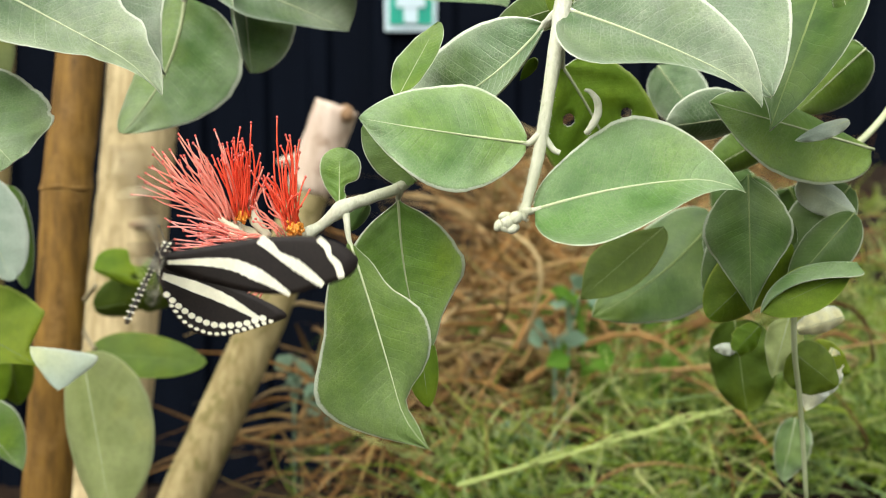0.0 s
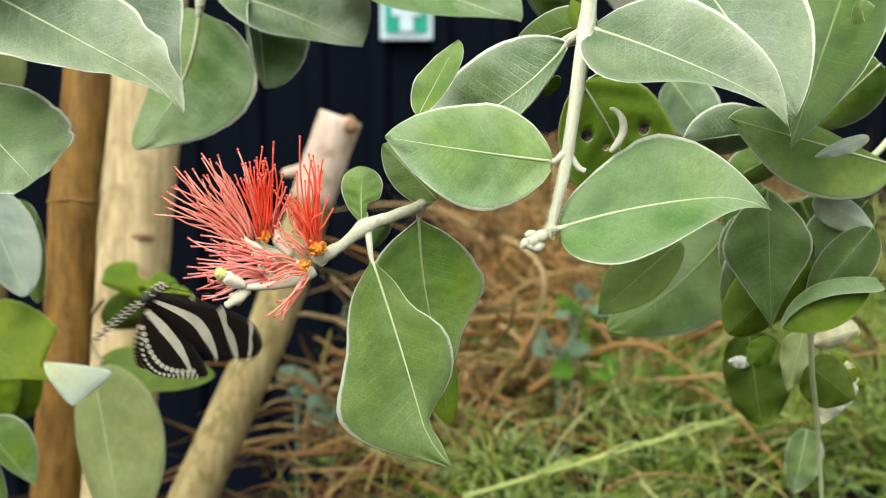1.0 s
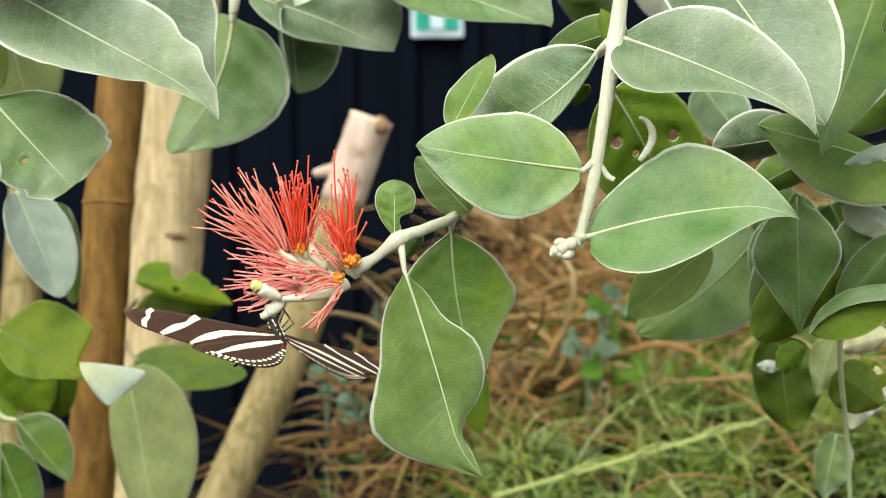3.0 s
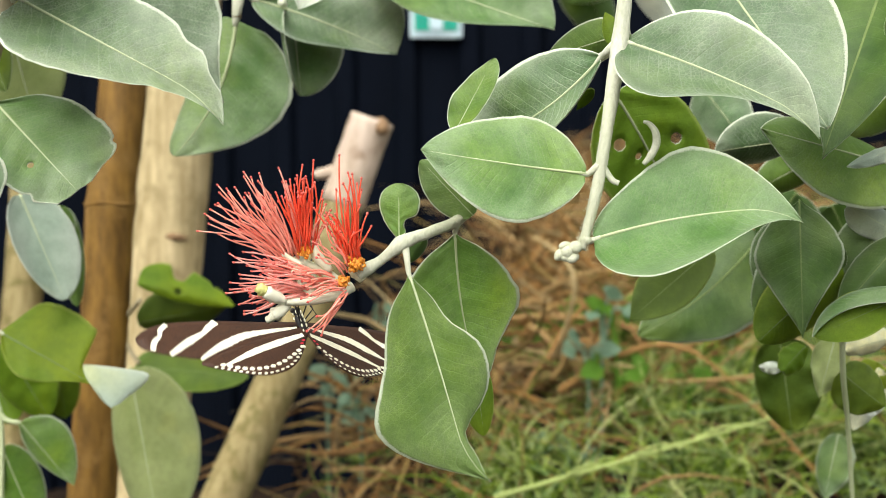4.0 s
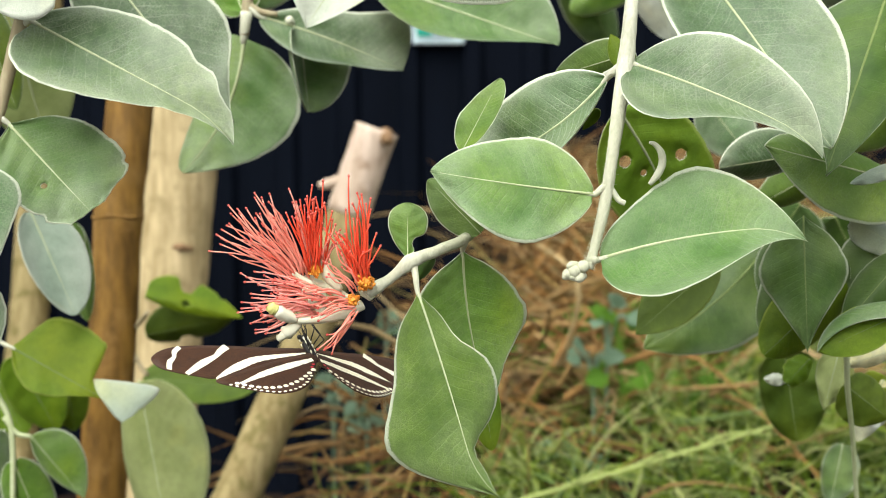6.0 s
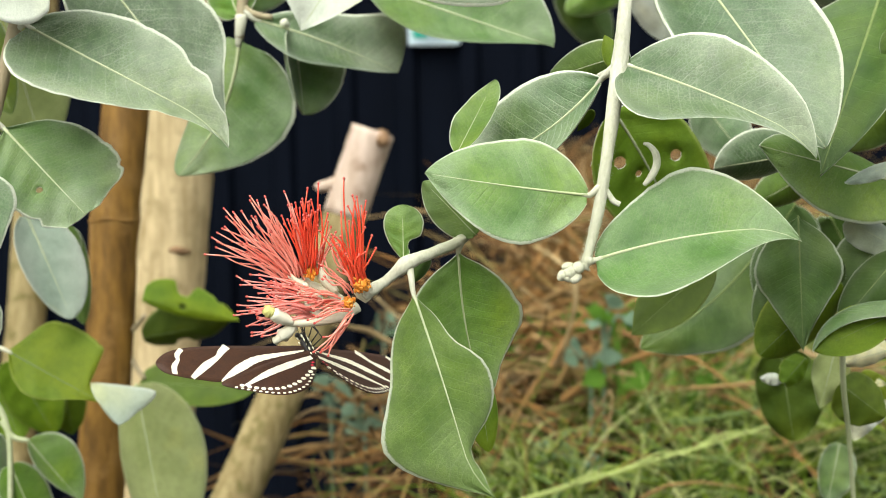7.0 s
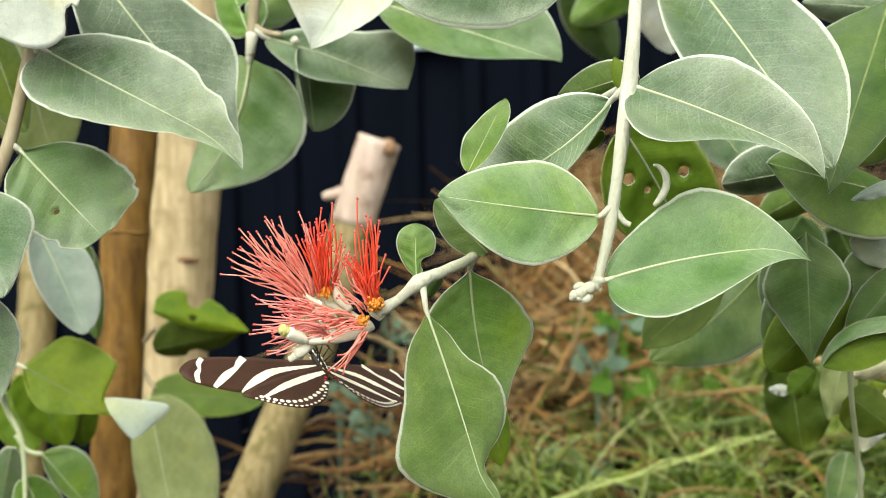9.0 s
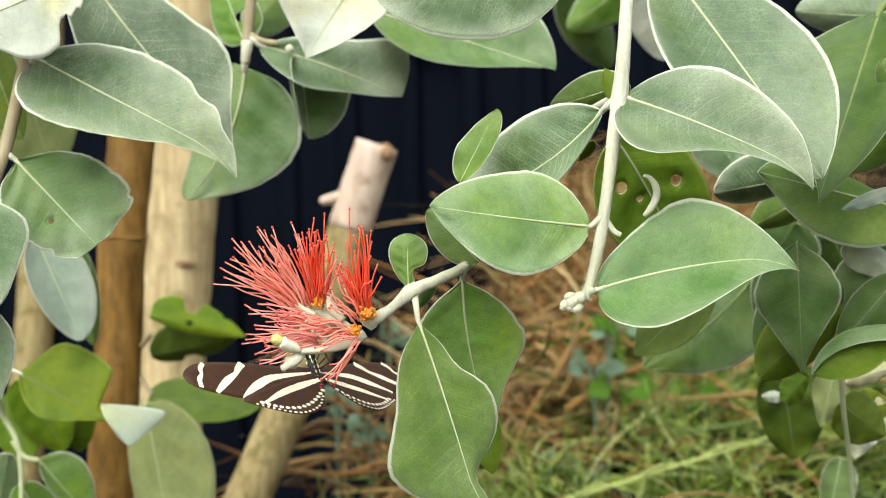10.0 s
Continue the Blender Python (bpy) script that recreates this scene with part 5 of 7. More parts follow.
butterfly = thing("butterfly", (-0.06, 0.32, 0.80), "dark brown butterfly with cream striped wings at the red flower", "butterfly")
wings_left = [make_wing(butterfly, -1, "forewing"), make_wing(butterfly, -1, "hindwing")]
wings_right = [make_wing(butterfly, 1, "forewing"), make_wing(butterfly, 1, "hindwing")]


def local(name, bm, mat, parent, label=""):
    ob = part(name, bm, mat, None, label)
    ob.parent = parent
    return ob


bm = bmesh.new()
tube(bm, [Vector((0, y * MM, z * MM)) for y, z in ((4.2, 0.8), (3.4, 0.9), (1.5, 0.9), (-1, 0.7), (-3.2, 0.5))], [0.8 * MM, 1.2 * MM, 1.45 * MM, 1.3 * MM, 0.9 * MM], 12, 0.08)
local("thorax", bm, M_BODY, butterfly)
bm = bmesh.new()
seg = [(-3.0 - 0.85 * i, 0.6 - 0.006 * i * i) for i in range(22)]
tube(bm, [Vector((0, y * MM, z * MM)) for y, z in seg], [0.72 * (1 - 0.35 * abs(i - 10) / 12) * MM for i in range(22)], 10)
abdomen = local("abdomen", bm, M_BODY, butterfly)
bm = bmesh.new()
for i in range(2, 21, 2):
    for sx in (-1, 1):
        y, z = seg[i]
        bmesh.ops.create_icosphere(bm, subdivisions=1, radius=0.34 * MM, matrix=Matrix.Translation((sx * 0.55 * MM, y * MM, (z + 0.42) * MM)))
local("spot_stripe", bm, M_BAND, abdomen, "cream spots")
bm = bmesh.new()
bmesh.ops.create_uvsphere(bm, u_segments=14, v_segments=10, radius=1.1 * MM, matrix=Matrix.Translation((0, 5.0 * MM, 0.9 * MM)))
for sx in (-1, 1):
    bmesh.ops.create_uvsphere(bm, u_segments=10, v_segments=8, radius=0.75 * MM, matrix=Matrix.Translation((sx * 0.95 * MM, 5.8 * MM, 1.2 * MM)))
head = local("head", bm, M_BODY, butterfly)
bm = bmesh.new()
for sx in (-1, 1):
    for y, z, k in ((5.2, 1.9, 1.0), (3.6, 2.1, 0.9), (1.8, 2.2, 0.9), (-0.5, 1.9, 0.8), (4.6, 0.0, 1.1), (3.2, -0.3, 1.3), (1.6, -0.4, 1.2), (0.0, -0.4, 1.1), (-1.6, -0.3, 0.9)):
        bmesh.ops.create_icosphere(bm, subdivisions=1, radius=1, matrix=Matrix.LocRotScale((sx * 0.72 * MM, y * MM, z * MM), None, (0.30 * k * MM, 0.62 * k * MM, 0.30 * k * MM)))
local("pale_marking", bm, M_BAND, butterfly, "white marks on head and thorax")
for sx in (-1, 1):
    bm = bmesh.new()
    tube(bm, curve_points([(sx * 0.5 * MM, 6.2 * MM, 0.6 * MM), (sx * 3 * MM, 11 * MM, -1.5 * MM), (sx * 5.5 * MM, 16 * MM, -3.5 * MM), (sx * 7.5 * MM, 19.5 * MM, -4.5 * MM)], 6), [0.11 * MM] * 14 + [0.13 * MM, 0.2 * MM, 0.28 * MM, 0.3 * MM, 0.2 * MM], 6)
    local("antenna", bm, M_BODY, butterfly)
    for y0, dx, dy in ((3.0, 1.5, 4.0), (1.6, 2.6, 2.0), (0.4, 3.0, 0.3)):
        bm = bmesh.new()
        tube(bm, [Vector((sx * 0.7 * MM, y0 * MM, -0.1 * MM)), Vector((sx * dx * MM, (y0 + dy * 0.4 + 1.0) * MM, -3.4 * MM)), Vector((sx * dx * 0.8 * MM, (y0 + dy + 5.0) * MM, -2.6 * MM)), Vector((sx * dx * 0.7 * MM, (y0 + dy + 7.5) * MM, -3.6 * MM))], (0.24 * MM, 0.19 * MM, 0.14 * MM, 0.1 * MM), 5)
        local("leg", bm, M_BODY, butterfly)


# ---------------------------------------------------------------- sign on the wall
M_SIGN_W = grained("sign_white", (0.46, 0.60, 0.64), (0.55, 0.68, 0.70), 40.0, (1, 1, 1), 0.35, 0.05, 0.001, 0.4, 6.0, (0.44, 0.58, 0.62))
M_SIGN_G = grained("sign_green", (0.0, 0.26, 0.17), (0.01, 0.32, 0.22), 40.0, (1, 1, 1), 0.35, 0.05, 0.001, 0.4, 6.0, (0.0, 0.24, 0.16))


def slab(name, x0, x1, z0, z1, y0, y1, mat, parent, label="", bev=0.002):
    bm = bmesh.new()
    bmesh.ops.create_cube(bm, size=1, matrix=Matrix.LocRotScale(((x0 + x1) / 2, (y0 + y1) / 2, (z0 + z1) / 2), None, (x1 - x0, y1 - y0, z1 - z0)))
    bmesh.ops.bevel(bm, geom=list(bm.edges), offset=bev, segments=2, affect="EDGES")
    return part(name, bm, mat, parent, label, smooth=False)

sign = thing("exit_sign", (-0.0129, 2.92, 1.0992), "small square green and white safety sign on the dark wall", "sign")
slab("plate", -0.0746, 0.0488, 1.0992, 1.2250, 2.908, 2.9275, M_SIGN_W, sign, "pale plate with rounded corners")
slab("green_panel", -0.0636, 0.0378, 1.1152, 1.2126, 2.903, 2.9079, M_SIGN_G, sign, "green panel", 0.001)
slab("symbol", -0.0289, 0.0031, 1.1172, 1.1742, 2.899, 2.9029, M_SIGN_W, sign, "white symbol", 0.001)
slab("symbol", -0.0469, 0.0211, 1.1542, 1.1772, 2.897, 2.8989, M_SIGN_W, sign, "white symbol", 0.001)


# ---------------------------------------------------------------- dry needles, grass and weeds on the bank
def strand_material(name, cols, rough=0.8, through=0.15):
    m, n, l, bs = material(name, rough, 0.2)
    geo = n.new("ShaderNodeNewGeometry")
    k = n.new("ShaderNodeValToRGB")
    while len(k.color_ramp.elements) < len(cols):
        k.color_ramp.elements.new(0.5)
    for i, (e, c) in enumerate(zip(k.color_ramp.elements, cols)):
        e.position, e.color = i / (len(cols) - 1), (*c, 1)
    l.new(geo.outputs["Random Per Island"], k.inputs[0])
    col = mix(n, l, calc(n, l, "MULTIPLY", noise_tex(n, l, 60.0, 3.0), 0.5), k.outputs[0], cols[0])
    l.new(col, bs.inputs["Base Color"])
    tr = n.new("ShaderNodeBsdfTranslucent")
    l.new(col, tr.inputs["Color"])
    mx = n.new("ShaderNodeMixShader")
    mx.inputs[0].default_value = through
    l.new(bs.outputs[0], mx.inputs[1])
    l.new(tr.outputs[0], mx.inputs[2])
    l.new(mx.outputs[0], n["Material Output"].inputs["Surface"])
    return m


M_STRAW = strand_material("dry_needles", ((0.06, 0.030, 0.009), (0.34, 0.175, 0.048), (0.50, 0.34, 0.14), (0.19, 0.088, 0.026), (0.26, 0.24, 0.08), (0.42, 0.22, 0.065), (0.58, 0.45, 0.22), (0.11, 0.055, 0.017)))
M_GRASS = strand_material("feathery_grass", ((0.06, 0.12, 0.006), (0.03, 0.06, 0.004), (0.44, 0.58, 0.07), (0.14, 0.26, 0.015), (0.82, 0.86, 0.38), (0.28, 0.42, 0.03), (0.34, 0.50, 0.22), (0.64, 0.74, 0.18)), 0.6, 0.35)
M_STALK = strand_material("pale_green_stalk", ((0.34, 0.42, 0.12), (0.44, 0.50, 0.19)), 0.6, 0.1)
M_WEED = strand_material("weed_leaf", ((0.05, 0.16, 0.01), (0.17, 0.34, 0.04), (0.08, 0.22, 0.015)), 0.5, 0.3)
M_BLUEWEED = strand_material("grey_weed_leaf", ((0.20, 0.32, 0.20), (0.26, 0.38, 0.27)), 0.6, 0.2)


def blades(name, count, seed, area, length, width, lean, lift, mat, label, category, want=None, sides=3, arch=0.5, coarse=0.0, tuft=1):
    """Many thin bent strands lying on or standing in the bank, one object; tuft: so many spring from one root."""
    rnd = random.Random(seed)
    verts, faces = [], []
    done = 0
    while done < count:
        if done % tuft == 0:
            x, y = rnd.uniform(area[0], area[1]), rnd.uniform(area[2], area[3])
            if want and rnd.random() > want(x, y):
                continue
            spray, tall = rnd.uniform(0, 2 * math.pi), rnd.uniform(0.7, 1.3)
            root = Vector((x, y, ground_height(x, y) + rnd.uniform(*lift)))
        done += 1
        big = rnd.random() < coarse
        ln = length * rnd.uniform(0.5, 1.3) * (1.7 if big else 1) * tall
        az, up = rnd.uniform(0, 2 * math.pi), radians(rnd.uniform(*lean) * (0.3 if big else 1))
        if tuft > 1:
            az = spray + rnd.gauss(0, 0.9)
        d = Vector((math.cos(az) * math.cos(up), math.sin(az) * math.cos(up), math.sin(up)))
        side = d.cross(Vector((0, 0, 1))).normalized()
        curl = Vector((rnd.uniform(-1, 1), rnd.uniform(-1, 1), rnd.uniform(-0.9, 0.3))) * (arch * ln * (1.3 if big else 1))
        twist = (side * rnd.uniform(-1, 1) + Vector((0, 0, rnd.uniform(-0.4, 0.6)))) * (0.5 * arch * ln)
        p0 = root + Vector((rnd.gauss(0, 1), rnd.gauss(0, 1), 0)) * (0.004 if tuft > 1 else 0)
        n0 = len(verts)
        w = width * rnd.uniform(0.6, 1.3) * (1.6 if big else 1)
        m = 7
        for i in range(m + 1):
            t = i / m
            c = p0 + d * (ln * t) + curl * (t * t) + twist * math.sin(math.pi * t)
            up2 = side.cross(d)
            r = w * (1 - 0.7 * t * t)
            for k in range(sides):
                a = 2 * math.pi * k / sides
                verts.append(c + side * (r * math.cos(a)) + up2 * (r * math.sin(a)))
        for i in range(m):
            for k in range(sides):
                a, b = n0 + i * sides + k, n0 + i * sides + (k + 1) % sides
                faces.append((a, b, b + sides, a + sides))
    me = bpy.data.meshes.new(name)
    me.from_pydata([tuple(v) for v in verts], [], faces)
    me.materials.append(mat)
    me.polygons.foreach_set("use_smooth", [True] * len(me.polygons))
    ob = new(name, me)
    return tagged(ob, label, category, kind="stuff")


def straw_here(x, y):
    if x < -0.075 + 0.06 * (y - 1.0) or (x < 0.10 and y > 1.35):
        return 0.0
    heap = 0.65 + 0.9 * noise.noise(Vector((x * 7, y * 7, 8)))
    return max(0.3, min(1.0, heap)) * max(0.09, min(1.0, 1.1 - max(0.0, (x - 0.10 - (y - 1.05) * 0.45) * 6.0)))


def grass_here(x, y):
    patchy = max(0.03, min(1.0, 0.40 + 2.2 * noise.noise(Vector((x * 9, y * 9, 3)))))
    patchy *= max(0.15, min(1.0, 1 - (y - 1.12) * 4))
    return patchy * max(0.015, min(1.0, (x - 0.08 - (y - 1.05) * 0.45) * 7 + 0.2))


blades("dry_needles", 2400, 1, (-0.42, 0.8, 0.85, 2.6), 0.10, 0.0012, (-10, 60), (0.0, 0.07), M_STRAW, "tangle of dry brown needles on the bank", "dry needles", straw_here, arch=1.1)
blades("dry_stalks", 900, 5, (-0.16, 0.40, 0.96, 2.0), 0.130, 0.0026, (-15, 55), (0.01, 0.09), M_STRAW, "bent dry stalks lying over the bank", "dry stalks", straw_here, sides=5, arch=0.8)
blades("feathery_grass", 14000, 3, (-0.1, 1.0, 0.80, 1.9), 0.060, 0.0010, (10, 80), (0.0, 0.05), M_GRASS, "fine yellow green feathery grass on the bank", "grass", grass_here, arch=0.8, coarse=0.04, tuft=12)


def weed(at, size, count, mat, seed, label):
    """A low weed: short stems with broad oval leaves."""
    rnd = random.Random(seed)
    foot = Vector((at[0], at[1], min(at[2], ground_height(at[0], at[1]))))
    ob = thing("weed", foot, label, "weed", "weeds on the bank")
    at = Vector(at)
    for _ in range(count):
        az, up = rnd.uniform(0, 2 * math.pi), radians(rnd.uniform(5, 70))
        d = Vector((math.cos(az) * math.cos(up), math.sin(az) * math.cos(up) - 0.3, math.sin(up)))
        a = at + d * size * rnd.uniform(0.2, 0.7)
        b = a + d * size * rnd.uniform(0.4, 0.9) + Vector((0, 0, -0.2 * size))
        n = Vector((rnd.uniform(-0.5, 0.5), -1, 0.9)).normalized()
        e = (b - a).normalized()
        s = n.cross(e).normalized()
        ln, w = (b - a).length, size * rnd.uniform(0.24, 0.42)
        bm = bmesh.new()
        rows = []
        for i in range(8):
            t = i / 7
            c = a.lerp(b, t) - n * (0.15 * ln * t * t)
            ww = w * math.sin(math.pi * min(0.98, 0.04 + 0.94 * t) ** 0.8)
            rows.append([bm.verts.new(c + s * (ww * k) + n * (abs(k) * ww * 0.25)) for k in (-1, -0.5, 0, 0.5, 1)])
        for r0, r1 in zip(rows, rows[1:]):
            for k in range(4):
                bm.faces.new((r0[k], r0[k + 1], r1[k + 1], r1[k]))
        bmesh.ops.solidify(bm, geom=list(bm.faces), thickness=0.0006)
        part("leaf", bm, mat, ob)
        bm = bmesh.new()
        tube(bm, curve_points((foot, foot.lerp(at, 0.7), at.lerp(a, 0.5), a), 3), (0.0013, 0.0007), 5)
        part("stem", bm, mat, ob)
    return ob

weed((0.1668, 1.2015, 0.6462), 0.085, 16, M_WEED, 40, "bright green broad leaved weed on the bank")
weed((0.1681, 1.3675, 0.6429), 0.07, 11, M_WEED, 41, "bright green broad leaved weed on the bank")
weed((0.1464, 1.4683, 0.6554), 0.055, 8, M_BLUEWEED, 42, "grey green weed among the needles")
weed((0.2431, 1.1992, 0.6163), 0.055, 9, M_WEED, 43, "bright green broad leaved weed on the bank")
weed((-0.0739, 1.0652, 0.6108), 0.03, 6, M_BLUEWEED, 44, "grey green weed among the needles")
weed((-0.1070, 1.0993, 0.6220), 0.03, 6, M_BLUEWEED, 45, "grey green weed among the needles")
weed((-0.0741, 1.4332, 0.6373), 0.04, 7, M_BLUEWEED, 46, "grey green weed among the needles")
weed((0.1413, 0.9850, 0.7078), 0.024, 5, M_WEED, 47, "bright green broad leaved weed on the bank")
weed((0.1467, 0.9850, 0.6654), 0.036, 5, M_WEED, 48, "bright green broad leaved weed on the bank")
weed((0.2029, 0.9900, 0.6530), 0.026, 6, M_WEED, 49, "bright green broad leaved weed on the bank")
weed((0.1188, 0.9850, 0.6791), 0.024, 5, M_BLUEWEED, 50, "grey green weed among the needles")
weed((0.3171, 1.2671, 0.6316), 0.06, 9, M_WEED, 51, "bright green broad leaved weed on the bank")
weed((0.1297, 0.9850, 0.7141), 0.026, 5, M_BLUEWEED, 52, "grey green weed among the needles")
weed((0.1016, 0.9700, 0.6002), 0.03, 6, M_BLUEWEED, 53, "grey green weed among the needles")


def pale_stalk(pts, r):
    ob = thing("grass_stalk", pts[0], "long pale green stalk leaning over the grass", "grass stalk", "stalks over the grass")
    bm = bmesh.new()
    tube(bm, curve_points(pts, 6), (r * 0.8, r * 0.65, r * 0.4), 6, 0.1)
    part("stalk", bm, M_STALK, ob)
    for k in range(1, 4):
        p = Vector(pts[0]).lerp(Vector(pts[-1]), k / 4.5)
        bm = bmesh.new()
        tube(bm, curve_points((p, p + Vector((0.02, -0.01, 0.012)), p + Vector((0.05, -0.015, 0.004 * k))), 4), (r * 0.6, r * 0.15), 4)
        part("leaf", bm, M_STALK, ob)
    return ob

# long pale stalks leaning over the grass
pale_stalk(((0.0323, 0.7900, 0.6175), (0.1109, 0.8100, 0.6338), (0.1555, 0.8200, 0.6438), (0.1970, 0.8300, 0.6526), (0.2443, 0.8500, 0.6610)), 0.0024)
pale_stalk(((0.2155, 1.0654, 0.6077), (0.2654, 1.0825, 0.6121), (0.3219, 1.0994, 0.6146), (0.4053, 1.1160, 0.6126)), 0.0025)
pale_stalk(((0.1176, 1.2507, 0.6384), (0.1520, 1.1992, 0.6181), (0.1916, 1.1646, 0.6018)), 0.0030)


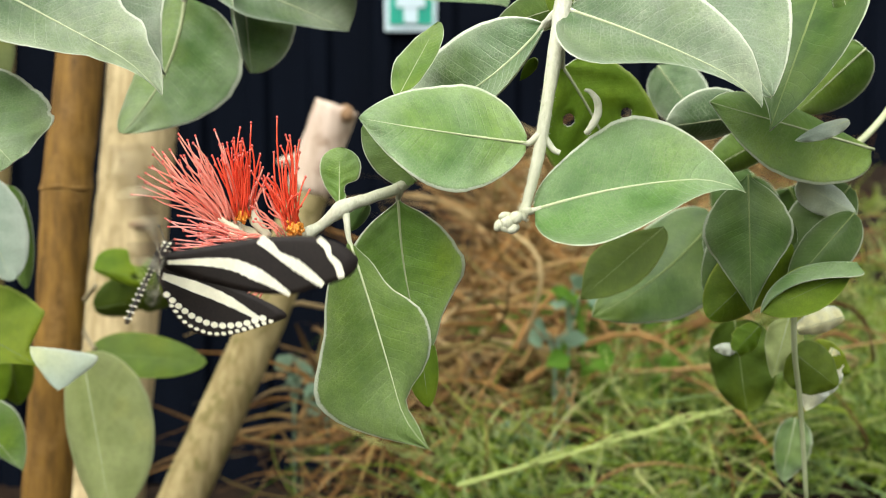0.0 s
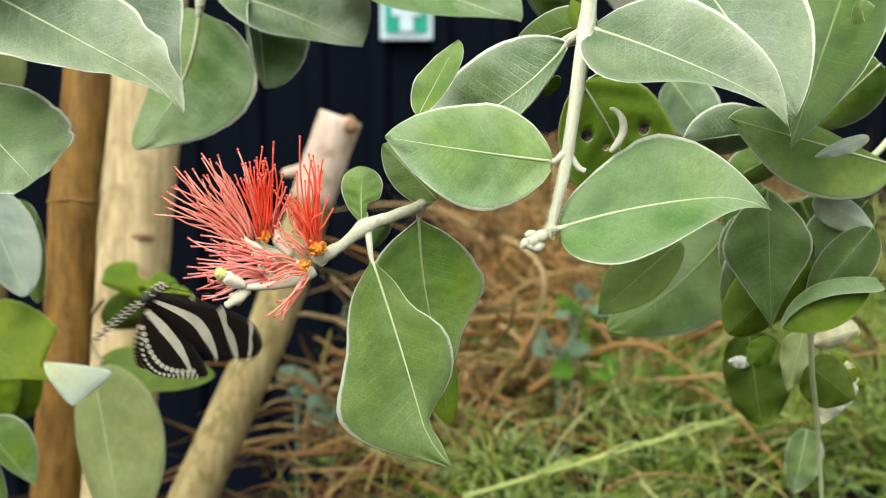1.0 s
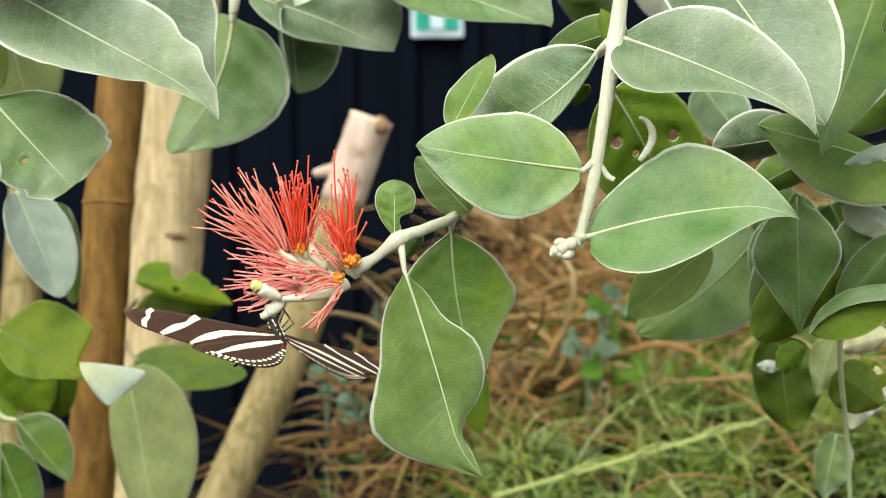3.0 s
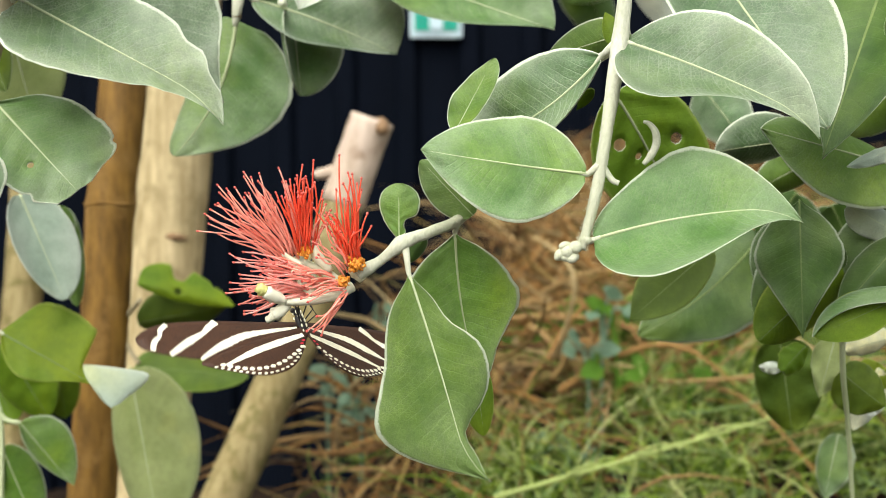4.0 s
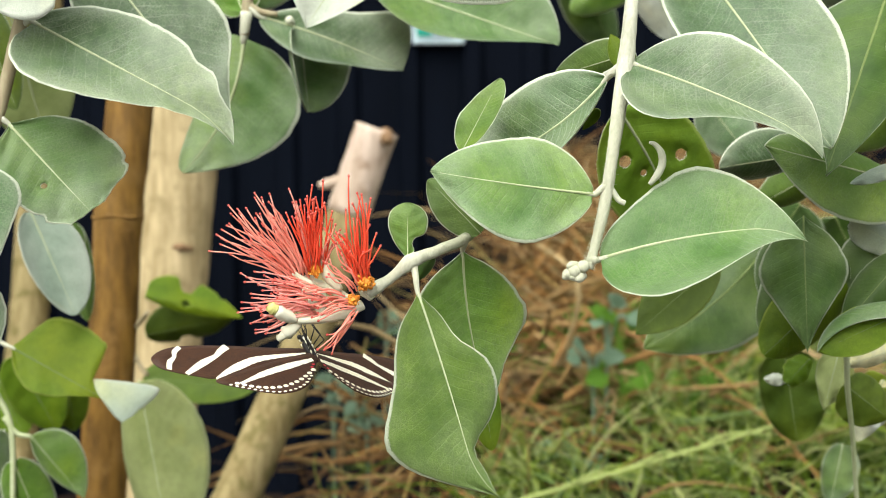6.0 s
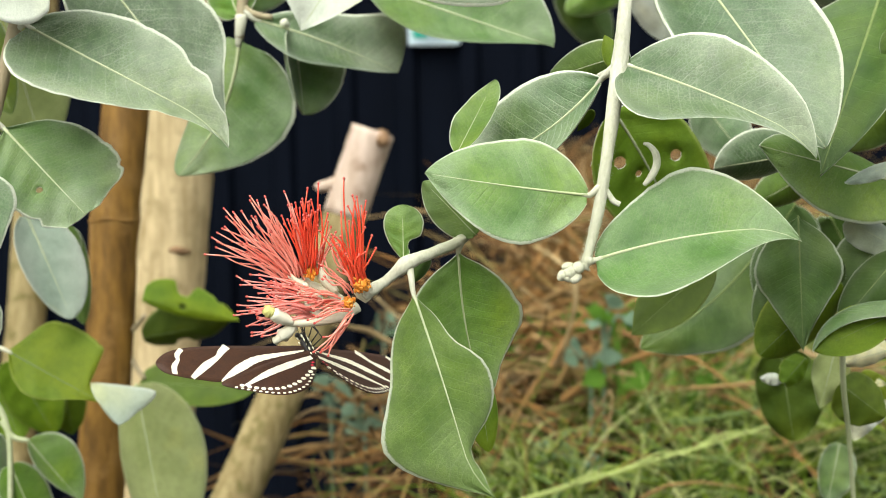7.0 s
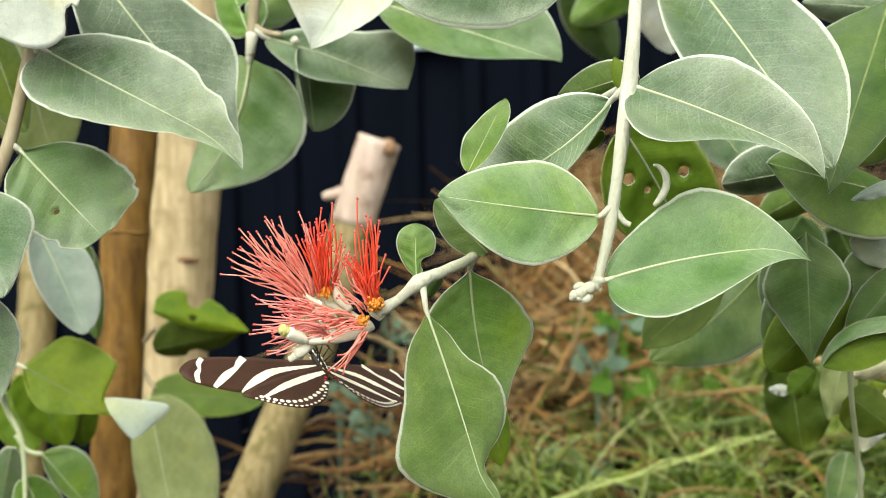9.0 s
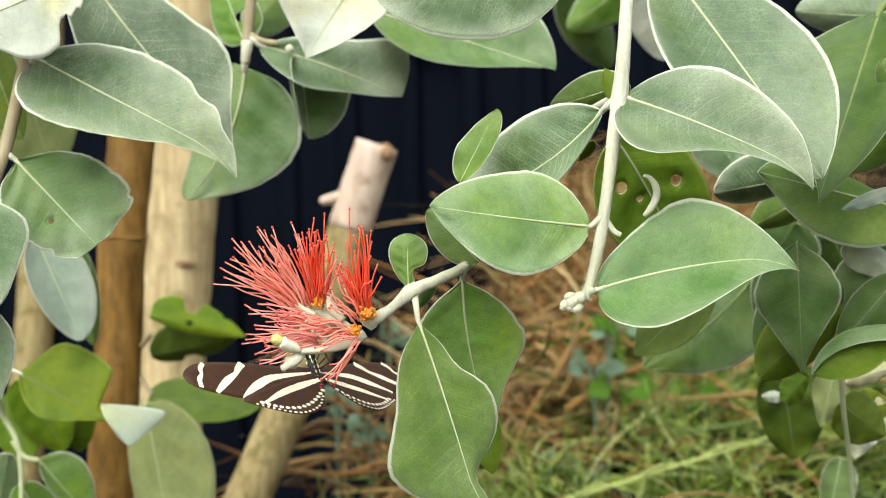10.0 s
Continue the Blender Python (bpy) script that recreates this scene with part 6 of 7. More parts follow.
# ---------------------------------------------------------------- movement
def motions():
    # the flowering twig nods as the butterfly lands on it and settles
    walk(flowering, [
        (0.0, pose(0.04851, 0.33950, 0.88109, 0, 0, 0)),
        (0.5, pose(0.04779, 0.33950, 0.88166, 0, 0, 0)),
        (1.0, pose(0.04742, 0.33950, 0.88105, 0, 0, 0)),
        (1.5, pose(0.04710, 0.33950, 0.87859, 0, 0, 0)),
        (2.0, pose(0.04756, 0.33950, 0.87861, 0, 0, 0)),
        (2.5, pose(0.04800, 0.33950, 0.87940, 0, 0, 0)),
        (4.0, pose(0.04772, 0.33950, 0.87975, 0, 0, 0)),
        (4.5, pose(0.04769, 0.33950, 0.87971, 0, 0, 0)),
        (5.0, pose(0.04739, 0.33950, 0.87962, 0, 0, 0)),
        (5.5, pose(0.04737, 0.33950, 0.88010, 0, 0, 0)),
        (7.0, pose(0.04748, 0.33950, 0.88018, 0, 0, 0)),
        (7.5, pose(0.04714, 0.33950, 0.88011, 0, 0, 0)),
        (8.0, pose(0.04724, 0.33950, 0.88063, 0, 0, 0)),
        (8.5, pose(0.04755, 0.33950, 0.88072, 0, 0, 0)),
        (9.0, pose(0.04726, 0.33950, 0.88096, 0, 0, 0)),
        (9.5, pose(0.04732, 0.33950, 0.88072, 0, 0, 0)),
        (10.0, pose(0.04734, 0.33950, 0.88101, 0, 0, 0)),
    ])
    # the butterfly flutters in, turns and hangs from the flower, slowly opening and closing its wings
    walk(butterfly, [
        (0.000, pose(-0.0535, 0.2912, 0.8168, 30.7, 11.2, -5.6)),
        (0.033, pose(-0.0526, 0.2944, 0.8161, 31.0, 10.7, -5.5)),
        (0.067, pose(-0.0516, 0.2976, 0.8153, 31.4, 10.3, -5.3)),
        (0.100, pose(-0.0507, 0.3008, 0.8146, 31.7, 9.9, -5.2)),
        (0.133, pose(-0.0538, 0.3027, 0.8108, 31.9, 9.4, -5.0)),
        (0.167, pose(-0.0569, 0.3046, 0.8070, 32.1, 8.9, -4.9)),
        (0.200, pose(-0.0600, 0.3065, 0.8031, 32.3, 8.5, -4.7)),
        (0.233, pose(-0.0620, 0.3074, 0.8006, 32.4, 8.0, -4.5)),
        (0.267, pose(-0.0640, 0.3083, 0.7981, 32.4, 7.5, -4.3)),
        (0.300, pose(-0.0660, 0.3092, 0.7956, 32.4, 7.0, -4.2)),
        (0.333, pose(-0.0683, 0.3105, 0.7977, 32.5, 6.5, -4.0)),
        (0.367, pose(-0.0706, 0.3118, 0.7998, 32.5, 6.0, -3.8)),
        (0.400, pose(-0.0729, 0.3132, 0.8019, 32.6, 5.5, -3.6)),
        (0.500, pose(-0.0696, 0.3162, 0.8013, 32.7, 3.9, -3.1)),
        (0.533, pose(-0.0755, 0.3167, 0.8052, 29.9, 10.0, -5.2)),
        (0.567, pose(-0.0814, 0.3172, 0.8092, 26.8, 15.9, -7.7)),
        (0.600, pose(-0.0873, 0.3178, 0.8131, 23.3, 21.7, -10.6)),
        (0.633, pose(-0.0830, 0.3175, 0.8114, 21.6, 28.7, -13.9)),
        (0.667, pose(-0.0787, 0.3173, 0.8097, 19.2, 35.5, -17.8)),
        (0.700, pose(-0.0743, 0.3170, 0.8081, 16.0, 42.2, -22.5)),
        (0.800, pose(-0.0768, 0.3171, 0.8077, 18.3, 38.8, -20.0)),
        (0.900, pose(-0.0830, 0.3176, 0.8122, 20.4, 35.4, -17.7)),
        (1.000, pose(-0.0693, 0.3204, 0.8094, 23.0, 32.3, -15.9)),
        (1.033, pose(-0.0679, 0.3258, 0.8083, 50.8, 66.3, 53.0)),
        (1.067, pose(-0.0665, 0.3311, 0.8072, 115.8, 47.5, 156.6)),
        (1.100, pose(-0.0652, 0.3365, 0.8061, 109.4, 10.1, -159.9)),
        (1.200, pose(-0.0634, 0.3309, 0.8055, 122.4, 12.1, -153.8)),
        (1.300, pose(-0.0641, 0.3322, 0.8055, 122.8, 1.0, -125.7)),
        (1.400, pose(-0.0553, 0.3280, 0.7990, 129.2, -5.8, -122.4)),
        (1.500, pose(-0.0501, 0.3323, 0.7979, 128.3, 7.9, -136.2)),
        (1.600, pose(-0.0544, 0.3393, 0.7970, 119.1, -13.5, -121.7)),
        (1.700, pose(-0.0511, 0.3371, 0.7967, 121.8, -16.2, -122.2)),
        (1.800, pose(-0.0489, 0.3373, 0.7982, 128.6, -15.1, -129.4)),
        (2.000, pose(-0.0454, 0.3332, 0.7977, 121.2, 2.6, -154.5)),
        (2.200, pose(-0.0441, 0.3322, 0.7968, 129.6, -4.3, -136.3)),
        (2.500, pose(-0.0439, 0.3341, 0.7992, 125.5, -4.8, -126.9)),
        (2.700, pose(-0.0492, 0.3408, 0.7968, 133.3, -9.2, -134.8)),
        (3.000, pose(-0.0463, 0.3391, 0.7980, 125.5, -4.8, -126.9)),
        (3.250, pose(-0.0440, 0.3377, 0.7990, 129.6, -4.3, -136.3)),
        (3.550, pose(-0.0411, 0.3360, 0.8002, 127.2, -2.3, -141.5)),
        (3.800, pose(-0.0387, 0.3346, 0.8012, 119.7, 7.3, -150.3)),
        (4.000, pose(-0.0412, 0.3376, 0.8017, 127.2, -2.3, -141.5)),
        (4.200, pose(-0.0417, 0.3386, 0.8006, 113.4, -0.1, -134.5)),
        (4.500, pose(-0.0413, 0.3389, 0.8012, 123.0, -0.1, -141.2)),
        (4.700, pose(-0.0411, 0.3369, 0.8006, 126.7, 0.4, -143.5)),
        (5.000, pose(-0.0415, 0.3370, 0.8002, 129.9, -3.5, -141.3)),
        (5.200, pose(-0.0419, 0.3399, 0.8002, 121.8, -0.5, -134.0)),
        (5.500, pose(-0.0415, 0.3377, 0.8012, 127.4, 0.3, -134.2)),
        (5.700, pose(-0.0420, 0.3368, 0.7993, 127.4, -1.7, -137.7)),
        (6.000, pose(-0.0419, 0.3374, 0.7996, 127.4, 0.3, -134.2)),
        (6.250, pose(-0.0418, 0.3379, 0.7998, 127.4, -1.7, -137.7)),
        (6.500, pose(-0.0417, 0.3385, 0.8000, 127.4, 0.3, -134.2)),
        (6.800, pose(-0.0416, 0.3391, 0.8003, 127.0, -5.2, -136.5)),
        (7.000, pose(-0.0412, 0.3364, 0.8013, 131.4, -4.4, -132.2)),
        (7.200, pose(-0.0412, 0.3394, 0.7997, 129.5, -5.1, -136.4)),
        (7.500, pose(-0.0410, 0.3339, 0.8009, 128.3, 0.0, -139.5)),
        (7.700, pose(-0.0422, 0.3381, 0.8006, 131.4, -7.0, -133.1)),
        (8.000, pose(-0.0411, 0.3361, 0.8026, 120.4, -2.2, -127.4)),
        (8.200, pose(-0.0424, 0.3398, 0.8004, 128.3, -3.8, -129.6)),
        (8.500, pose(-0.0407, 0.3337, 0.8017, 129.3, -3.6, -132.8)),
        (8.700, pose(-0.0413, 0.3395, 0.8010, 126.9, -6.1, -132.1)),
        (9.000, pose(-0.0423, 0.3378, 0.8023, 129.8, -4.6, -126.6)),
        (9.200, pose(-0.0407, 0.3382, 0.8016, 128.1, -6.2, -131.8)),
        (9.300, pose(-0.0390, 0.3373, 0.8023, 124.8, -1.0, -140.6)),
        (9.400, pose(-0.0410, 0.3380, 0.8022, 125.6, 13.7, -139.8)),
        (9.500, pose(-0.0429, 0.3386, 0.8021, 125.6, 13.7, -139.8)),
        (9.600, pose(-0.0427, 0.3386, 0.8022, 125.6, 13.7, -139.8)),
        (9.700, pose(-0.0424, 0.3385, 0.8023, 123.1, 3.3, -133.8)),
        (9.800, pose(-0.0422, 0.3385, 0.8024, 119.6, -6.7, -127.2)),
        (10.000, pose(-0.0417, 0.3384, 0.8026, 119.6, -6.7, -127.2)),
    ])
    walk(wings_left[0], [
        (0.000, pose(0, 0, 0, 75.7, 67.5, 94.4)),
        (0.033, pose(0, 0, 0, 35.4, 43.5, 33.4)),
        (0.067, pose(0, 0, 0, 33.4, 14.3, 2.1)),
        (0.100, pose(0, 0, 0, 48.7, -14.2, -24.3)),
        (0.133, pose(0, 0, 0, 43.9, 9.2, -6.1)),
        (0.167, pose(0, 0, 0, 47.2, 33.0, 13.1)),
        (0.200, pose(0, 0, 0, 65.0, 53.3, 43.3)),
        (0.233, pose(0, 0, 0, 42.5, 32.2, 8.6)),
        (0.267, pose(0, 0, 0, 36.9, 6.1, -12.2)),
        (0.300, pose(0, 0, 0, 40.7, -20.3, -31.6)),
        (0.333, pose(0, 0, 0, 35.1, 9.6, -6.1)),
        (0.367, pose(0, 0, 0, 45.0, 38.6, 23.0)),
        (0.400, pose(0, 0, 0, 83.5, 54.8, 76.7)),
        (0.500, pose(0, 0, 0, 69.4, 60.9, 57.2)),
        (0.533, pose(0, 0, 0, 61.3, 35.9, 8.0)),
        (0.567, pose(0, 0, 0, 80.2, 17.2, -26.5)),
        (0.600, pose(0, 0, 0, 107.0, 17.1, -61.4)),
        (0.633, pose(0, 0, 0, 103.1, -8.6, -72.3)),
        (0.667, pose(0, 0, 0, 105.7, -28.7, -84.3)),
        (0.700, pose(0, 0, 0, 117.5, -45.5, -104.5)),
        (0.800, pose(0, 0, 0, 138.7, -42.2, -106.1)),
        (0.900, pose(0, 0, 0, 148.2, -44.1, -121.2)),
        (1.000, pose(0, 0, 0, 107.7, -38.7, -101.0)),
        (1.033, pose(0, 0, 0, 155.6, -4.0, -140.2)),
        (1.067, pose(0, 0, 0, -175.4, 45.2, -148.8)),
        (1.100, pose(0, 0, 0, -49.4, 73.7, -48.6)),
        (1.200, pose(0, 0, 0, 21.0, 67.3, 12.8)),
        (1.300, pose(0, 0, 0, 8.5, 39.9, 6.5)),
        (1.400, pose(0, 0, 0, 16.2, 30.2, 32.9)),
        (1.500, pose(0, 0, 0, 34.7, 30.1, 30.5)),
        (1.600, pose(0, 0, 0, 6.7, 16.8, 20.7)),
        (1.700, pose(0, 0, 0, 4.1, 11.6, 14.4)),
        (1.800, pose(0, 0, 0, 9.5, 19.7, 19.6)),
        (2.000, pose(0, 0, 0, 42.0, 51.1, 42.9)),
        (2.200, pose(0, 0, 0, 23.4, 16.5, 16.7)),
        (2.500, pose(0, 0, 0, 25.7, 7.6, 12.1)),
        (2.700, pose(0, 0, 0, 11.4, 22.0, 15.6)),
        (3.000, pose(0, 0, 0, 25.7, 7.6, 12.1)),
        (3.250, pose(0, 0, 0, 23.4, 16.5, 16.7)),
        (3.550, pose(0, 0, 0, 10.9, 11.3, 7.7)),
        (3.800, pose(0, 0, 0, 30.5, 36.9, 27.4)),
        (4.000, pose(0, 0, 0, 10.9, 11.3, 7.7)),
        (4.200, pose(0, 0, 0, 19.2, 9.2, 6.9)),
        (4.500, pose(0, 0, 0, 16.7, 11.3, 11.1)),
        (4.700, pose(0, 0, 0, 19.3, 24.6, 14.1)),
        (5.000, pose(0, 0, 0, 14.6, 13.6, 10.1)),
        (5.200, pose(0, 0, 0, 16.0, 7.7, 11.0)),
        (5.500, pose(0, 0, 0, 16.7, 9.5, 13.0)),
        (5.700, pose(0, 0, 0, 15.8, 17.6, 13.7)),
        (6.000, pose(0, 0, 0, 16.7, 9.5, 13.0)),
        (6.250, pose(0, 0, 0, 15.8, 17.6, 13.7)),
        (6.500, pose(0, 0, 0, 16.7, 9.5, 13.0)),
        (6.800, pose(0, 0, 0, 18.5, 13.3, 16.1)),
        (7.000, pose(0, 0, 0, 13.9, 9.6, 6.5)),
        (7.200, pose(0, 0, 0, 15.7, 14.8, 11.7)),
        (7.500, pose(0, 0, 0, 18.4, 30.8, 12.9)),
        (7.700, pose(0, 0, 0, 12.3, 11.2, 8.3)),
        (8.000, pose(0, 0, 0, 22.2, 7.0, 8.3)),
        (8.200, pose(0, 0, 0, 11.5, 9.8, 11.7)),
        (8.500, pose(0, 0, 0, 15.8, 17.3, 8.7)),
        (8.700, pose(0, 0, 0, 11.2, 10.8, 7.1)),
        (9.000, pose(0, 0, 0, 15.1, 7.6, 8.1)),
        (9.200, pose(0, 0, 0, 16.4, 13.0, 14.2)),
        (9.300, pose(0, 0, 0, 27.1, 23.4, 24.6)),
        (9.400, pose(0, 0, 0, -19.9, 50.6, -31.7)),
        (9.500, pose(0, 0, 0, -19.9, 50.6, -31.7)),
        (9.600, pose(0, 0, 0, -19.9, 50.6, -31.7)),
        (9.700, pose(0, 0, 0, 8.8, 29.6, -10.9)),
        (9.800, pose(0, 0, 0, 23.0, 5.0, 0.6)),
        (10.000, pose(0, 0, 0, 23.0, 5.0, 0.6)),
    ])
    walk(wings_left[1], [
        (0.000, pose(0, 0, 0, 79.8, 57.7, 99.0)),
        (0.033, pose(0, 0, 0, 42.1, 37.3, 43.7)),
        (0.067, pose(0, 0, 0, 35.6, 5.7, 14.7)),
        (0.100, pose(0, 0, 0, 45.0, -25.1, -13.4)),
        (0.133, pose(0, 0, 0, 44.6, -1.3, 4.7)),
        (0.167, pose(0, 0, 0, 52.2, 21.5, 24.0)),
        (0.200, pose(0, 0, 0, 70.9, 39.4, 51.5)),
        (0.233, pose(0, 0, 0, 47.9, 21.5, 20.5)),
        (0.267, pose(0, 0, 0, 37.2, -3.0, -0.3)),
        (0.300, pose(0, 0, 0, 35.1, -29.6, -18.6)),
        (0.333, pose(0, 0, 0, 36.2, 0.8, 6.1)),
        (0.367, pose(0, 0, 0, 51.5, 27.4, 34.9)),
        (0.400, pose(0, 0, 0, 85.1, 39.9, 78.9)),
        (0.500, pose(0, 0, 0, 75.6, 46.5, 64.9)),
        (0.533, pose(0, 0, 0, 65.1, 22.5, 15.8)),
        (0.567, pose(0, 0, 0, 80.6, 2.4, -24.0)),
        (0.600, pose(0, 0, 0, 106.2, 2.7, -65.8)),
        (0.633, pose(0, 0, 0, 103.6, -18.3, -74.7)),
        (0.667, pose(0, 0, 0, 107.6, -38.3, -87.7)),
        (0.700, pose(0, 0, 0, 123.6, -54.1, -112.3)),
        (0.800, pose(0, 0, 0, 146.8, -48.3, -117.4)),
        (0.900, pose(0, 0, 0, 157.6, -48.6, -134.1)),
        (1.000, pose(0, 0, 0, 110.8, -48.1, -105.5)),
        (1.033, pose(0, 0, 0, 160.0, -8.6, -146.3)),
        (1.067, pose(0, 0, 0, -174.1, 43.4, -152.4)),
        (1.100, pose(0, 0, 0, -50.0, 73.6, -49.1)),
        (1.200, pose(0, 0, 0, 21.0, 67.3, 12.8)),
        (1.300, pose(0, 0, 0, 8.4, 39.9, 6.4)),
        (1.400, pose(0, 0, 0, 16.4, 30.1, 33.3)),
        (1.500, pose(0, 0, 0, 34.8, 29.9, 30.8)),
        (1.600, pose(0, 0, 0, 6.7, 16.8, 20.7)),
        (1.700, pose(0, 0, 0, 4.1, 11.6, 14.4)),
        (1.800, pose(0, 0, 0, 9.5, 19.7, 19.6)),
        (2.000, pose(0, 0, 0, 42.9, 50.4, 44.2)),
        (2.200, pose(0, 0, 0, 23.5, 16.4, 16.9)),
        (2.500, pose(0, 0, 0, 26.1, 5.9, 15.5)),
        (2.700, pose(0, 0, 0, 11.4, 22.0, 15.6)),
        (3.000, pose(0, 0, 0, 26.1, 5.9, 15.5)),
        (3.250, pose(0, 0, 0, 23.5, 16.4, 16.9)),
        (3.550, pose(0, 0, 0, 11.3, 10.9, 9.7)),
        (3.800, pose(0, 0, 0, 31.6, 36.0, 29.4)),
        (4.000, pose(0, 0, 0, 11.3, 10.9, 9.7)),
        (4.200, pose(0, 0, 0, 18.6, 10.5, 3.2)),
        (4.500, pose(0, 0, 0, 17.0, 10.7, 13.0)),
        (4.700, pose(0, 0, 0, 19.8, 24.2, 15.2)),
        (5.000, pose(0, 0, 0, 14.6, 13.6, 10.0)),
        (5.200, pose(0, 0, 0, 15.4, 8.9, 6.8)),
        (5.500, pose(0, 0, 0, 16.8, 9.3, 13.9)),
        (5.700, pose(0, 0, 0, 16.2, 17.2, 15.1)),
        (6.000, pose(0, 0, 0, 16.8, 9.3, 13.9)),
        (6.250, pose(0, 0, 0, 16.2, 17.2, 15.1)),
        (6.500, pose(0, 0, 0, 16.8, 9.3, 13.9)),
        (6.800, pose(0, 0, 0, 18.5, 13.3, 16.3)),
        (7.000, pose(0, 0, 0, 14.5, 8.7, 10.1)),
        (7.200, pose(0, 0, 0, 15.8, 14.6, 12.2)),
        (7.500, pose(0, 0, 0, 21.7, 28.7, 19.5)),
        (7.700, pose(0, 0, 0, 12.5, 11.0, 9.5)),
        (8.000, pose(0, 0, 0, 22.7, 4.7, 13.8)),
        (8.200, pose(0, 0, 0, 11.5, 9.9, 11.4)),
        (8.500, pose(0, 0, 0, 17.8, 15.2, 15.9)),
        (8.700, pose(0, 0, 0, 11.0, 10.9, 6.3)),
        (9.000, pose(0, 0, 0, 15.7, 6.2, 13.3)),
        (9.200, pose(0, 0, 0, 16.7, 12.6, 15.6)),
        (9.300, pose(0, 0, 0, 27.2, 23.3, 24.8)),
        (9.400, pose(0, 0, 0, -20.5, 50.4, -32.5)),
        (9.500, pose(0, 0, 0, -20.5, 50.4, -32.5)),
        (9.600, pose(0, 0, 0, -20.5, 50.4, -32.5)),
        (9.700, pose(0, 0, 0, 10.0, 29.3, -8.6)),
        (9.800, pose(0, 0, 0, 23.3, 3.2, 4.8)),
        (10.000, pose(0, 0, 0, 23.3, 3.2, 4.8)),
    ])
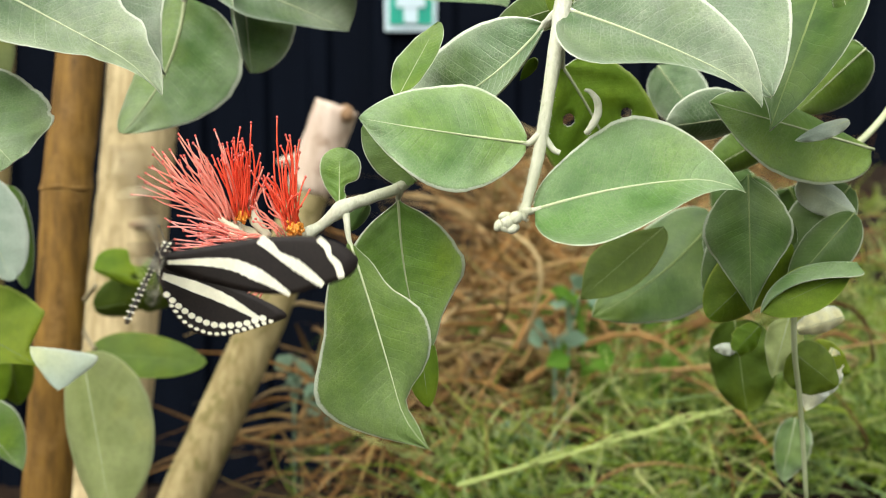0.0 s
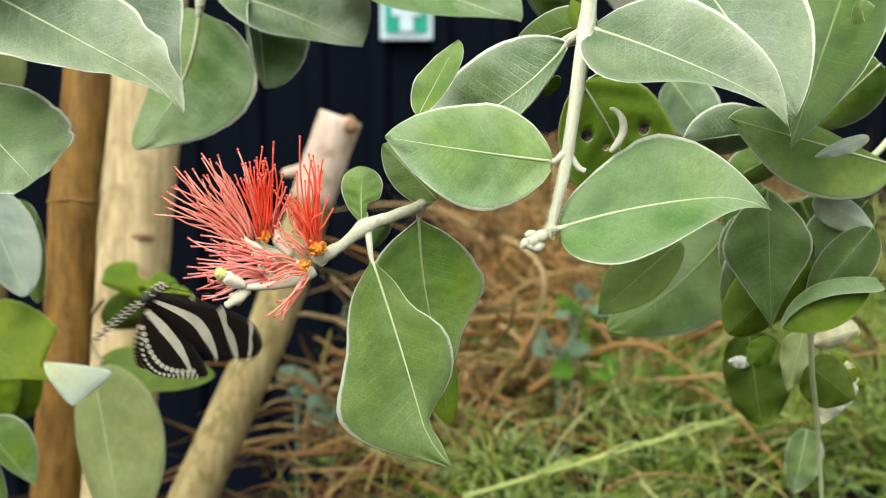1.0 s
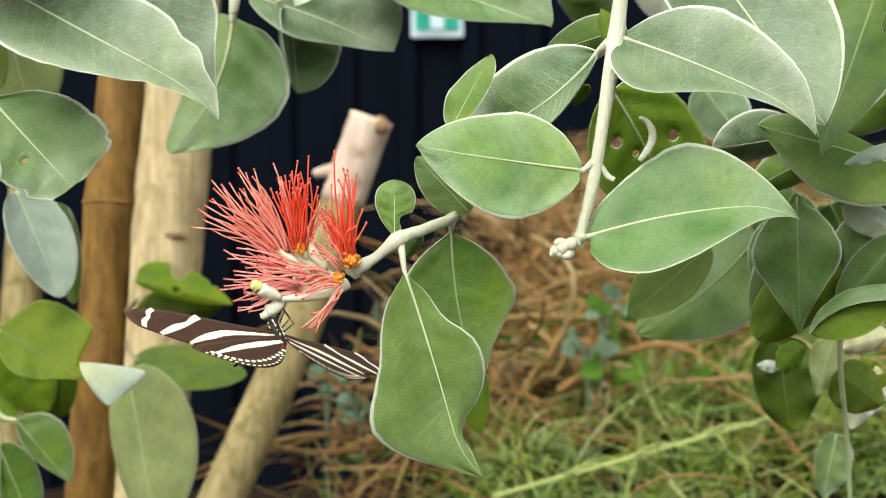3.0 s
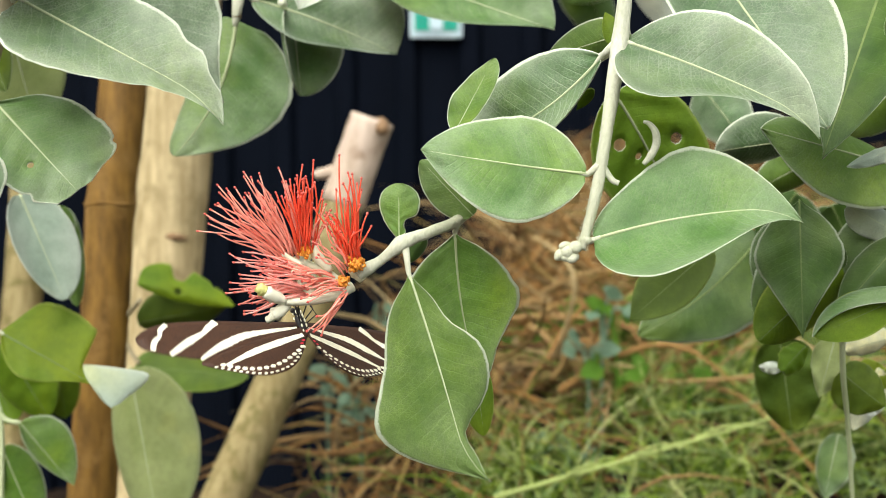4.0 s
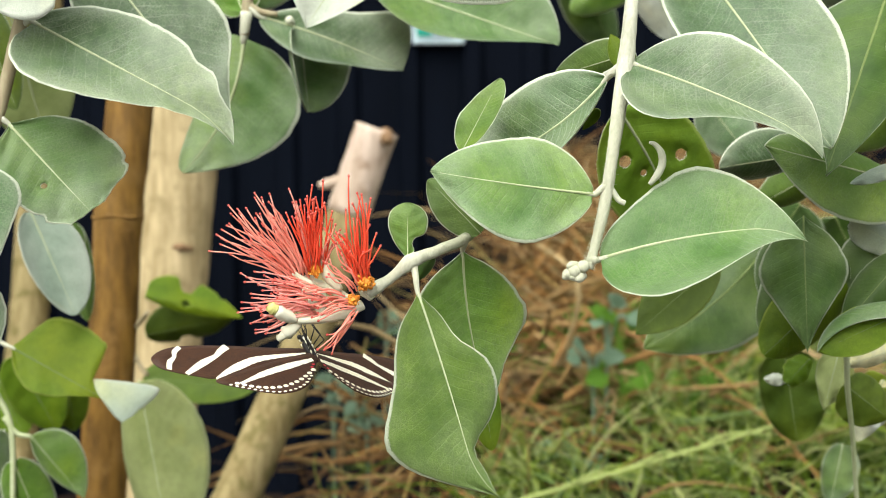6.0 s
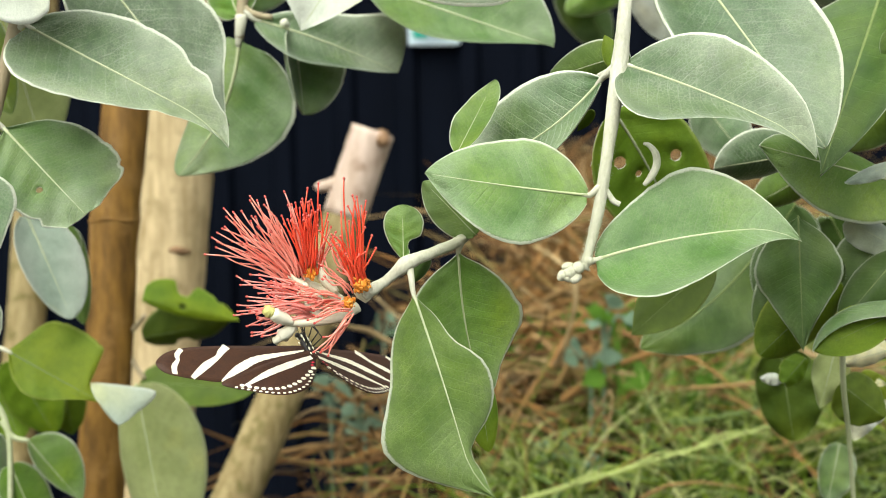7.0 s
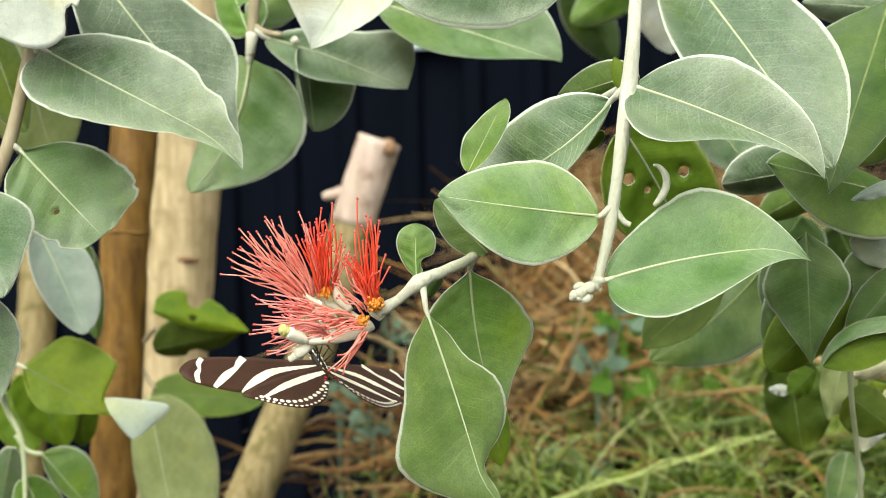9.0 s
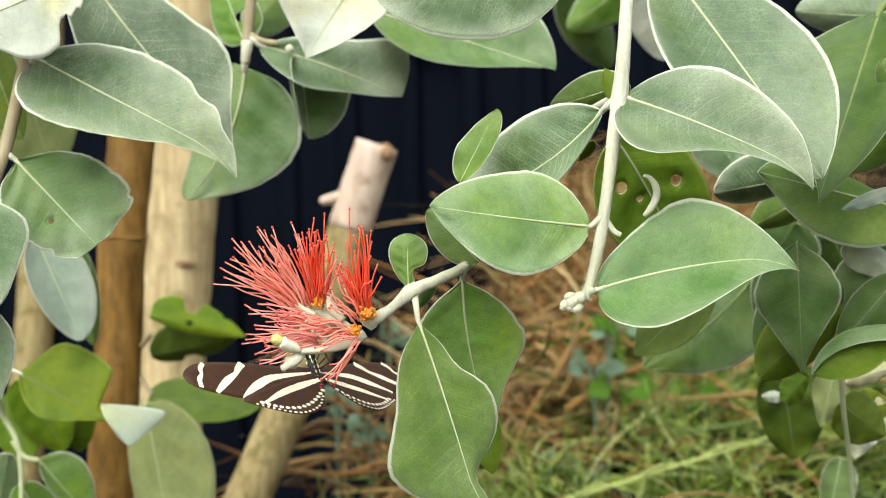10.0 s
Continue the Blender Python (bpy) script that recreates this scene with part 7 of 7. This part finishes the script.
    walk(wings_right[0], [
        (0.000, pose(0, 0, 0, 51.8, -7.9, 10.0)),
        (0.033, pose(0, 0, 0, 46.5, -15.2, -1.2)),
        (0.067, pose(0, 0, 0, 40.7, -26.8, -8.0)),
        (0.100, pose(0, 0, 0, 37.2, -35.4, -18.4)),
        (0.133, pose(0, 0, 0, 58.0, -57.2, -58.8)),
        (0.167, pose(0, 0, 0, 107.8, -58.5, -126.7)),
        (0.200, pose(0, 0, 0, 131.6, -37.6, -169.7)),
        (0.233, pose(0, 0, 0, 145.0, -5.6, 146.5)),
        (0.267, pose(0, 0, 0, 133.3, 26.8, 105.7)),
        (0.300, pose(0, 0, 0, 94.6, 39.3, 45.5)),
        (0.333, pose(0, 0, 0, 91.0, 44.6, 56.9)),
        (0.367, pose(0, 0, 0, 88.9, 50.2, 69.1)),
        (0.400, pose(0, 0, 0, 88.8, 55.9, 82.9)),
        (0.500, pose(0, 0, 0, 120.4, 58.4, 114.9)),
        (0.533, pose(0, 0, 0, 93.7, 60.2, 100.2)),
        (0.567, pose(0, 0, 0, 67.0, 57.8, 85.1)),
        (0.600, pose(0, 0, 0, 44.8, 51.8, 74.4)),
        (0.633, pose(0, 0, 0, 39.7, 48.2, 61.8)),
        (0.667, pose(0, 0, 0, 41.8, 41.0, 57.6)),
        (0.700, pose(0, 0, 0, 45.6, 33.7, 54.8)),
        (0.800, pose(0, 0, 0, 29.9, 26.1, 60.0)),
        (0.900, pose(0, 0, 0, 21.9, 26.4, 47.9)),
        (1.000, pose(0, 0, 0, 56.5, 30.0, 57.4)),
        (1.033, pose(0, 0, 0, 31.2, 12.3, 31.0)),
        (1.067, pose(0, 0, 0, 15.8, -12.7, 14.0)),
        (1.100, pose(0, 0, 0, 6.1, -40.8, 1.4)),
        (1.200, pose(0, 0, 0, 0.5, -38.2, -2.0)),
        (1.300, pose(0, 0, 0, -16.2, -11.4, -10.4)),
        (1.400, pose(0, 0, 0, -23.3, -10.1, -27.0)),
        (1.500, pose(0, 0, 0, -18.0, -11.0, -21.4)),
        (1.600, pose(0, 0, 0, -2.9, -11.3, -7.0)),
        (1.700, pose(0, 0, 0, 8.8, -11.1, 1.0)),
        (1.800, pose(0, 0, 0, 11.2, -11.2, -0.5)),
        (2.000, pose(0, 0, 0, -1.5, -30.6, -2.9)),
        (2.200, pose(0, 0, 0, 15.7, -11.5, 3.3)),
        (2.500, pose(0, 0, 0, 20.5, -6.9, 14.6)),
        (2.700, pose(0, 0, 0, 13.2, -11.3, -4.7)),
        (3.000, pose(0, 0, 0, 20.5, -6.9, 14.6)),
        (3.250, pose(0, 0, 0, 15.7, -11.5, 3.3)),
        (3.550, pose(0, 0, 0, 12.9, -11.0, 5.3)),
        (3.800, pose(0, 0, 0, -9.6, -11.9, -5.1)),
        (4.000, pose(0, 0, 0, 12.9, -11.0, 5.3)),
        (4.200, pose(0, 0, 0, 32.0, -8.5, 15.8)),
        (4.500, pose(0, 0, 0, 18.3, -11.0, 8.3)),
        (4.700, pose(0, 0, 0, 12.6, -11.7, 1.7)),
        (5.000, pose(0, 0, 0, 15.5, -11.5, 2.1)),
        (5.200, pose(0, 0, 0, 28.6, -7.2, 13.9)),
        (5.500, pose(0, 0, 0, 18.4, -9.1, 11.7)),
        (5.700, pose(0, 0, 0, 13.1, -11.6, 1.5)),
        (6.000, pose(0, 0, 0, 18.4, -9.1, 11.7)),
        (6.250, pose(0, 0, 0, 13.1, -11.6, 1.5)),
        (6.500, pose(0, 0, 0, 18.4, -9.1, 11.7)),
        (6.800, pose(0, 0, 0, 3.6, -11.5, -1.0)),
        (7.000, pose(0, 0, 0, 11.4, -9.1, 4.9)),
        (7.200, pose(0, 0, 0, 9.1, -11.5, -0.5)),
        (7.500, pose(0, 0, 0, 6.4, -11.7, -3.8)),
        (7.700, pose(0, 0, 0, 6.0, -10.7, 0.6)),
        (8.000, pose(0, 0, 0, 19.8, -6.3, 11.5)),
        (8.200, pose(0, 0, 0, 11.8, -9.4, 6.8)),
        (8.500, pose(0, 0, 0, 10.7, -11.5, 2.0)),
        (8.700, pose(0, 0, 0, 12.3, -10.2, 5.7)),
        (9.000, pose(0, 0, 0, 11.2, -7.0, 7.4)),
        (9.200, pose(0, 0, 0, 5.7, -11.5, -1.8)),
        (9.300, pose(0, 0, 0, -8.9, -11.7, -4.5)),
        (9.400, pose(0, 0, 0, 23.5, -11.9, -3.2)),
        (9.500, pose(0, 0, 0, 23.5, -11.9, -3.2)),
        (9.600, pose(0, 0, 0, 23.5, -11.9, -3.2)),
        (9.700, pose(0, 0, 0, 22.0, -8.0, -0.0)),
        (9.800, pose(0, 0, 0, 21.0, -4.1, 3.1)),
        (10.000, pose(0, 0, 0, 21.0, -4.1, 3.1)),
    ])
    walk(wings_right[1], [
        (0.000, pose(0, 0, 0, 52.2, -0.0, 3.9)),
        (0.033, pose(0, 0, 0, 47.9, -7.9, -8.2)),
        (0.067, pose(0, 0, 0, 45.1, -16.5, -19.8)),
        (0.100, pose(0, 0, 0, 44.0, -25.6, -31.6)),
        (0.133, pose(0, 0, 0, 66.5, -43.9, -69.8)),
        (0.167, pose(0, 0, 0, 102.8, -44.0, -120.4)),
        (0.200, pose(0, 0, 0, 125.7, -25.8, -158.7)),
        (0.233, pose(0, 0, 0, 144.7, 3.0, 158.7)),
        (0.267, pose(0, 0, 0, 140.2, 37.1, 118.6)),
        (0.300, pose(0, 0, 0, 96.0, 54.3, 47.5)),
        (0.333, pose(0, 0, 0, 91.4, 59.6, 57.4)),
        (0.367, pose(0, 0, 0, 88.3, 65.2, 68.5)),
        (0.400, pose(0, 0, 0, 87.9, 70.9, 82.0)),
        (0.500, pose(0, 0, 0, 140.8, 70.0, 137.4)),
        (0.533, pose(0, 0, 0, 97.2, 75.2, 104.0)),
        (0.567, pose(0, 0, 0, 50.7, 70.8, 67.2)),
        (0.600, pose(0, 0, 0, 26.4, 60.6, 52.4)),
        (0.633, pose(0, 0, 0, 29.4, 53.9, 48.7)),
        (0.667, pose(0, 0, 0, 34.2, 47.2, 46.6)),
        (0.700, pose(0, 0, 0, 40.0, 40.5, 45.6)),
        (0.800, pose(0, 0, 0, 25.1, 30.7, 50.0)),
        (0.900, pose(0, 0, 0, 16.9, 29.7, 37.2)),
        (1.000, pose(0, 0, 0, 52.6, 38.2, 50.4)),
        (1.033, pose(0, 0, 0, 29.0, 17.5, 21.8)),
        (1.067, pose(0, 0, 0, 17.9, -9.7, 3.7)),
        (1.100, pose(0, 0, 0, 15.0, -38.8, -12.4)),
        (1.200, pose(0, 0, 0, 7.7, -37.5, -13.7)),
        (1.300, pose(0, 0, 0, -14.1, -13.9, -19.9)),
        (1.400, pose(0, 0, 0, -22.3, -12.2, -32.2)),
        (1.500, pose(0, 0, 0, -18.4, -10.3, -19.3)),
        (1.600, pose(0, 0, 0, -2.8, -11.3, -7.6)),
        (1.700, pose(0, 0, 0, 8.9, -11.1, 0.9)),
        (1.800, pose(0, 0, 0, 11.8, -10.5, -3.9)),
        (2.000, pose(0, 0, 0, -2.1, -30.6, -1.6)),
        (2.200, pose(0, 0, 0, 15.5, -11.8, 4.2)),
        (2.500, pose(0, 0, 0, 21.0, -5.2, 10.1)),
        (2.700, pose(0, 0, 0, 12.8, -11.7, -2.7)),
        (3.000, pose(0, 0, 0, 21.0, -5.2, 10.1)),
        (3.250, pose(0, 0, 0, 15.5, -11.8, 4.2)),
        (3.550, pose(0, 0, 0, 13.6, -10.1, 1.3)),
        (3.800, pose(0, 0, 0, -11.1, -10.5, 2.8)),
        (4.000, pose(0, 0, 0, 13.6, -10.1, 1.3)),
        (4.200, pose(0, 0, 0, 32.8, -3.4, 7.8)),
        (4.500, pose(0, 0, 0, 18.7, -10.4, 6.4)),
        (4.700, pose(0, 0, 0, 12.3, -12.1, 3.3)),
        (5.000, pose(0, 0, 0, 16.7, -9.8, -4.0)),
        (5.200, pose(0, 0, 0, 29.3, -3.1, 6.5)),
        (5.500, pose(0, 0, 0, 18.9, -8.1, 8.8)),
        (5.700, pose(0, 0, 0, 12.9, -11.8, 2.4)),
        (6.000, pose(0, 0, 0, 18.9, -8.1, 8.8)),
        (6.250, pose(0, 0, 0, 12.9, -11.8, 2.4)),
        (6.500, pose(0, 0, 0, 18.9, -8.1, 8.8)),
        (6.800, pose(0, 0, 0, 3.2, -11.6, 0.9)),
        (7.000, pose(0, 0, 0, 11.8, -8.6, 2.3)),
        (7.200, pose(0, 0, 0, 8.8, -11.8, 1.2)),
        (7.500, pose(0, 0, 0, 6.2, -11.8, -2.7)),
        (7.700, pose(0, 0, 0, 6.1, -10.6, 0.2)),
        (8.000, pose(0, 0, 0, 20.1, -5.1, 8.1)),
        (8.200, pose(0, 0, 0, 12.0, -9.2, 5.9)),
        (8.500, pose(0, 0, 0, 10.8, -11.3, 1.1)),
        (8.700, pose(0, 0, 0, 12.7, -9.8, 3.6)),
        (9.000, pose(0, 0, 0, 11.6, -6.5, 4.7)),
        (9.200, pose(0, 0, 0, 4.9, -11.8, 2.1)),
        (9.300, pose(0, 0, 0, -9.9, -10.8, 0.6)),
        (9.400, pose(0, 0, 0, 24.4, -9.9, -7.9)),
        (9.500, pose(0, 0, 0, 24.4, -9.9, -7.9)),
        (9.600, pose(0, 0, 0, 24.4, -9.9, -7.9)),
        (9.700, pose(0, 0, 0, 22.5, -6.6, -3.6)),
        (9.800, pose(0, 0, 0, 21.2, -3.2, 0.7)),
        (10.000, pose(0, 0, 0, 21.2, -3.2, 0.7)),
    ])
    walk(abdomen, [
        (0.000, pose(0, 0, 0, 0.0, -0.0, 0.0)),
        (0.500, pose(0, 0, 0, 0.0, -0.0, 0.0)),
        (1.000, pose(0, 0, 0, 0.0, -0.0, 0.0)),
        (1.100, pose(0, 0, 0, -25.0, -0.0, 0.0)),
        (1.400, pose(0, 0, 0, -50.0, -0.0, 0.0)),
        (1.600, pose(0, 0, 0, -80.0, -0.0, 0.0)),
        (2.500, pose(0, 0, 0, -100.0, -0.0, 0.0)),
        (9.200, pose(0, 0, 0, -100.0, -0.0, 0.0)),
        (9.400, pose(0, 0, 0, -60.0, -0.0, 0.0)),
        (9.600, pose(0, 0, 0, -60.0, -0.0, 0.0)),
        (9.800, pose(0, 0, 0, -100.0, -0.0, 0.0)),
        (10.000, pose(0, 0, 0, -100.0, -0.0, 0.0)),
    ])


motions()
